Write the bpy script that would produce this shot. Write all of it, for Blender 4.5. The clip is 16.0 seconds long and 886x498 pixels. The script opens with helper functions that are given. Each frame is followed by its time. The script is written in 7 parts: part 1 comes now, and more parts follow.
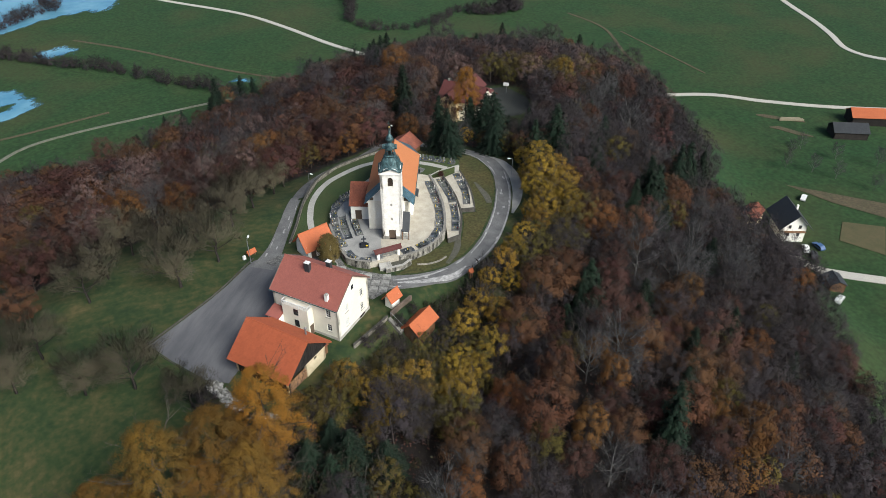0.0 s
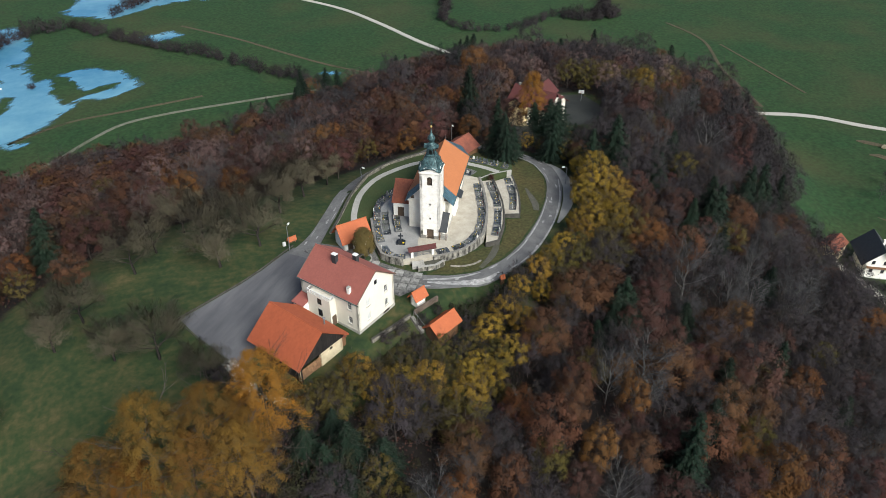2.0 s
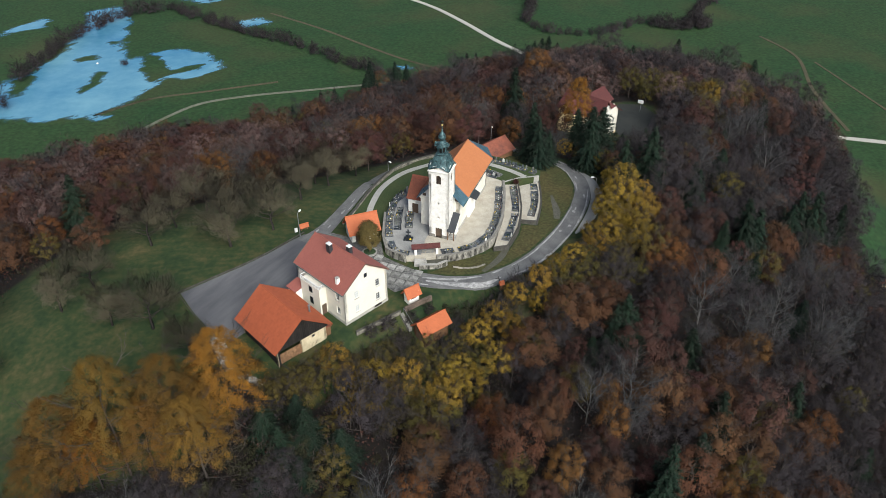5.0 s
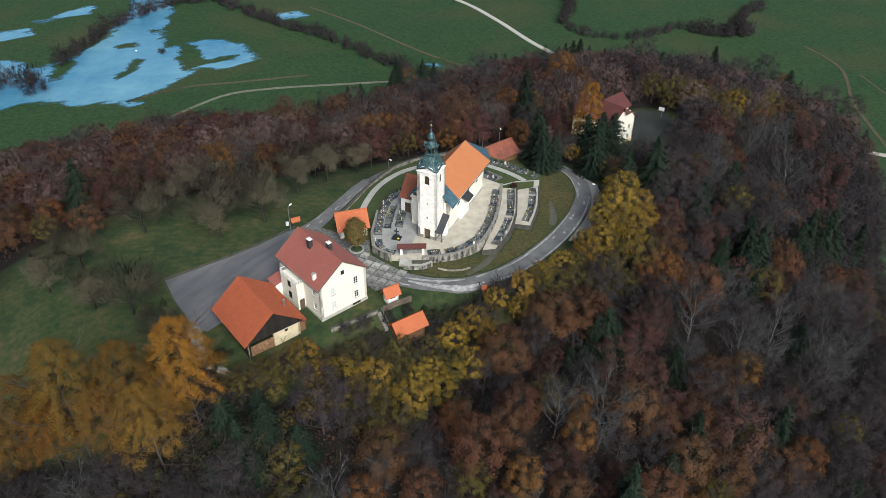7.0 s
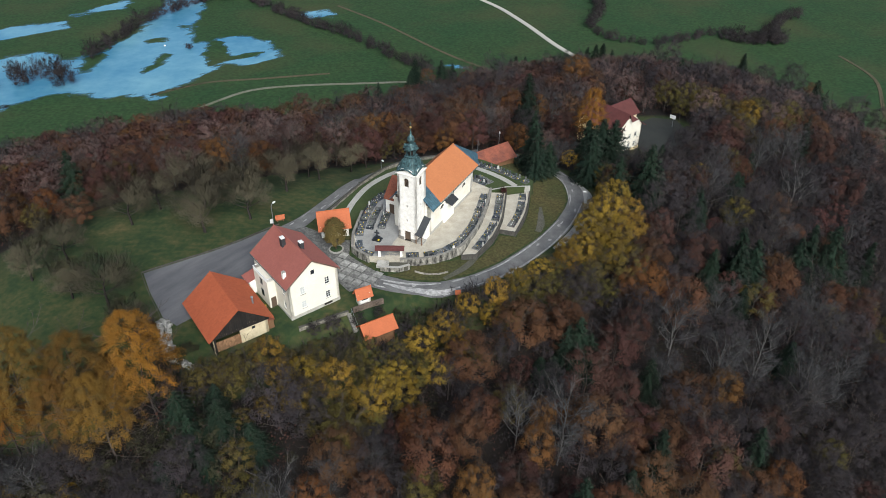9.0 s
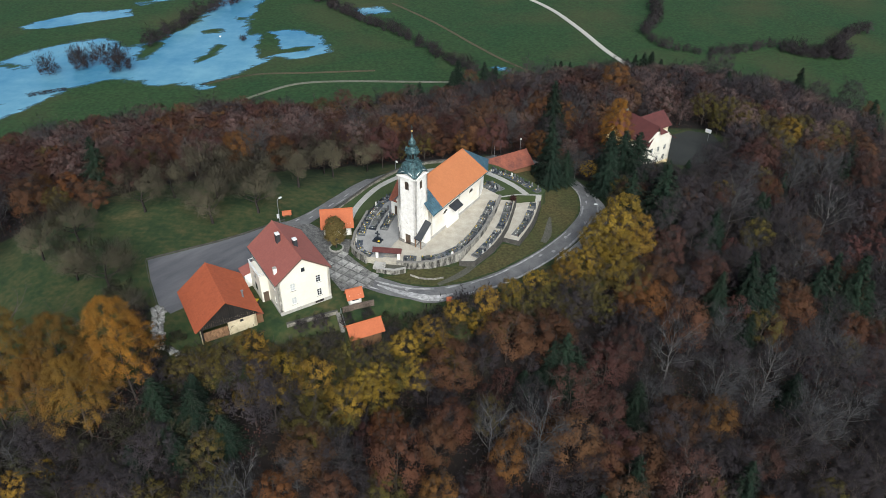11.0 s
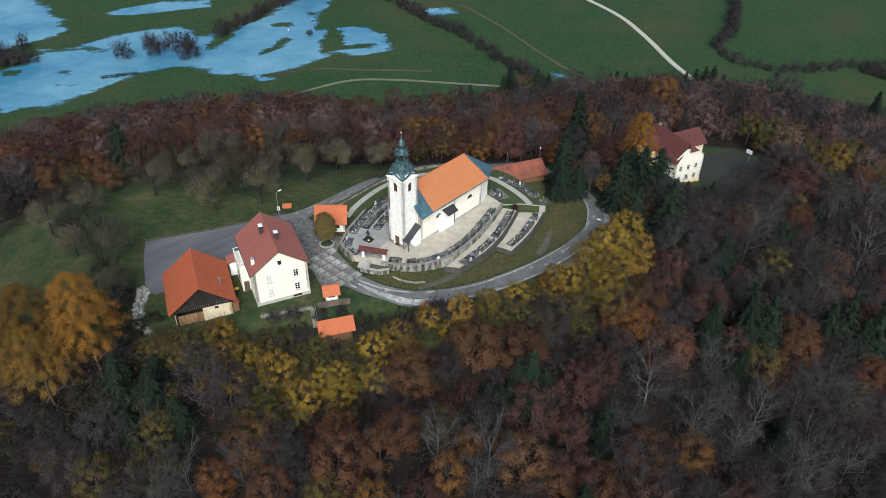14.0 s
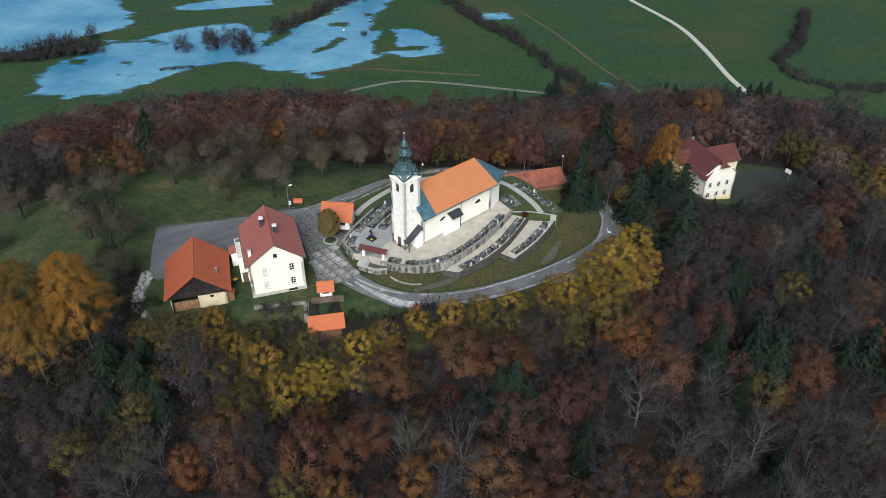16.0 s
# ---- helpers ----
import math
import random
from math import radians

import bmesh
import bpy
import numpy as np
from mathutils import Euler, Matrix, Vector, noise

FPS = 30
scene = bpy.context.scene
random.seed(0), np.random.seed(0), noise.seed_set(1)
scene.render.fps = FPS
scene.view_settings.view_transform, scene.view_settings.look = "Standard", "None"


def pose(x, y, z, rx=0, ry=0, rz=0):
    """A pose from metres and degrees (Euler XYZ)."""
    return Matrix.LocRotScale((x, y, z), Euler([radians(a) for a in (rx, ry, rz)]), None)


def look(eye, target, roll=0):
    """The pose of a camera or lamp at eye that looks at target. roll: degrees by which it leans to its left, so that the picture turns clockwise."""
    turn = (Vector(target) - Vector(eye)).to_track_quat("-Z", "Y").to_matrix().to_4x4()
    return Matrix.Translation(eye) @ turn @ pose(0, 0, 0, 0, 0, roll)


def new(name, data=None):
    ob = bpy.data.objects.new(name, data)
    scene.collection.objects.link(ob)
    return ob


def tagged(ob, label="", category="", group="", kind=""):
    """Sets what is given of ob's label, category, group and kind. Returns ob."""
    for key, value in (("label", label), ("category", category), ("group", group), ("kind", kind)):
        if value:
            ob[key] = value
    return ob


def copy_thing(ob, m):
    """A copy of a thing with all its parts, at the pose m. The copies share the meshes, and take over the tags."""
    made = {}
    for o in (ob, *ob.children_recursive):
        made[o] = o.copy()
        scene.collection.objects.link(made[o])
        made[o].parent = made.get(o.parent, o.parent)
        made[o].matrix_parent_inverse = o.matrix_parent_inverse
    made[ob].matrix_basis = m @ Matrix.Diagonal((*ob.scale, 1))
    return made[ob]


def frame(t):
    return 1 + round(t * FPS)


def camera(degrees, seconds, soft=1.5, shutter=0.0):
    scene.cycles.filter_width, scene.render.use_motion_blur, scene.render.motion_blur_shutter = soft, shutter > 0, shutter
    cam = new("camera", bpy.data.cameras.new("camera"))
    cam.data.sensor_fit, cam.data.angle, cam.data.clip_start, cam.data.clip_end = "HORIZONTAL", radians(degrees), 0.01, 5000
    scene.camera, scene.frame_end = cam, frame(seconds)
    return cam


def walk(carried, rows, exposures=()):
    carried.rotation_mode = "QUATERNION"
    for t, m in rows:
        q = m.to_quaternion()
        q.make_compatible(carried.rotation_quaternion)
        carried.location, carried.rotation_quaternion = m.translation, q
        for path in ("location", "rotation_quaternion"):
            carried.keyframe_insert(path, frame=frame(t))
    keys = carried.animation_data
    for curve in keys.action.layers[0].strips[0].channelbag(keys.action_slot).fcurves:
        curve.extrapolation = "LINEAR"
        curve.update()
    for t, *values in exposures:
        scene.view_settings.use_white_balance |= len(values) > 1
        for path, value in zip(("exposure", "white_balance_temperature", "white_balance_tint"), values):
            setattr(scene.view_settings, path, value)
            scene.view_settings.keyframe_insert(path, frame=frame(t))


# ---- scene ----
LENS = 62.34
PATH = [
    (0.0, -43.36, -111.45, 82.67, -26.969, -35.565, 0.190),
    (0.5, -40.65, -112.57, 82.38, -24.502, -35.449, 0.017),
    (1.0, -38.04, -113.59, 82.47, -21.451, -35.462, -0.002),
    (1.5, -35.35, -114.41, 82.40, -19.142, -35.439, 0.052),
    (2.0, -32.85, -115.09, 82.39, -18.061, -35.465, 0.036),
    (2.5, -30.06, -115.86, 82.20, -16.979, -35.385, -0.025),
    (3.0, -27.31, -116.55, 81.97, -15.987, -35.321, -0.124),
    (3.5, -24.62, -117.13, 81.80, -14.774, -35.288, -0.155),
    (4.0, -22.01, -117.68, 81.90, -12.797, -35.339, -0.063),
    (6.5, -8.25, -118.26, 81.94, -5.912, -35.706, 0.604),
    (7.0, -5.51, -118.23, 81.89, -5.057, -35.718, 0.643),
    (7.5, -2.69, -118.23, 81.94, -4.148, -35.749, 0.690),
    (8.0, 0.15, -118.13, 81.99, -3.218, -35.760, 0.669),
    (8.5, 3.03, -117.95, 81.78, -2.276, -35.684, 0.634),
    (9.0, 5.95, -117.67, 81.84, -1.305, -35.696, 0.560),
    (11.5, 20.32, -115.49, 82.77, 5.833, -35.908, 0.771),
    (12.0, 23.26, -114.93, 82.82, 7.154, -35.906, 0.752),
    (12.5, 26.14, -114.31, 82.76, 8.454, -35.884, 0.732),
    (13.0, 29.12, -113.80, 82.64, 9.780, -35.810, 0.650),
    (13.5, 32.02, -113.04, 82.39, 11.027, -35.718, 0.633),
    (14.0, 34.77, -111.98, 82.50, 12.162, -35.808, 0.653),
    (14.5, 37.41, -110.95, 82.64, 13.280, -35.889, 0.722),
    (15.0, 40.17, -109.99, 82.59, 14.720, -35.859, 0.706),
    (15.5, 42.98, -109.07, 82.11, 16.410, -35.670, 0.617),
    (16.0, 45.92, -108.14, 81.75, 18.207, -35.482, 0.546),
]
cam = camera(LENS, 16.0, soft=0.8)
walk(cam, [(t, pose(x, y, z, 90 + p, 0, a) @ pose(0, 0, 0, 0, 0, r)) for t, x, y, z, a, p, r in PATH],
     exposures=[(0.0, 0.90, 6480, 7), (4.0, 0.86, 6450, 7), (9.0, 0.82, 6350, 7), (16.0, 0.76, 6200, 7)])

# ---- daylight: thin overcast, broad soft sun behind the drone ----
SUN_EL, SUN_AZ = 40, 164          # azimuth in degrees, clockwise from +y
world = bpy.data.worlds.new("sky")
scene.world = world
world.use_nodes = True
sky = world.node_tree.nodes.new("ShaderNodeTexSky")
sky.sky_type, sky.sun_disc = "NISHITA", False
sky.sun_elevation, sky.sun_rotation = radians(SUN_EL), radians(SUN_AZ)
sky.air_density, sky.dust_density, sky.ozone_density = 1.0, 2.5, 1.5
world.node_tree.nodes["Background"].inputs["Strength"].default_value = 0.067
world.node_tree.links.new(sky.outputs[0], world.node_tree.nodes["Background"].inputs["Color"])
sun = new("sun", bpy.data.lights.new("sun", "SUN"))
sun.data.energy, sun.data.angle, sun.data.color = 3.0, radians(36), (0.975, 0.98, 0.955)
_d = Vector((math.sin(radians(SUN_AZ)) * math.cos(radians(SUN_EL)), math.cos(radians(SUN_AZ)) * math.cos(radians(SUN_EL)), math.sin(radians(SUN_EL))))
sun.matrix_world = look(_d * 300, (0, 0, 0))


# ---- materials ----
def material(name, color, rough=0.85, second=None, scale=1.0, amount=0.5, grain=None, grain_scale=12.0, bump=0.0, metal=0.0, rand=0.0, spec=0.3, island=0.0, stretch=None, hue=0.0):
    """A surface with patches of a second colour, finer grain, relief, and variation from piece to piece."""
    mat = bpy.data.materials.new(name)
    mat.use_nodes = True
    nt = mat.node_tree
    n, link = nt.nodes, nt.links.new
    b = n["Principled BSDF"]
    b.inputs["Roughness"].default_value, b.inputs["Metallic"].default_value = rough, metal
    b.inputs["Specular IOR Level"].default_value = spec
    co = n.new("ShaderNodeTexCoord")
    second = second or tuple(c * 0.6 for c in color)
    big = n.new("ShaderNodeTexNoise")
    big.inputs["Scale"].default_value, big.inputs["Detail"].default_value, big.inputs["Roughness"].default_value = scale, 6.0, 0.65
    if stretch:
        turn = n.new("ShaderNodeMapping")
        turn.vector_type = "TEXTURE"
        turn.inputs["Rotation"].default_value, turn.inputs["Scale"].default_value = (0, 0, radians(stretch[0])), (stretch[1], 1, stretch[2] if len(stretch) > 2 else 1)
        link(co.outputs["Object"], turn.inputs["Vector"])
        link(turn.outputs["Vector"], big.inputs["Vector"])
    else:
        link(co.outputs["Object"], big.inputs["Vector"])
    ramp = n.new("ShaderNodeMapRange")
    ramp.inputs["From Min"].default_value, ramp.inputs["From Max"].default_value = 0.5 - 0.22, 0.5 + 0.22
    ramp.inputs["To Min"].default_value, ramp.inputs["To Max"].default_value = 0.0, amount
    link(big.outputs["Fac"], ramp.inputs["Value"])
    mix = n.new("ShaderNodeMix")
    mix.data_type = "RGBA"
    mix.inputs["A"].default_value, mix.inputs["B"].default_value = (*color, 1), (*second, 1)
    link(ramp.outputs["Result"], mix.inputs["Factor"])
    fine = n.new("ShaderNodeTexNoise")
    fine.inputs["Scale"].default_value, fine.inputs["Detail"].default_value = grain_scale, 4.0
    link(co.outputs["Object"], fine.inputs["Vector"])
    hsv = n.new("ShaderNodeHueSaturation")
    val = n.new("ShaderNodeMapRange")
    g = 0.25 if grain is None else grain
    val.inputs["From Min"].default_value, val.inputs["From Max"].default_value = 0.3, 0.7
    val.inputs["To Min"].default_value, val.inputs["To Max"].default_value = 1 - g, 1 + g
    link(fine.outputs["Fac"], val.inputs["Value"])
    link(mix.outputs["Result"], hsv.inputs["Color"])
    last = val.outputs["Result"]
    for spread, node, out in ((rand, "ShaderNodeObjectInfo", "Random"), (island, "ShaderNodeNewGeometry", "Random Per Island")):
        if spread:
            info, m1, m2 = n.new(node), n.new("ShaderNodeMapRange"), n.new("ShaderNodeMath")
            m1.inputs["To Min"].default_value, m1.inputs["To Max"].default_value = 1 - spread, 1 + spread
            pick = info.outputs[out]
            if out == "Random":
                tone, plus, wrap = n.new("ShaderNodeAttribute"), n.new("ShaderNodeMath"), n.new("ShaderNodeMath")
                tone.attribute_name, wrap.operation = "tone", "FRACT"
                link(pick, plus.inputs[0])
                link(tone.outputs["Fac"], plus.inputs[1])
                link(plus.outputs[0], wrap.inputs[0])
                pick = wrap.outputs[0]
                if hue:
                    h1 = n.new("ShaderNodeMapRange")
                    h1.inputs["To Min"].default_value, h1.inputs["To Max"].default_value = 0.5 - hue, 0.5 + hue
                    twist, turn2 = n.new("ShaderNodeMath"), n.new("ShaderNodeMath")
                    twist.operation, turn2.operation = "MULTIPLY", "FRACT"
                    twist.inputs[1].default_value = 7.3
                    link(pick, twist.inputs[0])
                    link(twist.outputs[0], turn2.inputs[0])
                    link(turn2.outputs[0], h1.inputs["Value"])
                    link(h1.outputs["Result"], hsv.inputs["Hue"])
            link(pick, m1.inputs["Value"])
            m2.operation = "MULTIPLY"
            link(last, m2.inputs[0])
            link(m1.outputs["Result"], m2.inputs[1])
            last = m2.outputs[0]
    link(last, hsv.inputs["Value"])
    link(hsv.outputs["Color"], b.inputs["Base Color"])
    if bump:
        bp = n.new("ShaderNodeBump")
        bp.inputs["Strength"].default_value, bp.inputs["Distance"].default_value = bump, 0.05
        link(fine.outputs["Fac"], bp.inputs["Height"])
        link(bp.outputs["Normal"], b.inputs["Normal"])
    return mat


def leafy(name, color, second, spread=0.35):
    """Leaves: colour changes from leaf to leaf, clump to clump and tree to tree; light passes through a little."""
    return material(name, color, 0.8, second, 0.35, 0.9, 0.15, 1.4, rand=0.28, spec=0.12, island=spread, hue=0.010)


WHITE = material("white_lime_render", (0.84, 0.82, 0.77), 0.9, (0.72, 0.68, 0.60), 0.35, 0.5, 0.05, 6, 0.15)
WORN = material("flaking_white_render", (0.86, 0.83, 0.78), 0.92, (0.34, 0.30, 0.26), 1.1, 0.44, 0.08, 5, 0.3)
CREAM = material("cream_render", (0.66, 0.57, 0.39), 0.9, (0.40, 0.31, 0.20), 0.9, 0.8, 0.12, 8, 0.2)
YELLOWISH = material("ochre_render", (0.72, 0.58, 0.34), 0.9, (0.62, 0.46, 0.24), 0.4, 0.5, 0.08, 8, 0.1)
PLINTH = material("grey_plinth", (0.24, 0.225, 0.20), 0.95, (0.11, 0.105, 0.095), 0.8, 0.85, 0.25, 8, 0.3)
TILE_RED = material("red_clay_tile", (0.2790, 0.0949, 0.0744), 0.5, (0.2418, 0.0791, 0.0623), 0.4, 0.6, 0.12, 7, 0.2, island=0.06)
TILE_ORANGE = material("orange_clay_tile", (0.3999, 0.1097, 0.0428), 0.7, (0.3348, 0.0884, 0.0353), 0.4, 0.6, 0.1, 7, 0.2, island=0.06)
TILE_BARN = material("deep_orange_pantile", (0.345, 0.086, 0.037), 0.7, (0.285, 0.070, 0.031), 0.4, 0.6, 0.12, 7, 0.2, island=0.08)
TILE_CHURCH = material("bright_orange_tile", (0.4185, 0.1535, 0.0632), 0.75, (0.3813, 0.1376, 0.0558), 0.3, 0.7, 0.08, 8, 0.2, island=0.05)
TILE_OLD = material("old_brown_tile", (0.24, 0.075, 0.042), 0.85, (0.13, 0.05, 0.036), 0.5, 0.8, 0.25, 6, 0.3, island=0.14)
TILE_DARK = material("dark_red_tile", (0.098, 0.030, 0.027), 0.75, (0.066, 0.022, 0.021), 0.4, 0.7, 0.2, 6, 0.2, island=0.10)
SLATE = material("dark_grey_sheet_roof", (0.028, 0.031, 0.035), 0.5, (0.05, 0.052, 0.055), 0.8, 0.6, 0.15, 9, 0.1)
COPPER = material("green_copper_sheet", (0.095, 0.175, 0.185), 0.5, (0.008, 0.017, 0.021), 1.9, 1.15, 0.35, 5, 0.15, metal=0.2)
COPPER_BLUE = material("blue_green_copper_sheet", (0.085, 0.165, 0.215), 0.5, (0.022, 0.045, 0.062), 0.7, 0.9, 0.25, 5, 0.15, metal=0.2)
STAINED = material("stained_white_render", (0.84, 0.815, 0.75), 0.9, (0.62, 0.52, 0.36), 0.30, 0.6, 0.06, 6, 0.15)
HOUSE_WHITE = material("warm_white_render", (0.72, 0.685, 0.60), 0.9, (0.60, 0.55, 0.45), 0.35, 0.6, 0.06, 6, 0.15)
SOCLE = material("pale_grey_socle", (0.46, 0.44, 0.40), 0.95, (0.24, 0.22, 0.19), 0.8, 0.8, 0.2, 8, 0.2)
COPPER_DARK = material("dark_weathered_copper", (0.025, 0.045, 0.05), 0.6, (0.10, 0.2, 0.2), 1.2, 0.6, 0.2, 6, 0.15, metal=0.25)
GOLD = material("gilded_metal", (0.75, 0.52, 0.18), 0.35, metal=0.9, grain=0.05)
TIMBER = material("black_weathered_boards", (0.010, 0.0085, 0.008), 0.9, (0.026, 0.021, 0.018), 0.8, 0.8, 0.3, 10, 0.4, rand=0.3)
WOOD = material("brown_timber", (0.17, 0.09, 0.045), 0.8, (0.10, 0.055, 0.03), 1.2, 0.7, 0.25, 10, 0.3, rand=0.15)
GLASS = material("dark_window_glass", (0.02, 0.024, 0.03), 0.12, (0.03, 0.035, 0.04), 1.0, 0.5, 0.05, spec=0.6)
FRAME = material("white_window_paint", (0.72, 0.72, 0.70), 0.5, grain=0.05)
FRAME_DARK = material("dark_window_frame", (0.10, 0.07, 0.05), 0.6, grain=0.1)
METAL = material("grey_steel", (0.28, 0.29, 0.30), 0.45, (0.2, 0.2, 0.21), 3, 0.5, 0.1, metal=0.6)
STONE = material("grey_limestone", (0.40, 0.385, 0.35), 0.9, (0.22, 0.21, 0.19), 0.7, 0.8, 0.25, 5, 0.4, rand=0.2)
WALLSTONE = material("rough_wall_stone", (0.33, 0.30, 0.25), 0.95, (0.035, 0.034, 0.030), 1.1, 1.0, 0.35, 4, 0.5, rand=0.25)
STAINWALL = material("stained_lime_wall", (0.48, 0.45, 0.39), 0.95, (0.020, 0.019, 0.018), 1.1, 1.25, 0.3, 4, 0.5, stretch=(0, 1, 4))
KERB_DARK = material("dark_weathered_kerb", (0.085, 0.078, 0.068), 0.95, (0.035, 0.034, 0.03), 0.9, 0.9, 0.3, 6, 0.3)
YARD_ASPHALT = material("dark_yard_gravel", (0.022, 0.025, 0.024), 0.95, (0.036, 0.037, 0.033), 0.15, 0.9, 0.2, 5, 0.2)
CONCRETE = material("pale_concrete", (0.36, 0.345, 0.315), 0.9, (0.24, 0.23, 0.21), 0.5, 0.7, 0.15, 6, 0.2)
GRAVEL = material("pale_sandy_gravel", (0.46, 0.42, 0.35), 0.95, (0.27, 0.24, 0.19), 0.45, 0.85, 0.2, 12, 0.4)
GREYGRAVEL = material("grey_gravel", (0.3069, 0.2995, 0.2837), 0.95, (0.1953, 0.1906, 0.1841), 0.4, 0.85, 0.2, 12, 0.4)
ASPHALT = material("worn_grey_asphalt", (0.080, 0.079, 0.081), 0.9, (0.18, 0.176, 0.172), 0.35, 0.8, 0.2, 7, 0.2)
CARPARK = material("brushed_dark_asphalt", (0.056, 0.057, 0.064), 0.9, (0.145, 0.142, 0.148), 0.22, 0.9, 0.12, 9, 0.2, stretch=(50, 5.0))
PATCH = material("pale_road_patch", (0.42, 0.41, 0.40), 0.9, (0.12, 0.118, 0.118), 1.3, 1.0, 0.3, 9, 0.1)
LANE = material("pale_gravel_lane", (0.36, 0.345, 0.315), 0.95, (0.40, 0.37, 0.31), 0.05, 0.7, 0.15, 3, 0.1)
GRAVESTONE = material("dark_polished_granite", (0.024, 0.029, 0.036), 0.35, (0.075, 0.084, 0.096), 2.0, 0.8, 0.25, 30, rand=0.7, spec=0.45)
KERBSTONE = material("grey_grave_kerb", (0.17, 0.17, 0.168), 0.7, (0.09, 0.09, 0.09), 1.5, 0.7, 0.15, 12, rand=0.4)
GRAVEPALE = material("pale_marble", (0.55, 0.54, 0.51), 0.5, (0.40, 0.39, 0.36), 1.2, 0.6, 0.1, 12, rand=0.25)
GRAVEBED = material("grave_bed_gravel", (0.05, 0.052, 0.05), 0.9, (0.20, 0.195, 0.18), 1.1, 0.8, 0.3, 14, 0.3, rand=0.4)
FLOWER_Y = material("yellow_chrysanthemum", (0.62, 0.46, 0.03), 0.8, (0.45, 0.28, 0.02), 5, 0.7, 0.2, rand=0.2)
FLOWER_R = material("red_flower", (0.42, 0.03, 0.035), 0.8, (0.30, 0.05, 0.08), 5, 0.7, 0.2, rand=0.3)
FLOWER_W = material("white_flower", (0.70, 0.68, 0.62), 0.8, (0.5, 0.5, 0.42), 5, 0.7, 0.2, rand=0.1)
EVERGREEN = material("dark_evergreen_shrub", (0.03, 0.06, 0.025), 0.9, (0.05, 0.08, 0.03), 2, 0.8, 0.3, rand=0.3)
BARK = material("grey_brown_bark", (0.065, 0.053, 0.045), 0.95, (0.036, 0.030, 0.027), 1.5, 0.8, 0.3, 8, 0.3, rand=0.3)
BARK_DARK = material("dark_damp_bark", (0.030, 0.025, 0.021), 0.95, (0.015, 0.013, 0.012), 1.5, 0.8, 0.3, 8, 0.3, rand=0.3)
BARK_PALE = material("pale_lichen_bark", (0.115, 0.110, 0.105), 0.95, (0.06, 0.057, 0.055), 1.5, 0.8, 0.3, 8, 0.3, rand=0.3)
TWIG = material("purple_brown_twigs", (0.0305, 0.0232, 0.0256), 0.95, (0.0155, 0.0138, 0.0160), 0.10, 0.95, 0.15, 1.0, rand=0.4, island=0.04)
# mauve twigs lightened: the back slope's brighter light is put into the colour
TWIG_MAUVE_LIT = material("mauve_twigs_lightened", (0.104, 0.064, 0.056), 0.95, (0.058, 0.039, 0.036), 0.12, 0.95, 0.15, 1.0, rand=0.35, island=0.04)
TWIG_GREY = material("grey_twigs", (0.0385, 0.0368, 0.0385), 0.95, (0.0210, 0.0207, 0.0230), 0.15, 0.9, 0.2, 1.2, rand=0.25, island=0.15)
TWIG_ORCHARD = material("olive_brown_twigs", (0.080, 0.068, 0.042), 0.95, (0.046, 0.040, 0.026), 0.3, 0.9, 0.25, 1.2, rand=0.25, island=0.2)
LEAF_RUST = leafy("rust_brown_leaves", (0.100, 0.0440, 0.0205), (0.0430, 0.0240, 0.0166), 0.08)
LEAF_ORANGE = leafy("orange_leaves", (0.1277, 0.0544, 0.0163), (0.0557, 0.0272, 0.0129), 0.08)
LEAF_YELLOW = leafy("yellow_leaves", (0.232, 0.143, 0.018), (0.070, 0.050, 0.015), 0.42)
LEAF_OLIVE = leafy("olive_yellow_leaves", (0.098, 0.075, 0.017), (0.038, 0.033, 0.014), 0.2)
LEAF_MAROON = leafy("maroon_leaves", (0.066, 0.0275, 0.0215), (0.032, 0.0180, 0.0165), 0.08)
LEAF_LARCH = leafy("golden_larch_needles", (0.145, 0.072, 0.013), (0.055, 0.036, 0.013), 0.2)
LEAF_GOLD = leafy("bright_orange_larch_needles", (0.215, 0.092, 0.012), (0.100, 0.052, 0.012), 0.2)
LEAF_GREEN = leafy("dark_spruce_needles", (0.0086, 0.0189, 0.0129), (0.0138, 0.0258, 0.0146), 0.08)
LEAF_SHRUB = leafy("olive_shrub_leaves", (0.0258, 0.0292, 0.0138), (0.0310, 0.0232, 0.0155), 0.08)


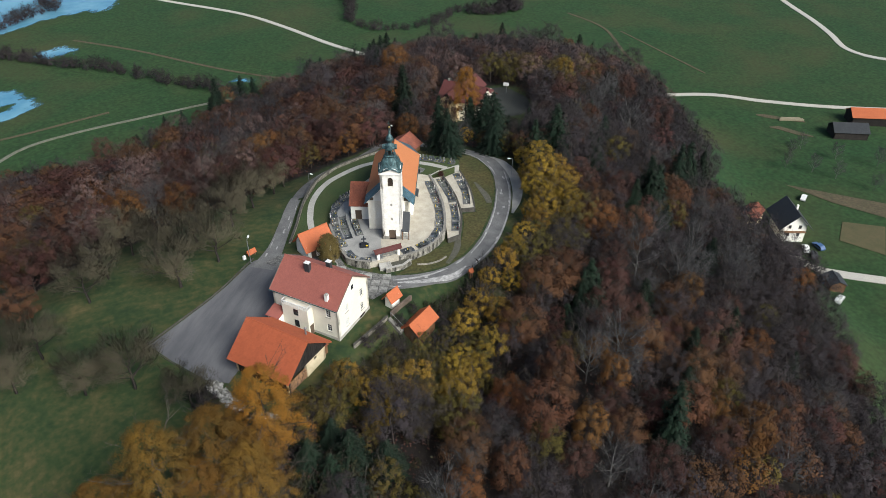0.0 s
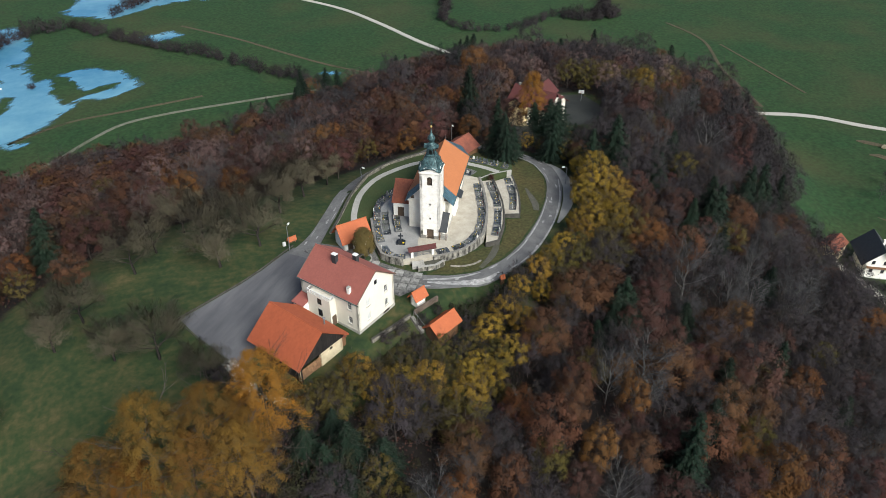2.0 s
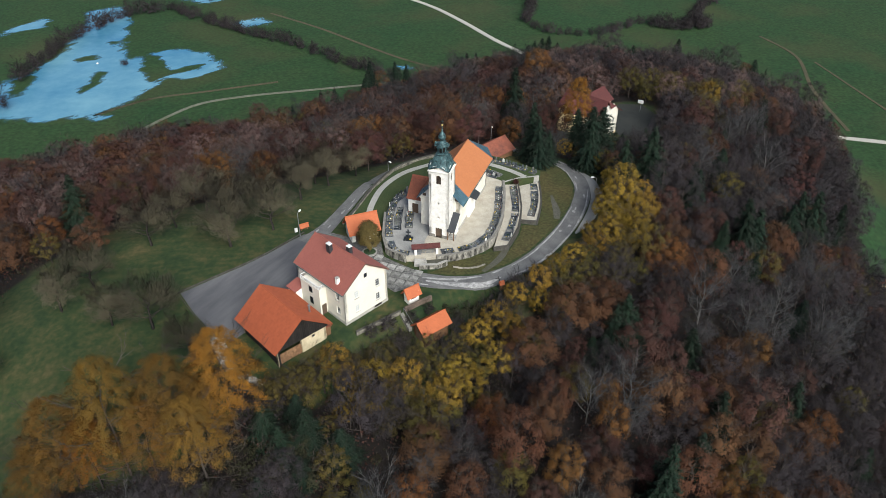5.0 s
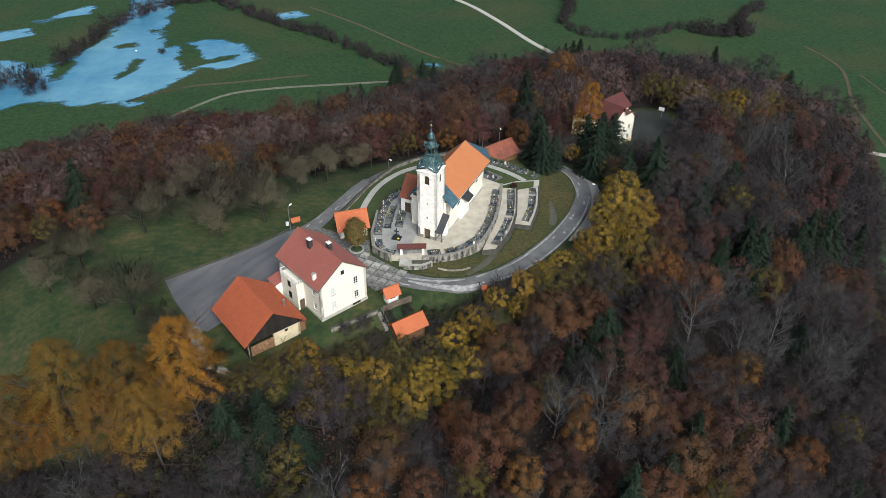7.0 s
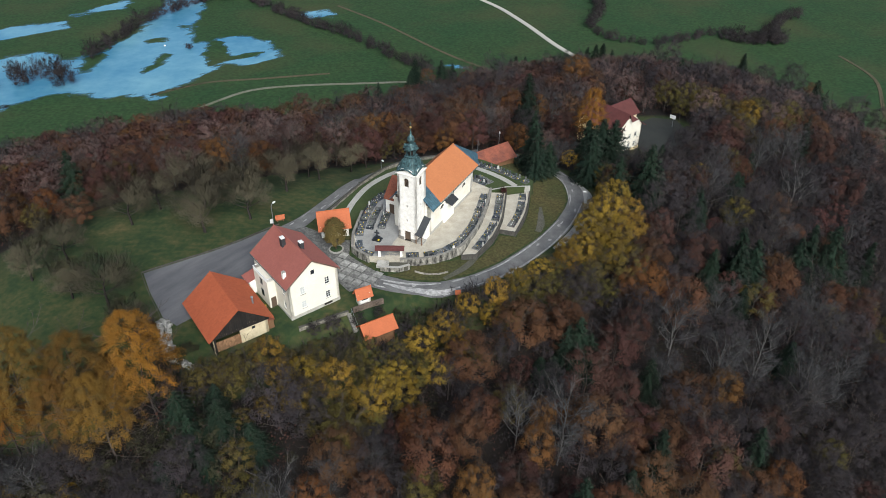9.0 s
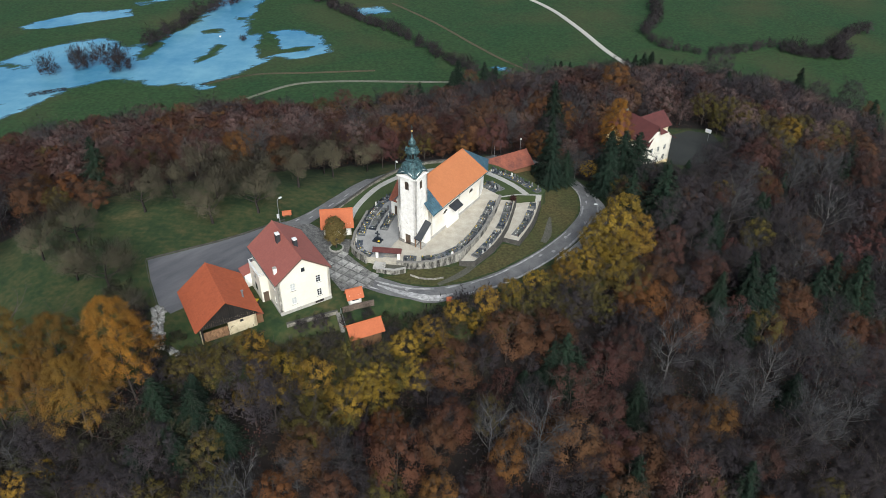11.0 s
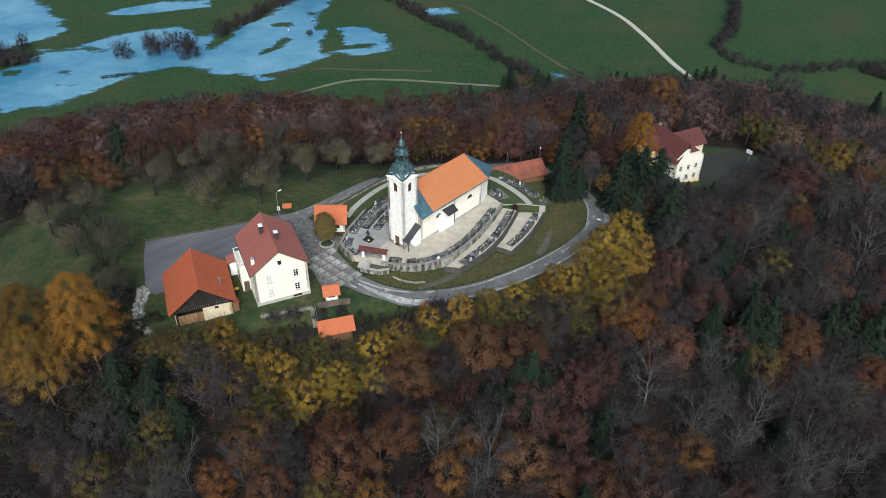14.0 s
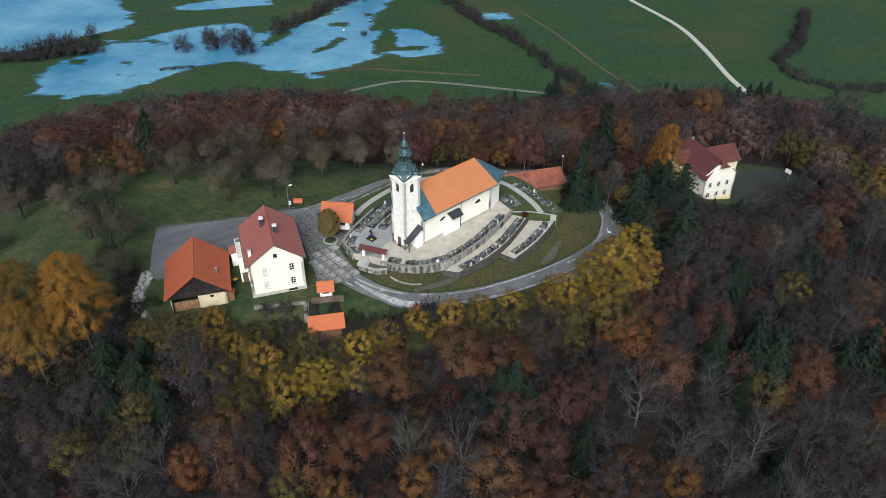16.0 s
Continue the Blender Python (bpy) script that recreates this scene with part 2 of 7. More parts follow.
# ---- mesh building ----
class Shape:
    """Collects vertices and faces, through a running pose, for one mesh."""

    def __init__(self):
        self.v, self.f, self.m = [], [], Matrix()

    def add(self, verts, faces):
        k = len(self.v)
        self.v += [tuple(self.m @ Vector(p)) for p in verts]
        self.f += [tuple(i + k for i in f) for f in faces]
        return self

    def box(self, x0, x1, y0, y1, z0, z1, inset=0.0):
        """A box; inset draws its top in, for a chamfered look."""
        i = inset
        return self.add([(x0, y0, z0), (x1, y0, z0), (x1, y1, z0), (x0, y1, z0), (x0 + i, y0 + i, z1), (x1 - i, y0 + i, z1), (x1 - i, y1 - i, z1), (x0 + i, y1 - i, z1)],
                        [(3, 2, 1, 0), (4, 5, 6, 7), (0, 1, 5, 4), (1, 2, 6, 5), (2, 3, 7, 6), (3, 0, 4, 7)])

    def slab(self, top, thick):
        """A plate of that thickness below a polygon given by its top corners, counter-clockwise from above."""
        n = len(top)
        low = [(p[0], p[1], p[2] - thick) for p in top]
        return self.add(list(top) + low, [tuple(range(n)), tuple(range(2 * n - 1, n - 1, -1))] + [(i, n + i, n + (i + 1) % n, (i + 1) % n) for i in range(n)])

    def prism(self, poly, axis, a, b):
        """A polygon in the two other axes, drawn out along x or y from a to b."""
        n = len(poly)
        if axis == "y":
            v = [(p, a, q) for p, q in poly] + [(p, b, q) for p, q in poly]
        else:
            v = [(a, p, q) for p, q in poly] + [(b, p, q) for p, q in poly]
        return self.add(v, [tuple(range(n)), tuple(range(2 * n - 1, n - 1, -1))] + [(i, n + i, n + (i + 1) % n, (i + 1) % n) for i in range(n)])

    def tube(self, pts, radii, sides=6):
        pts = [Vector(p) for p in pts]
        rings = []
        for i, p in enumerate(pts):
            d = (pts[min(i + 1, len(pts) - 1)] - pts[max(i - 1, 0)]).normalized()
            u = d.cross(Vector((0.31, 0.95, 0.07))).normalized() if abs(d.z) > 0.5 else d.cross(Vector((0, 0, 1))).normalized()
            w = d.cross(u)
            r = radii[i] if hasattr(radii, "__len__") else radii
            rings.append([tuple(p + r * (math.cos(2 * math.pi * k / sides) * u + math.sin(2 * math.pi * k / sides) * w)) for k in range(sides)])
        faces = [(i * sides + k, i * sides + (k + 1) % sides, (i + 1) * sides + (k + 1) % sides, (i + 1) * sides + k) for i in range(len(pts) - 1) for k in range(sides)]
        faces += [tuple(range(sides - 1, -1, -1)), tuple((len(pts) - 1) * sides + k for k in range(sides))]
        return self.add([p for r in rings for p in r], faces)

    def lathe(self, prof, sides=16, square=0.0, wave=0.0):
        """A profile of (radius, height) turned round z; square pulls it towards a square plan."""
        def ring(r, z):
            out = []
            for k in range(sides):
                a = 2 * math.pi * (k + 0.5) / sides
                c, s = math.cos(a), math.sin(a)
                q = 1 / max(abs(c), abs(s))
                f = r * (1 + square * (q - 1))
                out.append((f * c, f * s, z + wave * max(0.0, 1 - (z - prof[0][1]) / 1.6) * (2 * max(abs(c), abs(s)) ** 2 - 1)))
            return out
        v = [p for r, z in prof for p in ring(r, z)]
        n = len(prof)
        f = [(i * sides + k, i * sides + (k + 1) % sides, (i + 1) * sides + (k + 1) % sides, (i + 1) * sides + k) for i in range(n - 1) for k in range(sides)]
        return self.add(v, f + [tuple(range(sides - 1, -1, -1)), tuple((n - 1) * sides + k for k in range(sides))])

    def mesh(self, name, mat, smooth=False):
        me = bpy.data.meshes.new(name)
        me.from_pydata(self.v, [], self.f)
        me.materials.append(mat)
        if smooth:
            me.polygons.foreach_set("use_smooth", [True] * len(me.polygons))
        me.update()
        return me


def part(name, shape, mat, parent=None, label="", smooth=False):
    ob = new(name, shape.mesh(name, mat, smooth) if isinstance(shape, Shape) else shape)
    ob.parent = parent
    return tagged(ob, label)


def thing(name, m, label, category, group=""):
    ob = new(name)
    ob.matrix_basis = m
    return tagged(ob, label, category, group)


def wall(shape, length, height, thick, holes=()):
    """A wall along +x from 0 to length, outer face at y=0, inner at y=thick, with rectangular holes (x0, x1, z0, z1) right through."""
    xs = sorted({0, length, *[v for h in holes for v in h[:2]]})
    zs = sorted({0, height, *[v for h in holes for v in h[2:]]})
    for i in range(len(xs) - 1):
        for j in range(len(zs) - 1):
            a, b, c, d = xs[i], xs[i + 1], zs[j], zs[j + 1]
            if any(h[0] <= a and b <= h[1] and h[2] <= c and d <= h[3] for h in holes):
                continue
            shape.add([(a, 0, c), (b, 0, c), (b, 0, d), (a, 0, d)], [(0, 1, 2, 3)])
            shape.add([(a, thick, c), (b, thick, c), (b, thick, d), (a, thick, d)], [(3, 2, 1, 0)])
    for a, b, c, d in list(holes) + [(0, length, 0, height)]:
        q = [(a, 0, c), (b, 0, c), (b, 0, d), (a, 0, d), (a, thick, c), (b, thick, c), (b, thick, d), (a, thick, d)]
        shape.add(q, [(0, 4, 5, 1), (1, 5, 6, 2), (2, 6, 7, 3), (3, 7, 4, 0)])
    return shape


def window(parent, m, w, h, mat=None, bars=(1, 1), sill=True, glass=None):
    """A casement in a hole: frame, bars and pane; m puts its lower left corner, x along the wall, y inwards."""
    mat = mat or FRAME
    fr = Shape()
    fr.m = m
    t = 0.07
    ring = [(x, y, z) for y in (0.10, 0.17) for x0, x1, z0, z1 in ((0, w, 0, h), (t, w - t, t, h - t)) for x, z in ((x0, z0), (x1, z0), (x1, z1), (x0, z1))]
    fr.add(ring, [f for k in range(4) for n in [(k + 1) % 4] for f in ((k, n, 4 + n, 4 + k), (8 + n, 8 + k, 12 + k, 12 + n), (k, 8 + k, 8 + n, n), (4 + n, 12 + n, 12 + k, 4 + k))])
    win = part("window", fr, mat, parent)
    for k in range(bars[0]):
        b = Shape()
        b.m = m
        x = w * (k + 1) / (bars[0] + 1)
        part("glazing_bar", b.box(x - 0.03, x + 0.03, 0.11, 0.16, t, h - t), mat, win)
    for k in range(bars[1]):
        b = Shape()
        b.m = m
        z = h * (k + 1) / (bars[1] + 1) + (0.12 * h if bars[1] == 1 else 0)
        part("glazing_bar", b.box(t, w - t, 0.106, 0.164, z - 0.03, z + 0.03), mat, win)
    g = Shape()
    g.m = m
    part("pane", g.box(t, w - t, 0.125, 0.145, t, h - t), glass or GLASS, win, "pane with a drawn pale blind" if glass else "dark glass pane")
    if sill:
        s = Shape()
        s.m = m
        part("sill", s.box(-0.08, w + 0.08, -0.10, 0.10, -0.08, -0.005), STONE, win)
    return win


def tiled(parent, corners, mat, name="roof", course=0.34, width=0.28, thick=0.10, roll=0.012, lip=0.035):
    """One roof slope over the corners eave-left, eave-right, ridge-right, ridge-left: a deck, and courses of overlapping tiles on it."""
    c = [Vector(p) for p in corners]
    n = (c[1] - c[0]).cross(c[3] - c[0]).normalized()
    s = Shape()
    deck = [p - n * 0.03 for p in c]
    s.add([tuple(p) for p in deck] + [tuple(p - n * thick) for p in deck], [(0, 1, 2, 3), (7, 6, 5, 4), (0, 4, 5, 1), (1, 5, 6, 2), (2, 6, 7, 3), (3, 7, 4, 0)])
    up_slope = (c[3] - c[0]).normalized() * lip * 1.3
    rows = max(2, round(((c[3] + c[2]) - (c[0] + c[1])).length / 2 / course))
    rng = random.Random(len(bpy.data.objects))
    for r in range(rows):
        a0, a1 = r / rows, min(1.0, (r + 1.25) / rows)
        l0, r0, l1, r1 = c[0].lerp(c[3], a0), c[1].lerp(c[2], a0), c[0].lerp(c[3], a1), c[1].lerp(c[2], a1)
        count = max(1, round((r0 - l0).length / width))
        for k in range(count):
            f0, f1 = k / count, (k + 0.94) / count
            up = lip + rng.uniform(0, 0.012)
            q = [l0.lerp(r0, f0) + n * up, l0.lerp(r0, f1) + n * (up + roll), l1.lerp(r1, f1) + n * (roll * 0.8), l1.lerp(r1, f0) + n * 0.004]
            s.add([tuple(p) for p in q] + [tuple(q[0] + up_slope - n * (lip + 0.005)), tuple(q[1] + up_slope - n * (lip + 0.005))], [(0, 1, 2, 3), (4, 5, 1, 0)])
    return part(name, s, mat, parent)


def ridge_caps(parent, a, b, mat, r=0.13, step=0.5):
    a, b = Vector(a), Vector(b)
    n = max(1, round((b - a).length / step))
    turn = (b - a).to_track_quat("Y", "Z").to_matrix().to_4x4()
    me = Shape().tube([(0, 0, 0), (0, (b - a).length / n * 1.08, 0)], [r, r * 0.86], 8).mesh("ridge_cap", mat)
    for k in range(n):
        part("ridge_cap", me, None, parent).matrix_basis = Matrix.Translation(a.lerp(b, k / n)) @ turn


# ---- the lie of the land ----
VALLEY = -50.5
CREST = [(-46, -8, -0.1), (0, 5, -0.9), (35, 30, -4.6), (62, 66, -15.8), (80, 86, -18.2)]


def smooth(a, b, x):
    if a > b:
        return 1 - smooth(b, a, x)
    t = min(1.0, max(0.0, (x - a) / (b - a)))
    return t * t * (3 - 2 * t)


def height(x, y):
    """Ground level: a flat-topped spur that falls to the valley floor, steeper on its south-east flank."""
    best = None
    for (ax, ay, az), (bx, by, bz) in zip(CREST, CREST[1:]):
        ux, uy = bx - ax, by - ay
        ll = ux * ux + uy * uy
        t = min(1.0, max(0.0, ((x - ax) * ux + (y - ay) * uy) / ll))
        px, py = ax + t * ux, ay + t * uy
        d = math.hypot(x - px, y - py)
        side = (ux * (y - py) - uy * (x - px)) / math.sqrt(ll) / max(d, 1e-6)
        if best is None or d < best[0] - 1e-9:
            best = (d, az + t * (bz - az), side)
    d, crest, side = best
    steep = smooth(0.2, 0.9, -side)
    slope = 0.36 + 0.2 * steep
    u = max(0.0, d - 19 - 4 * steep)
    drop = slope * u * u / (u + 9) + 0.035 * min(d, 30)
    drop += 0.5 * noise.noise((x * 0.03, y * 0.03, 1.7)) * smooth(20, 60, d)
    drop += 2.6 * smooth(0.2, 4.0, (x + 16) * 0.463 - (y + 25.6) * 0.886) * smooth(-24, -15, x) * smooth(14, 2, x)
    drop -= 5.5 * smooth(-33, -47, y) * smooth(66, 34, x)
    z = crest - drop
    k = 5.0
    h = max(0.0, k - abs(z - VALLEY)) / k
    return max(z, VALLEY) + h * h * k * 0.25


def inside(poly, x, y):
    odd = False
    for (ax, ay), (bx, by) in zip(poly, poly[1:] + poly[:1]):
        if (ay > y) != (by > y) and x < (bx - ax) * (y - ay) / (by - ay) + ax:
            odd = not odd
    return odd


WOOD_EDGE = [(-172, 70), (-165, 82), (-139, 102), (-107, 114), (-76, 124), (-52, 146), (-28, 165), (-2, 180), (36, 188), (72, 196), (103, 199), (135, 190), (157, 158), (170, 132), (172, 112), (150, 66), (128, 28), (125, 8), (120, -10), (110, -28), (98, -48), (92, -64), (70, -92), (-90, -92), (-84, -56), (-62, -50), (-46, -49), (-36, -40)]
WOOD_EDGE += [(-27, -40), (-20, -37), (-4, -35), (2, -31), (7, -26), (13, -23), (21, -19), (29, -13), (38, -6), (45, 5), (48, 17), (46, 30), (41, 38), (35, 46), (25, 51), (12, 45), (2, 42), (-11, 42), (-22, 37), (-35, 33), (-50, 26), (-64, 17), (-76, 7), (-80, 0), (-100, -12), (-140, 5)]
YARD = [(42, 62), (50, 56), (58, 54), (68, 52), (74, 58), (76, 64), (85, 72), (86, 90), (80, 95), (66, 92), (50, 88)]


def woods(x, y):
    return inside(WOOD_EDGE, x, y) and not inside(YARD, x, y)


def axis_steps(lo, hi, flo, fhi, fine, coarse):
    out, v = [], lo
    while v < hi:
        out.append(v)
        v += fine if flo <= v < fhi else min(coarse, max(fine, (flo - v) if v < flo else (v - fhi + fine)) * 0.25 + fine)
    return out + [hi]


def ground_sheet():
    xs = axis_steps(-4000, 4000, -150, 150, 2.0, 500)
    ys = axis_steps(-4000, 4000, -70, 140, 2.0, 500)
    nx = len(xs)
    v = [(x, y, height(x, y)) for y in ys for x in xs]
    f = [(j * nx + i, j * nx + i + 1, (j + 1) * nx + i + 1, (j + 1) * nx + i) for j in range(len(ys) - 1) for i in range(nx - 1)]
    me = bpy.data.meshes.new("ground")
    me.from_pydata(v, [], f)
    # where the wood stands, the ground takes the shade-darkened litter colour
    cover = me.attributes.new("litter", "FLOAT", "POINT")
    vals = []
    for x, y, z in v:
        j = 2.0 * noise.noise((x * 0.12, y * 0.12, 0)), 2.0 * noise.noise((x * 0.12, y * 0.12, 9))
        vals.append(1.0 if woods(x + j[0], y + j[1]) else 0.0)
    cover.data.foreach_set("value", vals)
    upland = me.attributes.new("upland", "FLOAT", "POINT")
    upland.data.foreach_set("value", [smooth(VALLEY + 6, VALLEY + 22, z) for x, y, z in v])
    me.polygons.foreach_set("use_smooth", [True] * len(f))
    return me


def ground_material():
    mat = material("meadow_and_shade_dark_litter", (0.0118, 0.0395, 0.0115), 0.95, (0.0220, 0.0440, 0.0122), 0.035, 0.9, 0.34, 0.7, 0.3)
    nt = mat.node_tree
    n, link = nt.nodes, nt.links.new
    b = n["Principled BSDF"]
    was = b.inputs["Base Color"].links[0].from_socket
    co = n.new("ShaderNodeTexCoord")
    worn = n.new("ShaderNodeTexNoise")
    worn.inputs["Scale"].default_value, worn.inputs["Detail"].default_value = 0.022, 7
    link(co.outputs["Object"], worn.inputs["Vector"])
    r = n.new("ShaderNodeMapRange")
    r.inputs["From Min"].default_value, r.inputs["From Max"].default_value, r.inputs["To Max"].default_value = 0.50, 0.72, 0.5
    link(worn.outputs["Fac"], r.inputs["Value"])
    dry = n.new("ShaderNodeMix")
    dry.data_type = "RGBA"
    dry.inputs["B"].default_value = (0.055, 0.048, 0.019, 1)
    link(r.outputs["Result"], dry.inputs["Factor"])
    link(was, dry.inputs["A"])
    lit = n.new("ShaderNodeTexNoise")
    lit.inputs["Scale"].default_value, lit.inputs["Detail"].default_value = 0.9, 6
    link(co.outputs["Object"], lit.inputs["Vector"])
    # brown leaf litter, near-black: the shade under the trees is in its colour
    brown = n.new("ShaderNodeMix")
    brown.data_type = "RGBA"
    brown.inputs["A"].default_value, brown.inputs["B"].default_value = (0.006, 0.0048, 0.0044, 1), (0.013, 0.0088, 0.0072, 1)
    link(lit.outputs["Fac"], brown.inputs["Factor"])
    # dry, mossy upland turf on the hill
    moss = n.new("ShaderNodeTexNoise")
    moss.inputs["Scale"].default_value, moss.inputs["Detail"].default_value, moss.inputs["Roughness"].default_value = 0.11, 9, 0.72
    link(co.outputs["Object"], moss.inputs["Vector"])
    turf = n.new("ShaderNodeValToRGB")
    while len(turf.color_ramp.elements) < 4:
        turf.color_ramp.elements.new(0.5)
    for el, (at, col) in zip(turf.color_ramp.elements, ((0.36, (0.011, 0.025, 0.009)), (0.47, (0.023, 0.039, 0.012)), (0.55, (0.041, 0.047, 0.016)), (0.66, (0.080, 0.063, 0.026)))):
        el.position, el.color = at, (*col, 1)
    tuft = n.new("ShaderNodeMix")
    tuft.inputs["Factor"].default_value = 0.40
    link(moss.outputs["Fac"], tuft.inputs["A"])
    link(lit.outputs["Fac"], tuft.inputs["B"])
    link(tuft.outputs["Result"], turf.inputs["Fac"])
    up = n.new("ShaderNodeAttribute")
    up.attribute_name = "upland"
    hill = n.new("ShaderNodeMix")
    hill.data_type = "RGBA"
    link(up.outputs["Fac"], hill.inputs["Factor"])
    link(dry.outputs["Result"], hill.inputs["A"])
    link(turf.outputs["Color"], hill.inputs["B"])
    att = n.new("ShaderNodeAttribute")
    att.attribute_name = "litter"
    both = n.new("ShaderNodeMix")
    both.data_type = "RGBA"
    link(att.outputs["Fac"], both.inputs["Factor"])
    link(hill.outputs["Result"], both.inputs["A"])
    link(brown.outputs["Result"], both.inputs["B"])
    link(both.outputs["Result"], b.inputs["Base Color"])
    return mat


ground_mesh = ground_sheet()
ground_mesh.materials.append(ground_material())
ground = tagged(new("ground", ground_mesh), "green meadow valley and wooded spur with leaf litter", "ground", kind="structure")


def catmull(pts, step=1.5):
    out = []
    for i in range(len(pts) - 1):
        p = [Vector(pts[max(i - 1, 0)]), Vector(pts[i]), Vector(pts[i + 1]), Vector(pts[min(i + 2, len(pts) - 1)])]
        n = max(1, round((p[2] - p[1]).length / step))
        for k in range(n):
            t = k / n
            out.append(0.5 * (2 * p[1] + (p[2] - p[0]) * t + (2 * p[0] - 5 * p[1] + 4 * p[2] - p[3]) * t * t + (3 * p[1] - p[0] - 3 * p[2] + p[3]) * t ** 3))
    return out + [Vector(pts[-1])]


def strip(name, pts, widths, mat, lift, label, category, step=1.5, kind="structure", level=None, across=4):
    """A ribbon laid over the ground along a centre line, with a rim that goes into it."""
    line = catmull([(x, y, w) for (x, y), w in zip(pts, widths if hasattr(widths, "__len__") else [widths] * len(pts))], step)
    s, rows = Shape(), []
    for i, p in enumerate(line):
        d = line[min(i + 1, len(line) - 1)] - line[max(i - 1, 0)]
        d = Vector((-d.y, d.x)).normalized()
        w = p.z / 2 * (1 + 0.05 * noise.noise((p.x * 0.3, p.y * 0.3, 3)))
        row = []
        for k in range(across + 1):
            q = Vector((p.x, p.y)) + d * w * (1 - 2 * k / across)
            row.append((q.x, q.y, (height(q.x, q.y) if level is None else level(q.x, q.y)) + lift))
        rows.append([(row[0][0], row[0][1], row[0][2] - lift - 0.3)] + row + [(row[-1][0], row[-1][1], row[-1][2] - lift - 0.3)])
    n = across + 3
    s.v = [p for r in rows for p in r]
    s.f = [(i * n + k + 1, i * n + k, (i + 1) * n + k, (i + 1) * n + k + 1) for i in range(len(rows) - 1) for k in range(n - 1)]
    return tagged(part(name, s, mat), label, category, kind=kind)


def sheet(name, poly, mat, lift, label, category, kind="structure", level=None, cell=1.5):
    """A filled outline laid over the ground, cut into a fine net so that it follows it."""
    bm = bmesh.new()
    face = bm.faces.new([bm.verts.new((x, y, 0)) for x, y in poly])
    if face.normal.z < 0 or sum((b[0] - a[0]) * (b[1] + a[1]) for a, b in zip(poly, poly[1:] + poly[:1])) > 0:
        bmesh.ops.reverse_faces(bm, faces=bm.faces[:])
    for axis in (0, 1):
        lo, hi = min(p[axis] for p in poly), max(p[axis] for p in poly)
        k = lo + cell
        while k < hi:
            geom = bm.verts[:] + bm.edges[:] + bm.faces[:]
            no = (1, 0, 0) if axis == 0 else (0, 1, 0)
            bmesh.ops.bisect_plane(bm, geom=geom, plane_co=(k if axis == 0 else 0, k if axis == 1 else 0, 0), plane_no=no)
            k += cell
    for v in bm.verts:
        v.co.z = (height(v.co.x, v.co.y) if level is None else level(v.co.x, v.co.y)) + lift
    me = bpy.data.meshes.new(name)
    bm.to_mesh(me)
    bm.free()
    me.materials.append(mat)
    return tagged(new(name, me), label, category, kind=kind)


# ---- roads, yard and paths ----
TRACK = material("trodden_earth", (0.085, 0.080, 0.068), 0.95, (0.055, 0.055, 0.035), 0.5, 0.9, 0.3, 5, 0.3)
strip("road", [(-10, -8), (-5, -11.3), (-1, -12.9), (3, -13.8), (8, -13.8), (14, -11.6), (20.8, -6.3), (28.6, 2.4), (34.8, 11.6), (38.6, 20.4), (38.8, 28.6), (36.6, 36), (32, 43), (24, 50), (14, 54)],
      [6, 4.2, 3.8, 3.6, 3.5, 3.5, 3.6, 3.6, 3.6, 3.6, 3.6, 3.6, 3.4, 3.2, 3], ASPHALT, 0.10, "worn grey asphalt lane with pale patches", "road")
strip("road", [(-24, 2), (-20.3, 6.5), (-15.8, 14.5), (-11.4, 22.8), (-5.6, 32), (1.5, 38), (10, 41), (18, 46)], [4.8, 3.4, 2.7, 2.5, 2.5, 2.4, 2.2, 2], ASPHALT, 0.10, "grey asphalt lane behind the churchyard", "road")
strip("road_shoulder", [(30.8, 1.2), (34.6, 5.6), (38.2, 11), (41.2, 18), (41.6, 25), (40.4, 31)], [0.4, 1.8, 2.4, 2.6, 2.0, 0.4], GREYGRAVEL, 0.08, "grey gravel shoulder beside the lane", "gravel")
sheet("parking_lot", [(-46.2, -10.9), (-43.5, -16.1), (-39.4, -22.6), (-36.5, -24.6), (-33, -21), (-24, -8), (-17, -9), (-16, 0), (-20.5, 5), (-24.5, 5.2), (-26.6, 3.6), (-31, -0.5), (-35.6, -4.1), (-40.2, -7.1)], CARPARK, 0.07, "dark smooth asphalt parking lot", "parking lot")
YARD_POLY = [(-23, 3.5), (-19, 5), (-16, 3), (-13, 0.5), (-9.5, 0.2), (-9.4, -4.5), (-6.5, -7.2), (-3.6, -9.6), (-3.0, -13.4), (-8.5, -15.2), (-14.5, -8), (-18.5, -3)]
sheet("churchyard_forecourt", YARD_POLY, material("mottled_forecourt", (0.040, 0.039, 0.039), 0.9, (0.30, 0.29, 0.27), 1.5, 0.55, 0.4, 4, 0.2), 0.12, "mottled grey forecourt paving before the church", "pavement")

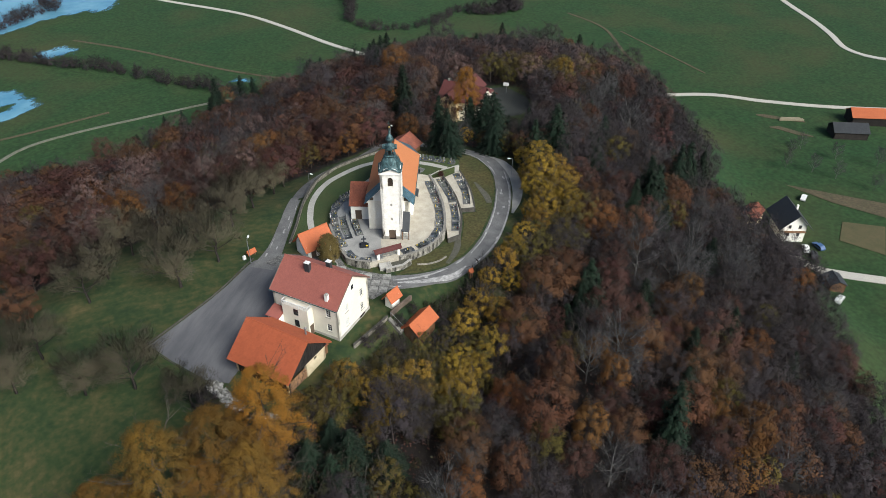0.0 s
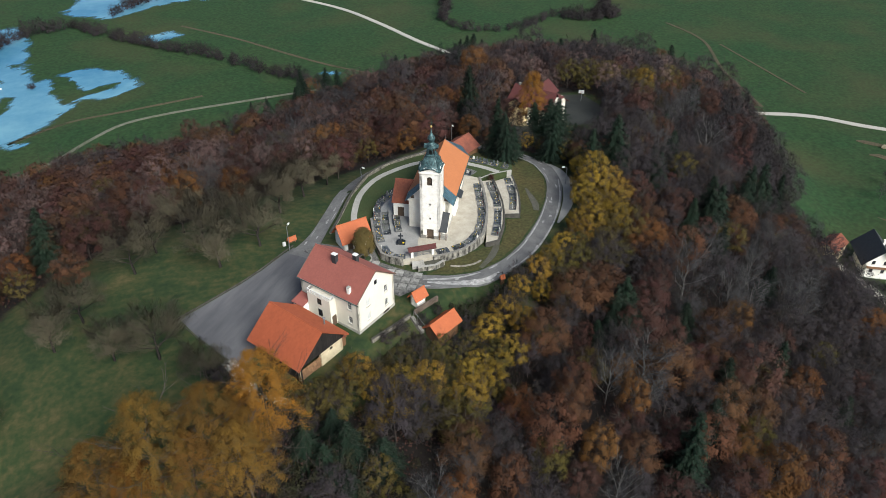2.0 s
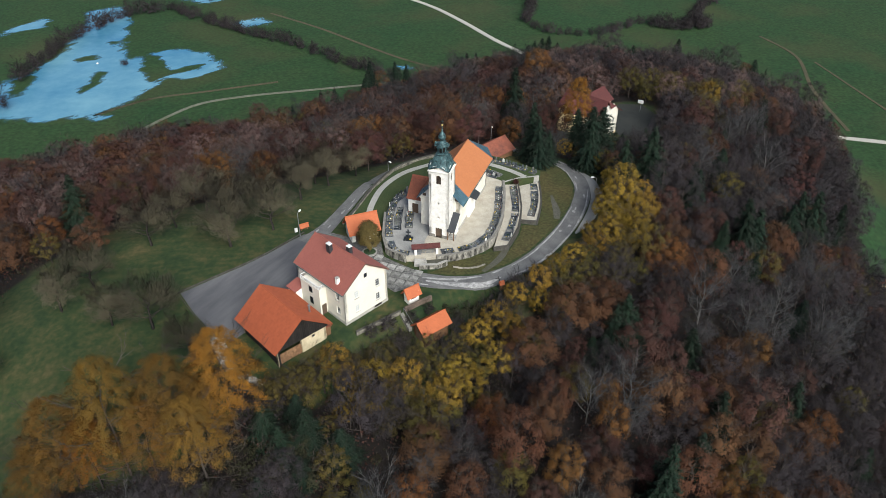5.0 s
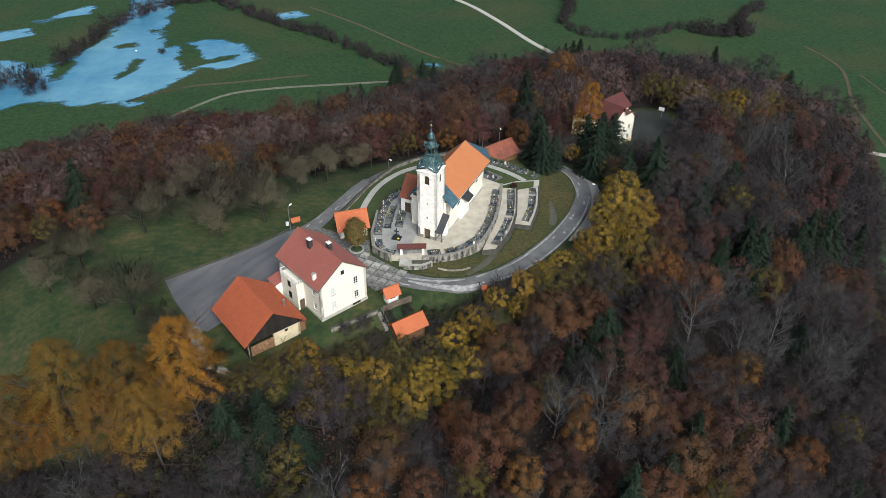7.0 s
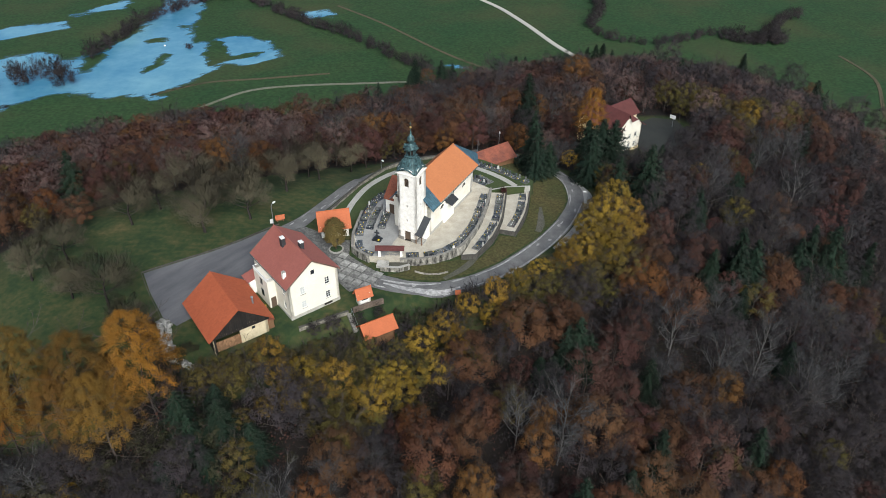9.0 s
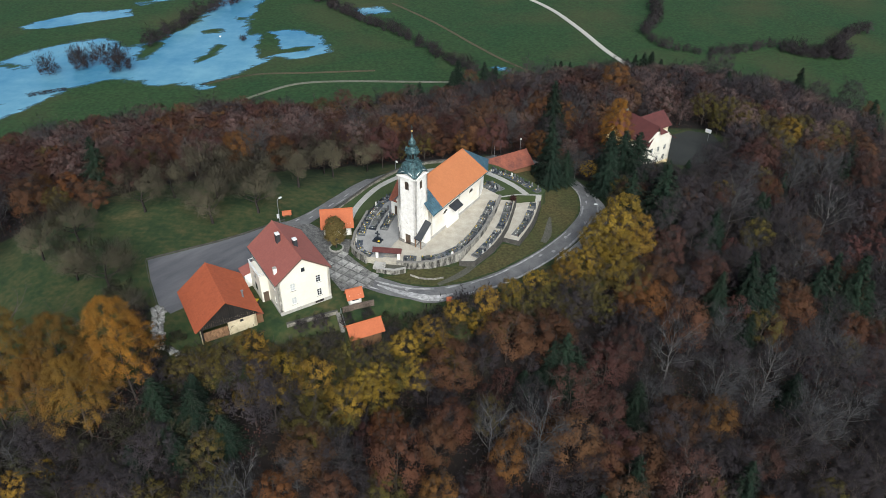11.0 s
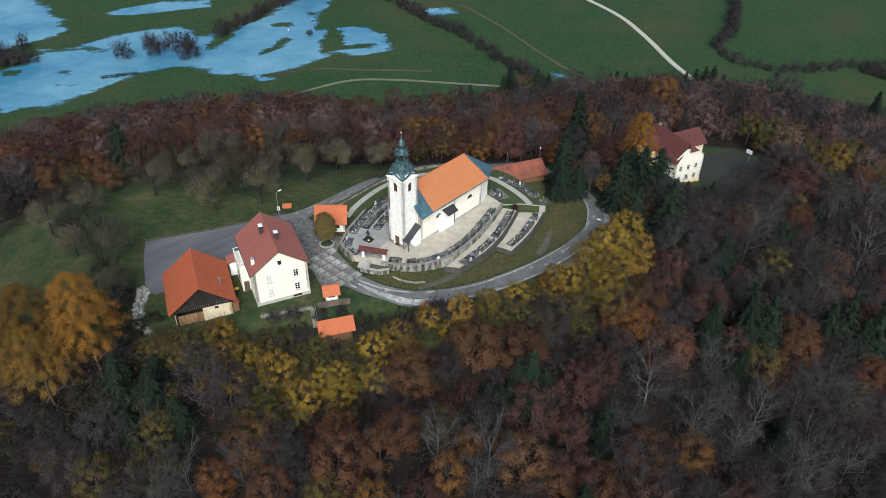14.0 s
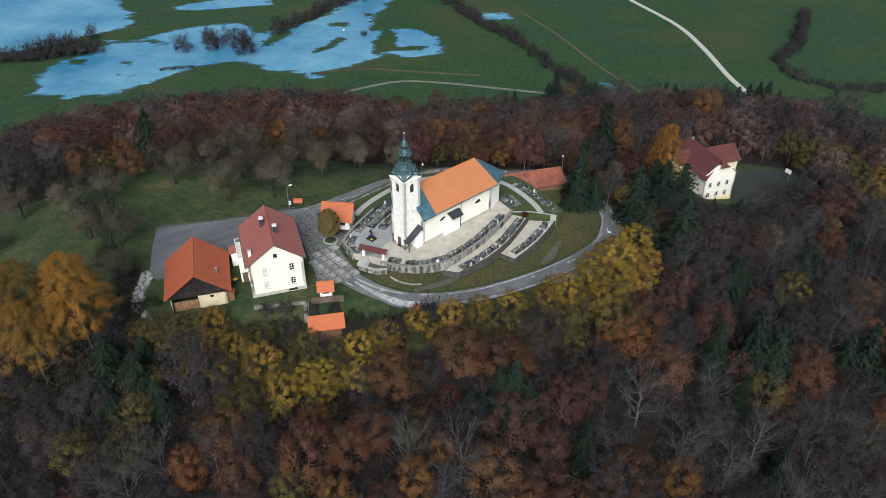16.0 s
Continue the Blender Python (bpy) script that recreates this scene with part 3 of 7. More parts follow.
# worn pale patches along the lanes
rng = random.Random(4)
ROAD_LINE = catmull([(-3, -12.2, 0), (3, -13.8, 0), (8, -13.8, 0), (14, -11.6, 0), (20.8, -6.3, 0), (28.6, 2.4, 0), (34.8, 11.6, 0), (38.6, 20.4, 0), (38.8, 28.6, 0), (36.6, 36, 0)], 0.8)
LANE_LINE = catmull([(-22, 4, 0), (-20.3, 6.5, 0), (-15.8, 14.5, 0), (-11.4, 22.8, 0)], 0.8)
for n, line in ((26, ROAD_LINE), (7, LANE_LINE)):
    for k in range(n):
        c = line[int((k + rng.random() * 0.7) / n * (len(line) - 3)) + 1]
        d = line[line.index(c) + 1] - c
        a = math.atan2(d.y, d.x)
        side = rng.choice((-1.35, -1.2, 1.3, 1.4, 0.5, -0.4)) * (0.8 if n == 7 else 1)
        px, py = c.x - math.sin(a) * side, c.y + math.cos(a) * side
        w, l = (rng.uniform(0.2, 0.45), rng.uniform(1.4, 4.0)) if abs(side) > 0.7 else (rng.uniform(0.35, 0.8), rng.uniform(0.9, 2.0))
        pts = []
        for i in range(12):
            t = 2 * math.pi * i / 12
            r = rng.uniform(0.6, 1.15)
            u, v = l / 2 * r * math.cos(t), w / 2 * r * math.sin(t)
            pts.append((px + u * math.cos(a) - v * math.sin(a), py + u * math.sin(a) + v * math.cos(a)))
        sheet("road_patch", pts, PATCH, 0.125, "pale worn patch on the asphalt lane", "road patch", cell=0.8)

for pts, wid in (([(-2.5, -12.6), (1, -13.9), (4.5, -14.7), (8, -14.7), (11.5, -13.3)], [0.3, 0.9, 1.3, 1.0, 0.3]), ([(-3, -11.6), (0, -12.4), (4, -12.9), (8, -12.6)], [0.2, 0.5, 0.4, 0.2]),
                 ([(14.5, -9.9), (20.2, -5.2), (27.6, 3.4), (33.4, 12)], [0.12, 0.3, 0.26, 0.12]), ([(16, -12), (22.2, -7.2), (30, 1.6), (36, 11), (39.9, 20)], [0.15, 0.4, 0.3, 0.35, 0.12]), ([(37.2, 21), (37.2, 28), (35.2, 35)], [0.12, 0.25, 0.1])):
    strip("road_patch", pts, wid, PATCH, 0.128, "pale worn streak along the asphalt lane", "road patch", step=1.0, across=2)

# grass bank inside the bend of the lane
sheet("grass_bank", [(-2, -10.4), (3, -11.6), (8, -11.7), (13, -9.6), (19.2, -4.8), (26.8, 3.6), (32.9, 12.4), (36.5, 20.6), (36.7, 28), (34.6, 35), (30.4, 41.4), (23, 47), (16, 44), (15, 36), (18.6, 33.6), (24.6, 29.2), (29.6, 23.4), (28.6, 20.6), (26.6, 11.8), (23.7, 4.4), (20.4, 4.6), (18.8, 1), (15.2, -4.8),
                     (12.1, -5.0), (7, -6.8), (2.6, -7.6), (2.4, -8.6), (0.2, -9.6)], material("olive_autumn_grass", (0.024, 0.040, 0.012), 0.95, (0.070, 0.054, 0.020), 0.07, 1.0, 0.4, 2, 0.3), 0.06, "olive grass bank with fallen leaves", "grass", cell=2)
strip("worn_track", [(28.4, 7.0), (29.4, 10), (29.8, 13.4), (30.2, 17)], [1.2, 1.6, 1.2, 0.5], TRACK, 0.09, "worn grey foot track in the grass", "track")
strip("worn_track", [(15.6, -2.6), (13.6, -6.0), (11.4, -8.8), (8.6, -11.2)], [0.8, 1.3, 1.2, 0.8], TRACK, 0.09, "worn grey foot track down the bank", "track")
LAWN = [(-16.2, 8.4), (-13.4, 13.2), (-9.4, 21), (-4, 28.3), (2, 32.3), (9, 34.3), (14, 35), (18.4, 33.2), (24.2, 28.8), (29.2, 23.4), (28.5, 21.3), (19.3, 19.2), (14, 23), (8, 24), (0, 20), (-5, 16), (-7.8, 9), (-9, 1), (-11, 2.2)]
s = Shape().slab([(x, y, -0.95) for x, y in LAWN[::-1]], 5)
tagged(part("churchyard_lawn", s, material("short_grass", (0.030, 0.052, 0.018), 0.95, (0.052, 0.060, 0.022), 0.25, 0.9, 0.25, 6, 0.3)), "mown grass terrace behind the church", "lawn", kind="structure")
strip("footpath", [(-11.4, 7.0), (-11.0, 11.5), (-9.6, 16.4), (-7.2, 21.6), (-3, 26.4), (1.5, 29), (8, 31), (14, 30.6), (18.5, 28), (22.5, 24.4), (25, 21.2)], 1.3, CONCRETE, 0.03, "pale concrete footpath round the churchyard", "footpath", level=lambda x, y: -0.95)

# concrete slabs of the forecourt
slabs = tagged(new("slab_paving"), "square pale concrete slabs with dark joints", "paving", kind="structure")
slab_mesh = Shape().box(-0.77, 0.77, -0.79, 0.79, 0, 0.07, 0.02).mesh("slab", material("slab_concrete", (0.36, 0.35, 0.325), 0.9, (0.075, 0.073, 0.07), 0.7, 1.0, 0.3, 5, 0.2, rand=0.35))
for i in range(9):
    for j in range(6):
        u, v = i * 1.9, j * 1.9
        x, y = -13.6 + u * 0.83 + v * 0.56, -9.4 + -u * 0.56 * 0.75 + v * 0.83
        if inside(YARD_POLY, x, y) and rng.random() > 0.12:
            ob = part("slab", slab_mesh, None, slabs)
            ob.matrix_basis = pose(x, y, height(x, y) + 0.11, 0, 0, -29 + rng.uniform(-1.5, 1.5))

# ---- churchyard terraces ----
PLATFORM = [(-9, 1), (-8.8, -3.5), (-6, -6.3), (1, -7.2), (7, -6.4), (12, -3), (15.2, 3), (17.5, 10), (19.3, 18.5), (14, 23), (8, 24), (0, 20), (-5, 16), (-7.8, 9)]
TERRACE_2 = [(12.1, -4.6), (14.9, -4.3), (18.4, 1.6), (21.0, 9), (22.6, 18.4), (19.4, 18.6), (17.6, 10), (15.3, 3)]
TERRACE_3 = [(20.2, 5.6), (23.4, 4.8), (26.2, 12), (28.0, 20.4), (22.7, 19.2), (21.1, 9)]


def terrace(name, poly, top, mat, label, low=-5.0):
    s = Shape().slab([(x, y, top) for x, y in poly], top - low)
    ob = tagged(part(name, s, mat), label, "terrace", kind="structure")
    return ob


terrace("churchyard_terrace", PLATFORM, 0.0, GRAVEL, "pale gravel churchyard terrace round the church")
terrace("lower_terrace", TERRACE_2, -1.0, GRAVEL, "pale gravel grave terrace below the church")
terrace("lowest_terrace", TERRACE_3, -2.05, GRAVEL, "pale gravel grave terrace above the lawn")
sheet("side_court", [(-8.6, 0.6), (-8.4, -3.2), (-5.8, -5.8), (-2.5, -6.2), (-0.9, -1.2), (1.2, 3.2), (4.5, 12), (6, 20), (0, 19.4), (-4.8, 15.6), (-7.4, 9)], GREYGRAVEL, 0.012, "grey gravel court beside the church tower", "gravel", level=lambda x, y: 0.0, cell=4)


def boundary(name, pts, top, low, thick, mat, label, cap=None):
    """A masonry wall along a line, with a coping."""
    s, c = Shape(), Shape()
    line = [Vector((x, y, 0)) for x, y in pts]
    rows, crows = [], []
    for i, p in enumerate(line):
        d = (line[min(i + 1, len(line) - 1)] - line[max(i - 1, 0)]).normalized()
        nn = Vector((-d.y, d.x, 0))
        t = top(p.x, p.y) if callable(top) else top
        lo = low(p.x, p.y) if callable(low) else low
        a, b = p + nn * thick / 2, p - nn * thick / 2
        rows.append([(a.x, a.y, lo), (a.x, a.y, t), (b.x, b.y, t), (b.x, b.y, lo)])
        a, b = p + nn * (thick / 2 + 0.05), p - nn * (thick / 2 + 0.05)
        crows.append([(a.x, a.y, t + 0.003), (a.x, a.y, t + 0.09), (b.x, b.y, t + 0.09), (b.x, b.y, t + 0.003)])
    for sh, rr in ((s, rows), (c, crows)):
        sh.v = [p for r in rr for p in r]
        sh.f = [(i * 4 + k, i * 4 + (k + 1) % 4, (i + 1) * 4 + (k + 1) % 4, (i + 1) * 4 + k) for i in range(len(rr) - 1) for k in range(4)] + [(3, 2, 1, 0), tuple((len(rr) - 1) * 4 + k for k in range(4))]
    w = tagged(part(name, s, mat), label, "wall", kind="structure")
    if cap:
        part("coping", c, cap, w)
    return w


P = PLATFORM
boundary("churchyard_wall", [P[13], P[0], P[1], (-7.6, -5.0), (-5.4, -6.55)], 0.55, -4, 0.4, STAINWALL, "low stained lime-washed churchyard wall", PLINTH)
boundary("churchyard_wall", [(0.4, -7.35), P[3], (4, -7.1), P[4], (9.7, -4.9), P[5], (13.8, 0), P[6], (16.5, 6.4), P[7], (18.5, 14), P[8]], 0.22, -5, 0.4, STAINWALL, "stained pale lime-washed retaining wall of the churchyard", PLINTH)
boundary("terrace_wall", [(12.0, -4.7), (14.9, -4.4), (16.8, -1.4), (18.5, 1.5), (19.9, 5), (21.1, 9), (22.0, 14), (22.7, 18.5)], -0.82, -6, 0.3, KERB_DARK, "grey concrete retaining wall of the grave terrace")
boundary("terrace_wall", [(20.1, 5.6), (23.4, 4.7), (25.0, 8.4), (26.3, 12), (27.3, 16), (28.1, 20.5)], -1.9, -7, 0.3, KERB_DARK, "grey concrete retaining wall of the lowest terrace")
boundary("terrace_wall", [(19.3, 19.6), (23, 20.9), (28.2, 21.2)], -0.9, -5, 0.35, CONCRETE, "pale concrete cross wall between grave terraces")
boundary("lane_wall", [(p.x, p.y) for p in catmull([(-16.6, 8), (-13.7, 13), (-9.6, 21), (-4.2, 28.6), (2, 32.6), (9, 34.6), (14, 35.4)], 2)], lambda x, y: -0.45, lambda x, y: height(x, y) - 0.5, 0.35, WALLSTONE, "low mossy stone wall along the lane", KERB_DARK)
boundary("parking_kerb", [(p.x, p.y) for p in catmull([(-24.4, 6.0), (-26.8, 3.9), (-31.2, -0.2), (-35.8, -3.8), (-40.4, -6.8), (-46.6, -10.7)], 2)], lambda x, y: height(x, y) + 0.22, lambda x, y: height(x, y) - 0.3, 0.2, KERB_DARK, "low concrete kerb wall along the parking lot")
boundary("parking_kerb", [(p.x, p.y) for p in catmull([(-46.6, -10.9), (-43.7, -16.2), (-39.6, -22.8)], 2)], lambda x, y: height(x, y) + 0.1, lambda x, y: height(x, y) - 0.3, 0.1, KERB_DARK, "dark weathered kerb at the end of the parking lot")
boundary("garden_wall", [(-16, -25.2), (-12, -23.1), (-8.1, -21)], -0.7, -4, 0.28, WALLSTONE, "grey stone garden wall below the parish house", KERB_DARK)
boundary("garden_wall", [(-7.3, -20.6), (-4.8, -19.2), (-2.2, -18.0)], -0.4, -4, 0.35, material("brown_rubble_stone", (0.15, 0.11, 0.085), 0.95, (0.05, 0.04, 0.035), 1.2, 0.9, 0.3, 5, 0.4), "brown stone wall below the wayside shrine")
boundary("terrace_parapet", [(-3.2, -8.9), (0.2, -9.2), (2.2, -8.3)], -0.3, -4, 0.4, STAINWALL, "grey stone landing wall before the gate", CONCRETE)

boundary("bank_edging", [(p.x, p.y) for p in catmull([(3.2, -9.2), (5.2, -9.9), (7.6, -9.9), (9.4, -9.2)], 0.8)], lambda x, y: height(x, y) + 0.3, lambda x, y: height(x, y) - 0.4, 0.25, WALLSTONE, "low stone edging on the grass bank")


# ---- the church ----
def church():
    c = thing("church", pose(2.65, 0.77, 0, 0, 0, -28.7), "white baroque church with orange tile roof and copper-topped tower", "church")
    h = 1.95
    # tower
    s = Shape()
    holes = [(1.45, 2.45, 12.0, 13.9)]
    front = [(1.25, 2.65, 0, 2.2), (1.75, 2.15, 4.4, 4.9), (1.75, 2.15, 7.6, 8.1)] + holes
    for k, hs in enumerate((front, [(1.75, 2.15, 7.6, 8.1)] + holes, holes, [(1.75, 2.15, 7.6, 8.1)] + holes)):
        s.m = pose(0, 0, 0, 0, 0, 90 * k) @ pose(-h, -h, 0)
        wall(s, 2 * h, 15.1, 0.5, hs)
    s.m = Matrix()
    tower = part("tower", s, WORN, c, "flaking white rendered bell tower")
    for z0, z1, o in ((14.62, 14.84, 0.2),):
        s = Shape()
        for k in range(4):
            s.m = pose(0, 0, 0, 0, 0, 90 * k)
            s.box(-h - o, h + o, -h - o, -h + 0.02, z0, z1)
        part("tower_cornice", s, WHITE, tower)
    for k in range(4):
        for a, b in (((-h - 0.06, -0.72), (0.72, h + 0.06)) if k == 0 else ((-h - 0.06, h + 0.06),)):
            s = Shape()
            s.m = pose(0, 0, 0, 0, 0, 90 * k)
            part("tower_plinth", s.box(a, b, -h - 0.06, -h + 0.02, -1.5, 0.7), PLINTH, tower)
    for k in range(4):
        m = pose(0, 0, 0, 0, 0, 90 * k) @ pose(-h, -h, 0)
        w = Shape()
        w.m = m
        n = 8
        arch = [(1.45, 12.0), (2.45, 12.0)] + [(1.95 + 0.5 * math.cos(math.pi * i / n), 13.4 + 0.5 * math.sin(math.pi * i / n)) for i in range(n + 1)]
        w.prism(arch, "y", 0.22, 0.3)
        part("bell_louvre", w, TIMBER, tower, "dark arched bell opening with louvres")
        sp = Shape()
        sp.m = m
        for sgn in (0, 1):
            arc = [(1.95 + 0.5 * math.cos(math.pi * i / n), 13.4 + 0.5 * math.sin(math.pi * i / n)) for i in range(n // 2 + 1)]
            poly = [(2.452, 13.4)] + arc[1:] + [(1.95, 13.902), (2.452, 13.902)]
            if sgn:
                poly = [(3.9 - px, pz) for px, pz in poly][::-1]
            sp.prism(poly, "y", 0.004, 0.4)
        part("arch_spandrel", sp, WORN, tower)
        lv = Shape()
        lv.m = m
        for z in range(7):
            lv.box(1.5, 2.4, 0.12, 0.22, 12.15 + z * 0.24, 12.19 + z * 0.24)
        part("louvre", lv, FRAME_DARK, tower)
    d = Shape()
    d.m = pose(-h, -h, 0)
    part("door", d.box(1.25, 2.65, 0.32, 0.42, 0, 2.2), FRAME_DARK, tower, "dark wooden church door in an arch")
    # copper helmet: square bell roof, open lantern, onion, spire
    cop = Shape().lathe([(2.26, 14.8), (2.34, 14.9), (2.0, 15.2), (1.76, 15.7), (1.62, 16.2), (1.50, 16.7), (1.30, 17.15), (0.98, 17.45), (0.84, 17.6), (1.04, 17.72), (1.04, 17.86), (0.86, 17.95)], 32, 0.72, 1.0)
    part("tower_helmet", cop, COPPER, c, "weathered green copper bell roof", True)
    for k in range(8):
        a = math.pi / 4 * k
        q = 1 + 0.72 * (1 / max(abs(math.cos(a)), abs(math.sin(a))) - 1)
        lift = 1.0 * (2 * max(abs(math.cos(a)), abs(math.sin(a))) ** 2 - 1)
        rib = [(r * q * math.cos(a), r * q * math.sin(a), z + lift * max(0.0, 1 - (z - 14.85) / 1.6)) for r, z in ((2.22, 14.98), (1.96, 15.26), (1.77, 15.72), (1.65, 16.2), (1.53, 16.7), (1.33, 17.17), (1.0, 17.47))]
        part("seam_rib", Shape().tube(rib, 0.055, 5), COPPER_DARK, c)
    lan = Shape().lathe([(0.5, 17.9), (0.5, 19.3)], 8)
    part("lantern", lan, TIMBER, c, "dark open copper lantern")
    for k in range(4):
        fill = Shape()
        fill.m = pose(0, 0, 0, 0, 0, 90 * k)
        fill.prism([(1.5 * math.cos(math.pi * i / 10), 15.0 + 0.95 * math.sin(math.pi * i / 10)) for i in range(11)], "y", -h - 0.02, -h + 0.3)
        part("eave_arch", fill, WORN, tower, "white arched gablet under the copper eave")
        ped = Shape()
        ped.m = pose(0, 0, 0, 0, 0, 90 * k)
        ped.prism([(-0.55, 19.2), (0.55, 19.2), (0.62, 19.4), (0.36, 19.5), (0.3, 19.75), (0, 19.95), (-0.3, 19.75), (-0.36, 19.5), (-0.62, 19.4)], "y", -1.32, -0.6)
        part("lantern_gablet", ped, COPPER, c)
    posts = Shape()
    for k in range(8):
        a = 2 * math.pi * (k + 0.5) / 8
        posts.tube([(0.85 * math.cos(a), 0.85 * math.sin(a), 17.9), (0.82 * math.cos(a), 0.82 * math.sin(a), 19.3)], 0.085, 6)
    part("lantern_post", posts, COPPER, c)
    part("lantern_roof", Shape().lathe([(1.05, 19.22), (1.12, 19.32), (0.9, 19.5), (0.84, 19.62), (0.9, 19.8), (0.62, 20.0), (0.4, 20.15), (0.32, 20.4), (0.46, 20.5), (0.68, 20.75), (0.73, 21.0), (0.64, 21.35), (0.38, 21.75), (0.19, 22.1), (0.12, 22.5), (0.06, 23.0), (0.05, 23.2)], 12), COPPER, c, "green copper onion and spire", True)
    part("orb", Shape().lathe([(0.03, 23.15), (0.17, 23.25), (0.2, 23.38), (0.17, 23.5), (0.03, 23.6)], 10), GOLD, c, "small gilded orb", True)
    x = Shape().box(-0.035, 0.035, -0.035, 0.035, 23.55, 24.5).box(-0.26, 0.26, -0.03, 0.03, 24.08, 24.15)
    part("cross", x, COPPER_DARK, c, "thin dark metal cross")
    # nave
    y0, y1, x0, x1, eave = 1.6, 20.3, -5.0, 2.95, 6.55
    ridge_x, ridge_z = -0.95, 11.2
    s = Shape()
    s.m = pose(x0, y0, -1.5)
    wall(s, x1 - x0, eave + 1.5, 0.6)
    s.m = pose(x1, y0, -1.5, 0, 0, 90)
    high = [(4.4, 6.2, 4.8, 5.8), (14.0, 15.8, 4.8, 5.8)]
    wall(s, y1 - y0, eave + 1.5, 0.6, high)
    s.m = pose(x0, y1, -1.5, 0, 0, -90)
    wall(s, y1 - y0, eave + 1.5, 0.6, high)
    s.m = pose(x1, y1, -1.5, 0, 0, 180)
    wall(s, x1 - x0, eave + 1.5, 0.6)
    s.m = Matrix()
    nave = part("nave_wall", s, STAINED, c, "white rendered nave wall with yellow stains")
    for a, b, _, _ in high:
        for side in (0, 1):
            m = pose(x1, y0, -1.5, 0, 0, 90) if side == 0 else pose(x0, y1, -1.5, 0, 0, -90)
            win = Shape()
            win.m = m
            win.prism([(a, 4.8), (b, 4.8)] + [((a + b) / 2 + 0.9 * math.cos(math.pi * i / 10), 4.9 + 0.85 * math.sin(math.pi * i / 10)) for i in range(11)], "y", 0.2, 0.26)
            lun = part("lunette_window", win, GLASS, nave, "dark half-round nave window")
            for sgn in (0, 1):
                sp = Shape()
                sp.m = m
                arc = [(0.9 * math.cos(math.pi * i / 10), 4.9 + 0.85 * math.sin(math.pi * i / 10)) for i in range(6)]
                poly = [(0.902, 4.9)] + arc[1:] + [(0, 5.802), (0.902, 5.802)]
                if sgn:
                    poly = [(-px, pz) for px, pz in poly][::-1]
                part("arch_spandrel", sp.prism([(px + (a + b) / 2, pz) for px, pz in poly], "y", 0.004, 0.4), WHITE, nave)
            bar = Shape()
            bar.m = m
            part("glazing_bar", bar.box((a + b) / 2 - 0.03, (a + b) / 2 + 0.03, 0.17, 0.2, 4.8, 5.7).box(a + 0.1, b - 0.1, 0.17, 0.2, 5.15, 5.2), FRAME_DARK, lun)
    part("nave_plinth", Shape().box(x1 - 0.02, x1 + 0.06, y0, y1, -1.5, 0.55).box(x0 - 0.06, x0 + 0.02, y0, y1, -1.5, 0.55), SOCLE, nave, "stained grey foot of the nave wall")
    # gable wall behind the tower with a hatch
    g = Shape().prism([(x0, eave), (x1, eave), (x1, 7.1), (ridge_x, 10.95), (x0, 7.1)], "y", y0 + 0.05, y0 + 0.5)
    part("west_gable", g, WHITE, c)
    o = 0.75
    e0, e1, w0, w1, ez = x0 - 0.6, x1 + 1.15, y0 - 0.75, y1 + 0.7, eave + 0.02
    hip_w, hip_e = 3.9, 19.0
    tiled(c, [(e1, 3.9, 7.55 - 0.9), (e1, w1, ez), (ridge_x, hip_e, ridge_z), (ridge_x, hip_w + 0.2, ridge_z)], TILE_CHURCH, "roof_slope", 0.36, 0.30)
    tiled(c, [(e0, w1, ez), (e0, 3.9, 7.55 - 0.9), (ridge_x, hip_w + 0.2, ridge_z), (ridge_x, hip_e, ridge_z)], TILE_CHURCH, "roof_slope", 0.36, 0.30)
    edge = [(e1 + 0.05, w1 + 0.05), (1.6, 25.6), (-3.6, 25.6), (e0 - 0.05, w1 + 0.05)]
    for (ax, ay), (bx, by) in zip(edge, edge[1:]):
        part("copper_hip", Shape().slab([(ax, ay, ez), (bx, by, ez), (ridge_x, hip_e, ridge_z + 0.05)], 0.12), COPPER_BLUE, c, "blue-green copper hip over the choir end")
    wallpts = [(x1, y1 - 0.3), (1.1, 24.7), (-3.1, 24.7), (x0, y1 - 0.3)]
    part("apse_wall", Shape().slab([(px, py, eave) for px, py in wallpts], eave + 1.5), WHITE, c, "white polygonal choir wall")
    for sx, ex in ((1, e1 + 0.05), (-1, e0 - 0.05)):
        top = [(ex, w0, ez - 0.25), (ex, 3.95, ez + 0.08), (ridge_x, 3.95, ridge_z + 0.06), (ridge_x, w0, ridge_z + 0.06)]
        skirt = part("copper_verge", Shape().slab(top if sx > 0 else top[::-1], 0.12), COPPER_BLUE, c, "blue-green copper roof band behind the tower")
        for k in range(1, 6):
            a, b = Vector(top[0]).lerp(Vector(top[1]), k / 6), Vector(top[3]).lerp(Vector(top[2]), k / 6)
            part("standing_seam", Shape().tube([a, b], 0.04, 4), COPPER_DARK, skirt)
    part("gable_hatch", Shape().box(2.15, 2.85, y0 - 0.05, y0 + 0.1, 6.75, 7.4), FRAME_DARK, c, "dark hatch under the copper eave")
    part("gable_hatch", Shape().box(-4.6, -3.9, y0 - 0.05, y0 + 0.1, 6.75, 7.4), FRAME_DARK, c, "dark hatch under the copper eave")
    ridge_caps(c, (ridge_x, hip_w + 0.2, ridge_z + 0.02), (ridge_x, hip_e, ridge_z + 0.02), TILE_CHURCH)
    gut = Shape().tube([(e1 + 0.06, w0 + 0.2, ez - 0.12), (e1 + 0.06, w1 - 0.1, ez - 0.1)], 0.09, 6)
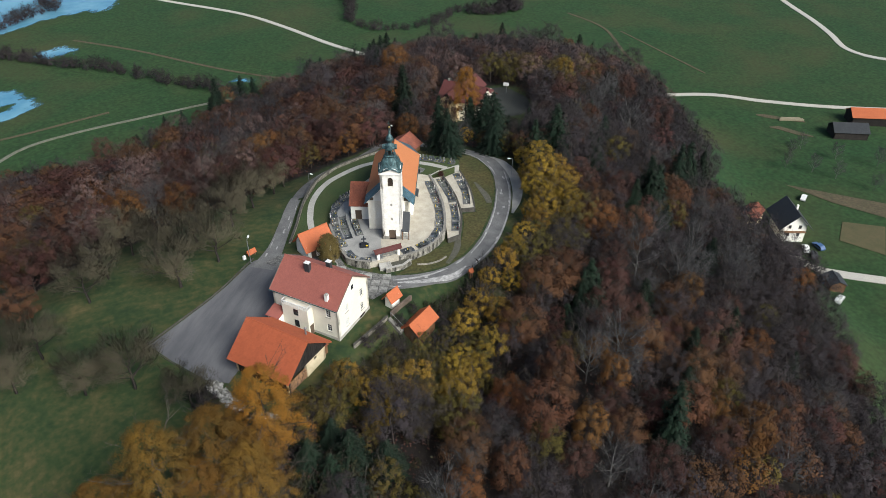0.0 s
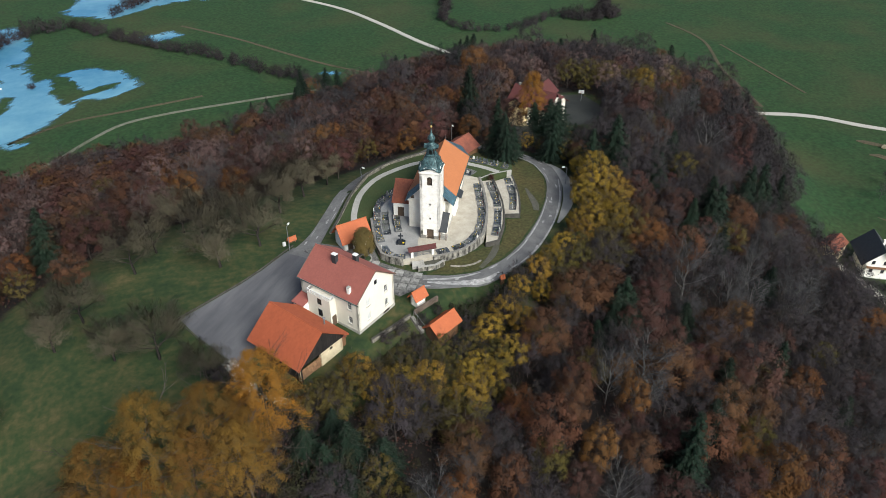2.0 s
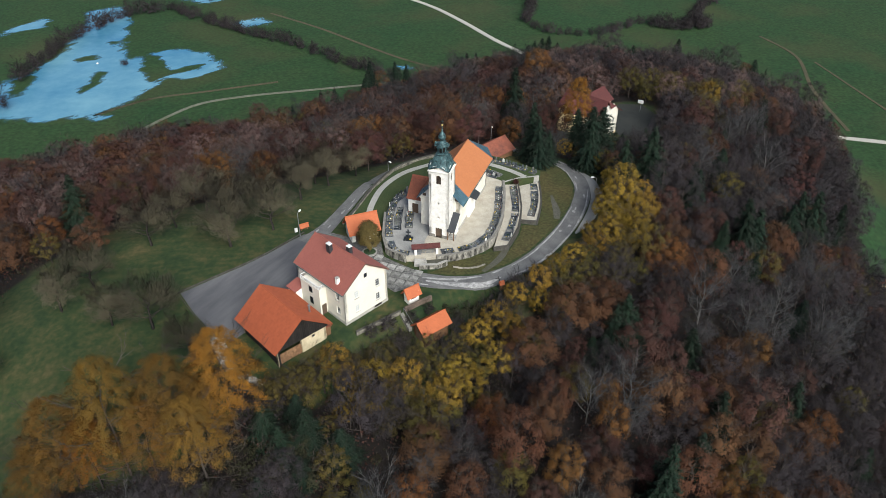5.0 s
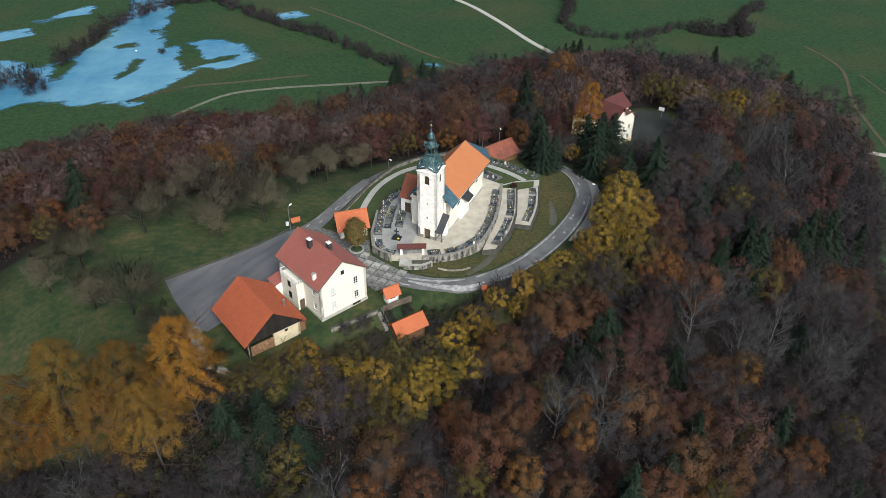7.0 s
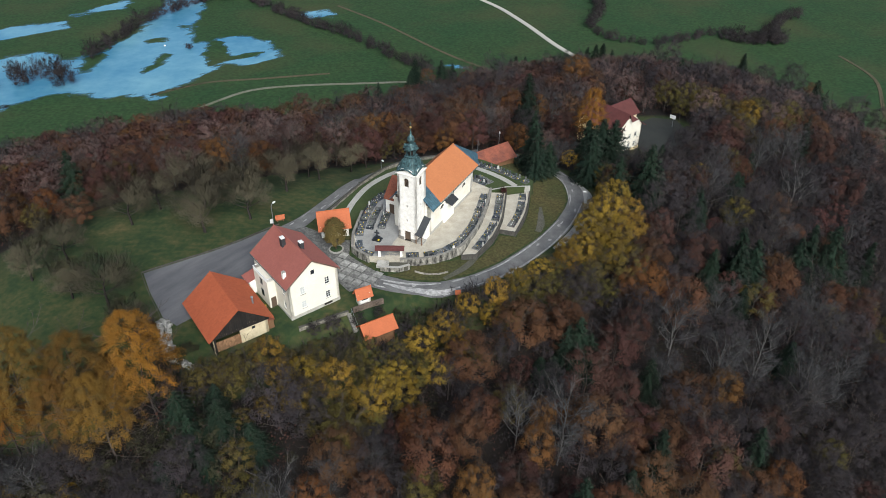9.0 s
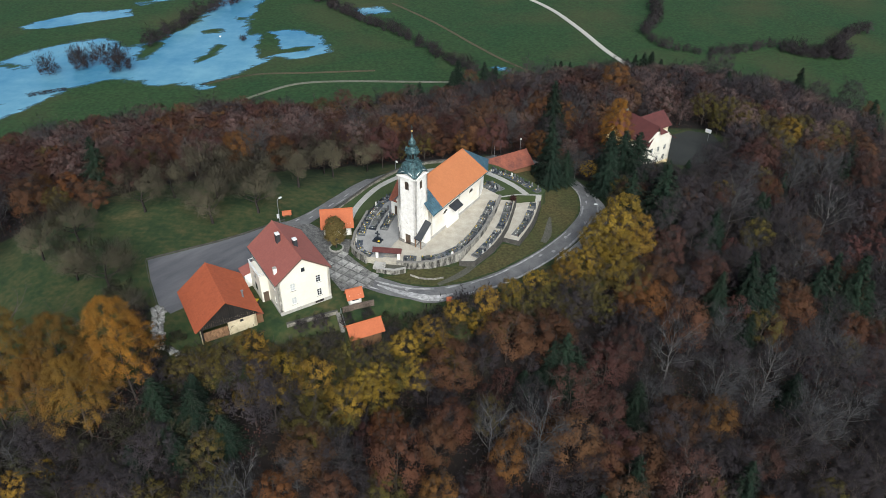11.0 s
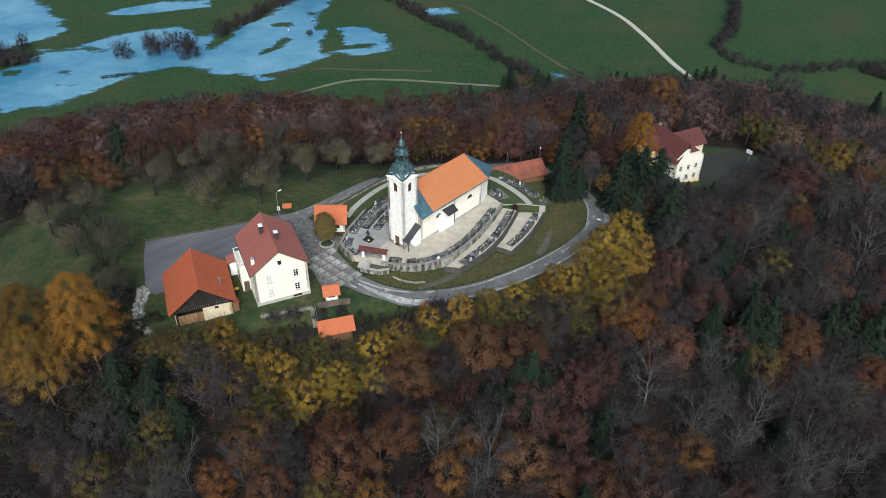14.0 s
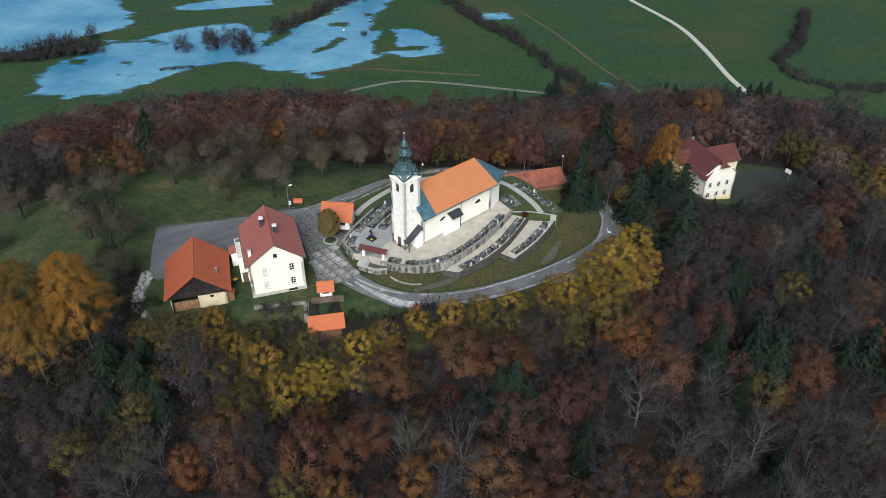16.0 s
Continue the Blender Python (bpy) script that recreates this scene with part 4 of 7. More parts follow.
    part("gutter", gut, COPPER_DARK, c, "dark copper gutter")
    part("downpipe", Shape().tube([(e1, 11.6, ez - 0.15), (x1 + 0.12, 11.6, ez - 0.7), (x1 + 0.12, 11.6, -0.6)], 0.07, 6), COPPER_DARK, c)
    part("nave_cornice", Shape().box(x1 - 0.02, x1 + 0.28, y0, y1, 6.1, 6.4).box(x0 - 0.28, x0 + 0.02, y0, y1, 6.1, 6.4), WHITE, c)
    # side porch with dark lean-to roof, and stairs porch by the tower
    pr = Shape().slab([(2.7, 7.9, 4.75), (4.5, 8.1, 3.8), (4.5, 11.0, 3.8), (2.7, 11.2, 4.75)], 0.12)
    part("side_porch_roof", pr, SLATE, c, "dark sheet lean-to roof on the nave wall")
    part("side_porch", Shape().box(x1 - 0.02, 3.45, 7.0, 11.0, -1.5, 3.75), WHITE, c)
    part("tower_porch_roof", Shape().slab([(1.8, -2.3, 2.2), (3.35, -2.3, 1.95), (3.35, 1.3, 4.3), (1.8, 1.3, 4.55)], 0.10), SLATE, c, "dark sheet roof over the stair door")
    part("stair_porch", Shape().box(1.97, 2.95, -0.3, 1.65, -1.2, 3.2), WHITE, c)
    for px, py in ((3.2, -2.1), (1.98, -2.1)):
        part("porch_post", Shape().box(px - 0.07, px + 0.07, py - 0.07, py + 0.07, -0.02, 2.1), WOOD, c)
    part("step", Shape().box(2.0, 3.3, -1.9, -0.3, -0.4, 0.18).box(2.0, 3.3, -1.4, -0.3, 0.18, 0.36), STONE, c)
    # sacristy on the far side
    s = Shape().box(-9.1, x0 + 0.02, 5.0, 11.0, -1.5, 3.4)
    sac = part("sacristy_wall", s, WHITE, c, "white side chapel wall")
    part("sacristy_door", Shape().box(-8.2, -6.9, 4.93, 5.02, 0, 2.2), FRAME_DARK, c, "dark brown side chapel door")
    tiled(c, [(-9.4, 4.6, 3.3), (x0 - 0.3, 4.6, 3.3), (x0 - 0.3, 8.0, 7.2), (-9.2, 8.0, 7.2)], TILE_OLD, "side_roof_slope", 0.36, 0.3)
    tiled(c, [(x0 - 0.3, 11.4, 3.3), (-9.4, 11.4, 3.3), (-9.2, 8.0, 7.2), (x0 - 0.3, 8.0, 7.2)], TILE_OLD, "side_roof_slope", 0.36, 0.3)
    part("side_gable", Shape().prism([(5.0, 3.4), (11.0, 3.4), (8.0, 6.9)], "x", -9.1, -8.8), WHITE, c)
    return c


church()


BLIND = material("pale_window_blind", (0.50, 0.50, 0.48), 0.3, (0.36, 0.37, 0.38), 2, 0.7, 0.05, spec=0.5)
# ---- parish house ----
def parish_house():
    z = -1.05
    h = thing("parish_house", pose(-17.6, -14.8, z, 0, 0, 36.9), "large white two-storey parish house with red tile roof", "house")
    wx, wy, ev = 4.75, 6.45, 6.75
    s = Shape()
    front = [(2.2, 3.1, 1.35, 2.8), (6.9, 7.8, 1.35, 2.8), (2.2, 3.1, 4.3, 5.8), (6.9, 7.8, 4.3, 5.8)]
    s.m = pose(-wx, -wy, 0)
    wall(s, 2 * wx, ev, 0.45, front)
    right = [(1.4 + 2.6 * k, 2.4 + 2.6 * k, zz, zz + 1.5) for k in range(5) for zz in (1.35, 4.3)]
    s.m = pose(wx, -wy, 0, 0, 0, 90)
    wall(s, 2 * wy, ev, 0.45, right)
    left = [(10.6, 11.5, 1.35, 2.8), (10.6, 11.5, 4.3, 5.8)]
    s.m = pose(-wx, wy, 0, 0, 0, -90)
    wall(s, 2 * wy, ev, 0.45, left)
    s.m = pose(wx, wy, 0, 0, 0, 180)
    wall(s, 2 * wx, ev, 0.45, front)
    s.m = Matrix()
    w = part("wall", s, HOUSE_WHITE, h, "smooth white rendered wall")
    for m, hs in ((pose(-wx, -wy, 0), front), (pose(wx, -wy, 0, 0, 0, 90), right), (pose(-wx, wy, 0, 0, 0, -90), left), (pose(wx, wy, 0, 0, 0, 180), front)):
        for a, b, c, d in hs:
            window(h, m @ pose(a, 0, c), b - a, d - c, FRAME, (1, 2), True, BLIND if hs is front and a < 4 else None)
    for y in (-wy, wy - 0.45):
        part("gable", Shape().prism([(-wx, ev), (wx, ev), (0, 10.25)], "y", y, y + 0.45), HOUSE_WHITE, h)
    part("attic_window", Shape().box(-0.3, 0.35, -wy - 0.03, -wy + 0.05, 7.6, 8.4), GLASS, h, "small dark attic window")
    part("plinth", Shape().box(-wx - 0.05, wx + 0.05, -wy - 0.05, wy + 0.05, -1.2, 0.42), SOCLE, h)
    part("cellar_hatch", Shape().box(1.6, 3.2, -wy - 0.1, -wy, 0.0, 0.4), TIMBER, h)
    ex, ey, ez, rz = 5.2, 6.75, 6.62, 10.45
    tiled(h, [(ex, -ey, ez), (ex, ey, ez), (0, ey, rz), (0, -ey, rz)], TILE_RED, "roof_slope", 0.36, 0.30)
    tiled(h, [(-ex, ey, ez), (-ex, -ey, ez), (0, -ey, rz), (0, ey, rz)], TILE_RED, "roof_slope", 0.36, 0.30)
    ridge_caps(h, (0, -ey, rz + 0.02), (0, ey, rz + 0.02), TILE_RED)
    for y in (-ey, ey):
        for sx in (-1, 1):
            v = Shape().tube([(sx * ex, y, ez - 0.02), (0, y, rz - 0.02)], 0.09, 4)
            part("verge_board", v, FRAME_DARK, h)
    for sx in (-1, 1):
        part("gutter", Shape().tube([(sx * (ex + 0.08), -ey, ez - 0.1), (sx * (ex + 0.08), ey, ez - 0.1)], 0.08, 6), COPPER_DARK, h)
    # wing with roof terrace
    wg = part("wing", Shape().box(-6.2, -wx + 0.02, -1.5, 3.6, -1.0, 5.45), HOUSE_WHITE, h, "white wing with a roof terrace")
    for z0, z1 in ((1.4, 2.8), (3.9, 5.1)):
        part("wing_window", Shape().box(-6.24, -6.15, 0.4, 1.3, z0, z1), GLASS, wg)
    part("wing_door", Shape().box(-5.9, -4.95, -1.56, -1.48, 0, 2.1), FRAME_DARK, wg)
    rail = Shape().box(-6.25, -6.1, -1.5, 3.6, 6.13, 6.21).box(-6.25, -4.9, -1.55, -1.45, 6.13, 6.21).box(-6.25, -4.9, 3.53, 3.63, 6.13, 6.21)
    balustrade = part("balustrade", rail, FRAME, h, "white balustrade round the roof terrace")
    bl = Shape().box(-0.05, 0.05, -0.05, 0.05, 0, 0.7).mesh("baluster", FRAME)
    for k in range(13):
        part("baluster", bl, None, balustrade).matrix_basis = pose(-6.17, -1.45 + k * 0.415, 5.44)
    for k in range(4):
        part("baluster", bl, None, balustrade).matrix_basis = pose(-5.9 + k * 0.36, -1.48, 5.44)
    part("lean_to_roof", Shape().slab([(-7.6, 3.6, 3.0), (-5.0, 3.6, 3.6), (-5.0, 6.3, 3.6), (-7.6, 6.3, 3.0)], 0.12), TILE_RED, h)
    part("lean_to_wall", Shape().box(-7.3, -wx, 3.7, 6.1, -1, 2.95), WHITE, h)
    # chimneys
    def chimney(x, y, zb, zt, sx, sy, mat, capmat, label):
        c = part("chimney", Shape().box(x - sx, x + sx, y - sy, y + sy, zb, zt), mat, h, label)
        part("chimney_cap", Shape().box(x - sx - 0.04, x + sx + 0.04, y - sy - 0.04, y + sy + 0.04, zt + 0.002, zt + 0.09).box(x - sx + 0.12, x + sx - 0.12, y - sy + 0.12, y + sy - 0.12, zt + 0.09, zt + 0.18, 0.06), capmat, c, "white chimney cap")
    chimney(-1.1, 1.3, 9.0, 11.2, 0.34, 0.45, SLATE, FRAME, "dark clad chimney")
    chimney(0.9, -1.6, 9.0, 11.1, 0.34, 0.42, SLATE, FRAME, "dark clad chimney")
    chimney(-4.1, -4.2, 6.8, 8.5, 0.28, 0.28, WHITE, STONE, "small white chimney near the eaves")
    return h


parish_house()


# ---- barn ----
def barn():
    b = thing("barn", pose(-27.75, -23.8, -0.95, 0, 0, 34.4), "barn with orange tile roof and black board gable", "barn")
    wx, wy, ev, ex, ey, rz, ez = 4.7, 5.2, 3.3, 5.55, 6.05, 7.2, 2.85
    s = Shape()
    s.m = pose(-wx, -wy, -1.6)
    wall(s, 2 * wx, ev + 1.6, 0.45, [(0.12, 4.6, 0.5, 4.0), (6.6, 7.2, 3.1, 3.7)])
    s.m = pose(wx, -wy, -1.6, 0, 0, 90)
    wall(s, 2 * wy, ev + 1.6, 0.45, [(3, 4, 2.7, 3.6)])
    s.m = pose(wx, wy, -1.6, 0, 0, 180)
    wall(s, 2 * wx, ev + 1.6, 0.45)
    s.m = Matrix()
    part("wall", s, CREAM, b, "stained cream rendered wall")
    bw = Shape()
    bw.m = pose(-wx, wy, -1.6, 0, 0, -90)
    part("board_wall", wall(bw, 2 * wy, ev + 1.6, 0.45), TIMBER, b, "black weathered board wall under the eaves")
    st = Shape()
    st.m = pose(-wx + 0.3, -wy, -0.6)
    for r in range(7):
        for k in range(14):
            st.add(*disc_log(0.16 + 0.3 * k + 0.14 * (r % 2), 0.25 + 0.27 * r, 0.14))
    part("firewood", st, material("stacked_firewood", (0.30, 0.17, 0.09), 0.9, (0.18, 0.10, 0.06), 3, 0.7, 0.3, island=0.35), b, "stacked brown firewood in the open bay")
    win = Shape()
    win.m = pose(-wx, -wy, -1.6)
    part("window", win.box(6.6, 7.2, 0.12, 0.18, 3.1, 3.7), GLASS, b)
    for y0, y1 in ((-wy - 0.06, -wy + 0.06), (wy - 0.06, wy + 0.06)):
        n = 30
        for k in range(n):
            a, c = -5.0 + 10.0 * k / n, -5.0 + 10.0 * (k + 0.93) / n
            top = lambda q: 6.95 - abs(q) / 5.0 * 3.85
            zt0, zt1 = top(a), top(c)
            if min(zt0, zt1) > 2.75:
                off = 0.012 * (k % 3)
                g = Shape()
                g.add([(a, y0 - off, 2.35), (c, y0 - off, 2.35), (c, y0 - off, zt1), (a, y0 - off, zt0), (a, y1, 2.35), (c, y1, 2.35), (c, y1, zt1), (a, y1, zt0)],
                      [(0, 1, 2, 3), (7, 6, 5, 4), (0, 4, 5, 1), (1, 5, 6, 2), (2, 6, 7, 3), (3, 7, 4, 0)])
                part("board", g, TIMBER, b)
    tiled(b, [(ex, -ey, ez), (ex, ey, ez), (0, ey, rz), (0, -ey, rz)], TILE_BARN, "roof_slope", 0.50, 0.42, 0.10, 0.02, 0.11)
    tiled(b, [(-ex, ey, ez), (-ex, -ey, ez), (0, -ey, rz), (0, ey, rz)], TILE_BARN, "roof_slope", 0.50, 0.42, 0.10, 0.02, 0.11)
    ridge_caps(b, (0, -ey, rz + 0.02), (0, ey, rz + 0.02), TILE_BARN)
    lean = part("side_hutch", Shape().box(wx + 0.05, wx + 1.15, -wy + 0.4, -wy + 1.5, -1.6, 1.5), WOOD, b, "small brown timber hutch against the barn")
    part("hutch_roof", Shape().slab([(wx, -wy + 0.2, 1.85), (wx + 1.35, -wy + 0.2, 1.55), (wx + 1.35, -wy + 1.7, 1.55), (wx, -wy + 1.7, 1.85)], 0.08), TILE_OLD, lean)
    f = part("flue_pipe", Shape().tube([(3.6, -2.6, 4.0), (3.6, -2.6, 5.7)], 0.15, 8), METAL, b, "grey metal flue pipe")
    part("flue_cowl", Shape().lathe([(0.24, 5.72), (0.26, 5.85), (0.05, 6.0)], 8), METAL, f) .matrix_basis = pose(3.6, -2.6, 0)
    return b


def disc_log(x, z, r):
    """The sawn end of a log with a short length behind it."""
    n = 7
    v = [(x + r * math.cos(2 * math.pi * k / n), y, z + r * math.sin(2 * math.pi * k / n)) for y in (0.12, 0.4) for k in range(n)]
    return v, [tuple(range(n))] + [(k, n + k, n + (k + 1) % n, (k + 1) % n) for k in range(n)]


barn()


# ---- small buildings ----
TILE_LONG = material("sooty_red_tile", (0.27, 0.085, 0.05), 0.85, (0.07, 0.032, 0.03), 0.45, 0.85, 0.2, 6, 0.2, island=0.12)
def gabled(name, m, lx, ly, ev, rz, over, wallmat, tile, label, category, doors=(), base=-1.0, open_front=False):
    """A small gabled building, ridge along local x."""
    b = thing(name, m, label, category)
    if open_front:
        for sx in (-1, 1):
            for sy in (-1, 1):
                part("post", Shape().box(sx * (lx - 0.12) - 0.1, sx * (lx - 0.12) + 0.1, sy * (ly - 0.12) - 0.1, sy * (ly - 0.12) + 0.1, base, ev), WOOD, b)
        part("back_wall", Shape().box(-lx, lx, ly - 0.3, ly - 0.22, base, ev), WOOD, b)
    else:
        s = Shape()
        s.m = pose(-lx, -ly, base)
        wall(s, 2 * lx, ev - base, 0.3, [(a, c, d - base, e - base) for a, c, d, e in doors])
        s.m = pose(lx, -ly, base, 0, 0, 90)
        wall(s, 2 * ly, ev - base, 0.3)
        s.m = pose(-lx, ly, base, 0, 0, -90)
        wall(s, 2 * ly, ev - base, 0.3)
        s.m = pose(lx, ly, base, 0, 0, 180)
        wall(s, 2 * lx, ev - base, 0.3)
        s.m = Matrix()
        w = part("wall", s, wallmat, b)
        for a, c, d, e in doors:
            part("door" if d < 0.4 else "window", Shape().box(-lx + a, -lx + c, -ly + 0.1, -ly + 0.16, d, e), FRAME_DARK if d < 0.4 else GLASS, w)
        for x in (-lx, lx - 0.25):
            part("gable", Shape().prism([(-ly, ev), (ly, ev), (0, rz - 0.15)], "x", x, x + 0.25), wallmat, b)
    slope = (rz - ev) / ly
    e = ly + over
    ez = rz - slope * e + 0.04
    tiled(b, [(-lx - over, -e, ez), (lx + over, -e, ez), (lx + over, 0, rz), (-lx - over, 0, rz)], tile, "roof_slope")
    tiled(b, [(lx + over, e, ez), (-lx - over, e, ez), (-lx - over, 0, rz), (lx + over, 0, rz)], tile, "roof_slope")
    ridge_caps(b, (-lx - over, 0, rz + 0.02), (lx + over, 0, rz + 0.02), tile)
    return b


gabled("mortuary_chapel", pose(-13.0, 3.4, -0.75, 0, 0, 13), 2.7, 2.1, 2.6, 5.0, 0.55, WHITE, TILE_ORANGE, "small white chapel building with orange tile roof", "chapel", [(0.8, 1.9, 0.05, 2.1), (3.2, 4.4, 0.9, 2.0)])
gate = thing("lych_gate", pose(-1.5, -5.95, 0, 0, 0, -1.5), "churchyard gate with narrow dark red tile roof on white piers", "gate")
for x in (-2.2, 1.9):
    part("pier", Shape().box(x, x + 0.45, -0.3, 0.3, -2, 1.72), WHITE, gate)
part("beam", Shape().box(-2.5, 2.5, -0.12, 0.12, 1.6, 1.85), WOOD, gate)
tiled(gate, [(-2.75, -0.78, 1.72), (2.75, -0.78, 1.72), (2.75, 0, 2.25), (-2.75, 0, 2.25)], TILE_DARK, "roof_slope")
tiled(gate, [(2.75, 0.78, 1.72), (-2.75, 0.78, 1.72), (-2.75, 0, 2.25), (2.75, 0, 2.25)], TILE_DARK, "roof_slope")
ridge_caps(gate, (-2.75, 0, 2.27), (2.75, 0, 2.27), TILE_DARK)
for k in range(2):
    lf = Shape()
    for b in range(7):
        lf.box(-1.7 + 1.75 * k + 0.24 * b, -1.66 + 1.75 * k + 0.24 * b, -0.02, 0.02, 0.08, 1.25)
    part("gate_leaf", lf.box(-1.72 + 1.75 * k, -0.2 + 1.75 * k, -0.025, 0.025, 0.25, 0.32).box(-1.72 + 1.75 * k, -0.2 + 1.75 * k, -0.025, 0.025, 1.0, 1.07), METAL, gate, "dark iron gate leaf")
gabled("wayside_shrine", pose(-5.75, -17.7, -1.25, 0, 0, 27), 1.1, 0.75, 1.95, 2.95, 0.45, WHITE, TILE_ORANGE, "small white wayside shrine with orange tile roof", "shrine", [(0.5, 1.7, 0.7, 1.75)], -2.0)
gabled("garden_shed", pose(-3.1, -23.4, -4.3, 0, 0, 30), 2.6, 1.5, 2.3, 3.6, 0.55, WOOD, TILE_ORANGE, "timber garden shed with orange tile roof", "shed", [(0.8, 1.8, 0, 1.9)], -3.0)
gabled("long_shed", pose(19.3, 37.7, -4.4, 0, 0, 35), 6.6, 3.2, 1.6, 3.7, 0.5, WOOD, TILE_LONG, "long low shed with reddish brown tile roof", "shed", [(4, 6, 0, 1.5)], -2.5)
gabled("notice_shelter", pose(-24.4, 7.4, -1.5, 0, 0, 20), 0.75, 0.3, 1.5, 1.95, 0.2, WOOD, TILE_ORANGE, "small wooden notice shelter with orange roof", "shelter", (), -0.6, True)
gabled("notice_shelter", pose(11.0, -16.2, height(11, -16.2), 0, 0, 10), 0.35, 0.25, 1.5, 1.95, 0.15, WOOD, TILE_ORANGE, "small roofed wooden wayside post", "shelter", (), -0.6, True)


def yellow_house():
    h = thing("guest_house", pose(57.5, 70.5, -13.0, 0, 0, 38), "cream and ochre house with dark red tile roof among trees", "house")
    wx, wy, ev = 4.4, 7.0, 4.9
    front = [(1.2 + 2.5 * k, 2.2 + 2.5 * k, z, z + 1.35) for k in range(3) for z in (-1.6, 1.3)]
    s = Shape()
    base = 6.0
    s.m = pose(-wx, -wy, -base)
    wall(s, 2 * wx, ev + base, 0.4, [(a, b, c + base, d + base) for a, b, c, d in front])
    s.m = pose(wx, -wy, -base, 0, 0, 90)
    wall(s, 2 * wy, ev + base, 0.4)
    s.m = pose(-wx, wy, -base, 0, 0, -90)
    wall(s, 2 * wy, ev + base, 0.4)
    s.m = pose(wx, wy, -base, 0, 0, 180)
    wall(s, 2 * wx, ev + base, 0.4)
    s.m = Matrix()
    w = part("wall", s, HOUSE_WHITE, h, "off-white rendered wall")
    part("lower_storey", Shape().box(-wx - 0.06, wx + 0.06, -wy - 0.06, wy + 0.06, -base, -2.1), YELLOWISH, h, "ochre ground storey")
    for a, b, c, d in front:
        if d:
            window(h, pose(-wx, -wy, 0) @ pose(a, 0, c), b - a, d - c, FRAME, (1, 1))
    g = Shape().prism([(-wx, ev), (wx, ev), (1.6, 7.2), (-1.6, 7.2)], "y", -wy, -wy + 0.4)
    part("gable", g, HOUSE_WHITE, h)
    for x in (-1.6, 0.5):
        window(h, pose(x, -wy - 0.12, 4.4), 0.95, 1.25, FRAME, (1, 1), False)
    ex, ey, ez, rz, hy = 5.3, 7.9, 4.2, 8.1, -6.0
    tiled(h, [(ex, -ey, ez), (ex, ey, ez), (0, ey, rz), (0, hy, rz)], TILE_DARK, "roof_slope", 0.45, 0.4)
    tiled(h, [(-ex, ey, ez), (-ex, -ey, ez), (0, hy, rz), (0, ey, rz)], TILE_DARK, "roof_slope", 0.45, 0.4)
    part("half_hip", Shape().slab([(-1.5, -ey, 7.0), (1.5, -ey, 7.0), (0, hy, rz)], 0.1), TILE_DARK, h)
    # cross wing
    part("wing_wall", Shape().box(wx, 9.2, -1.5, 5.0, -6, 4.8), CREAM, h, "cream wing wall")
    tiled(h, [(0.5, -2.2, 4.5), (9.8, -2.2, 4.5), (9.6, 1.7, 7.7), (0.5, 1.7, 7.7)], TILE_DARK, "wing_roof_slope", 0.45, 0.4)
    tiled(h, [(9.8, 5.6, 4.5), (0.5, 5.6, 4.5), (0.5, 1.7, 7.7), (9.6, 1.7, 7.7)], TILE_DARK, "wing_roof_slope", 0.45, 0.4)
    part("wing_gable", Shape().prism([(-1.5, 4.8), (5.0, 4.8), (1.7, 7.4)], "x", 8.9, 9.2), CREAM, h)
    part("side_gable", Shape().prism([(1.0, -6), (6.4, -6), (6.4, 4.4), (3.7, 6.6), (1.0, 4.4)], "x", -6.4, -wx), YELLOWISH, h, "ochre side gable with windows")
    for a in (2.6, 4.0):
        part("side_window", Shape().box(-6.45, -6.35, a, a + 0.7, 3.6, 4.7), GLASS, h)
    tiled(h, [(-7.0, 0.6, 4.2), (-2.6, 0.6, 4.2), (-2.6, 3.7, 6.9), (-7.0, 3.7, 6.9)], TILE_DARK, "side_roof_slope", 0.45, 0.4)
    tiled(h, [(-2.6, 6.8, 4.2), (-7.0, 6.8, 4.2), (-7.0, 3.7, 6.9), (-2.6, 3.7, 6.9)], TILE_DARK, "side_roof_slope", 0.45, 0.4)
    part("chimney", Shape().box(-0.3, 0.3, 6, 6.6, 7.3, 8.6), PLINTH, h, "grey chimney")
    return h


yellow_house()


# ---- trees ----
def quads(c, u, w, s, slim):
    v = np.stack([c - u * s, c - w * s * slim, c + u * s, c + w * s * slim], 1).reshape(-1, 3)
    return v, np.arange(4 * len(c)).reshape(-1, 4)


def unit(a):
    return a / (np.linalg.norm(a, axis=1)[:, None] + 1e-9)


def leaves(pts, rng, size, slim=0.6, rise=0.0):
    """Small four-cornered leaves, turned at random, at the given places."""
    c = np.array(pts)
    u = unit(rng.normal(size=c.shape) + [0, 0, rise])
    w = unit(np.cross(u, rng.normal(size=c.shape)))
    return quads(c, u, w, (size * rng.uniform(0.6, 1.4, len(c)))[:, None], slim)


def facing(pts, normals, rng, size, slim=0.6, loose=0.5):
    """Leaves that lie roughly square to the given directions, as on the outside of a crown."""
    c, nn = np.array(pts), np.array(normals)
    nn = unit(nn + rng.normal(size=nn.shape) * loose)
    u = unit(np.cross(nn, rng.normal(size=nn.shape)))
    return quads(c, u, np.cross(nn, u), (size * rng.uniform(0.6, 1.4, len(c)))[:, None], slim)


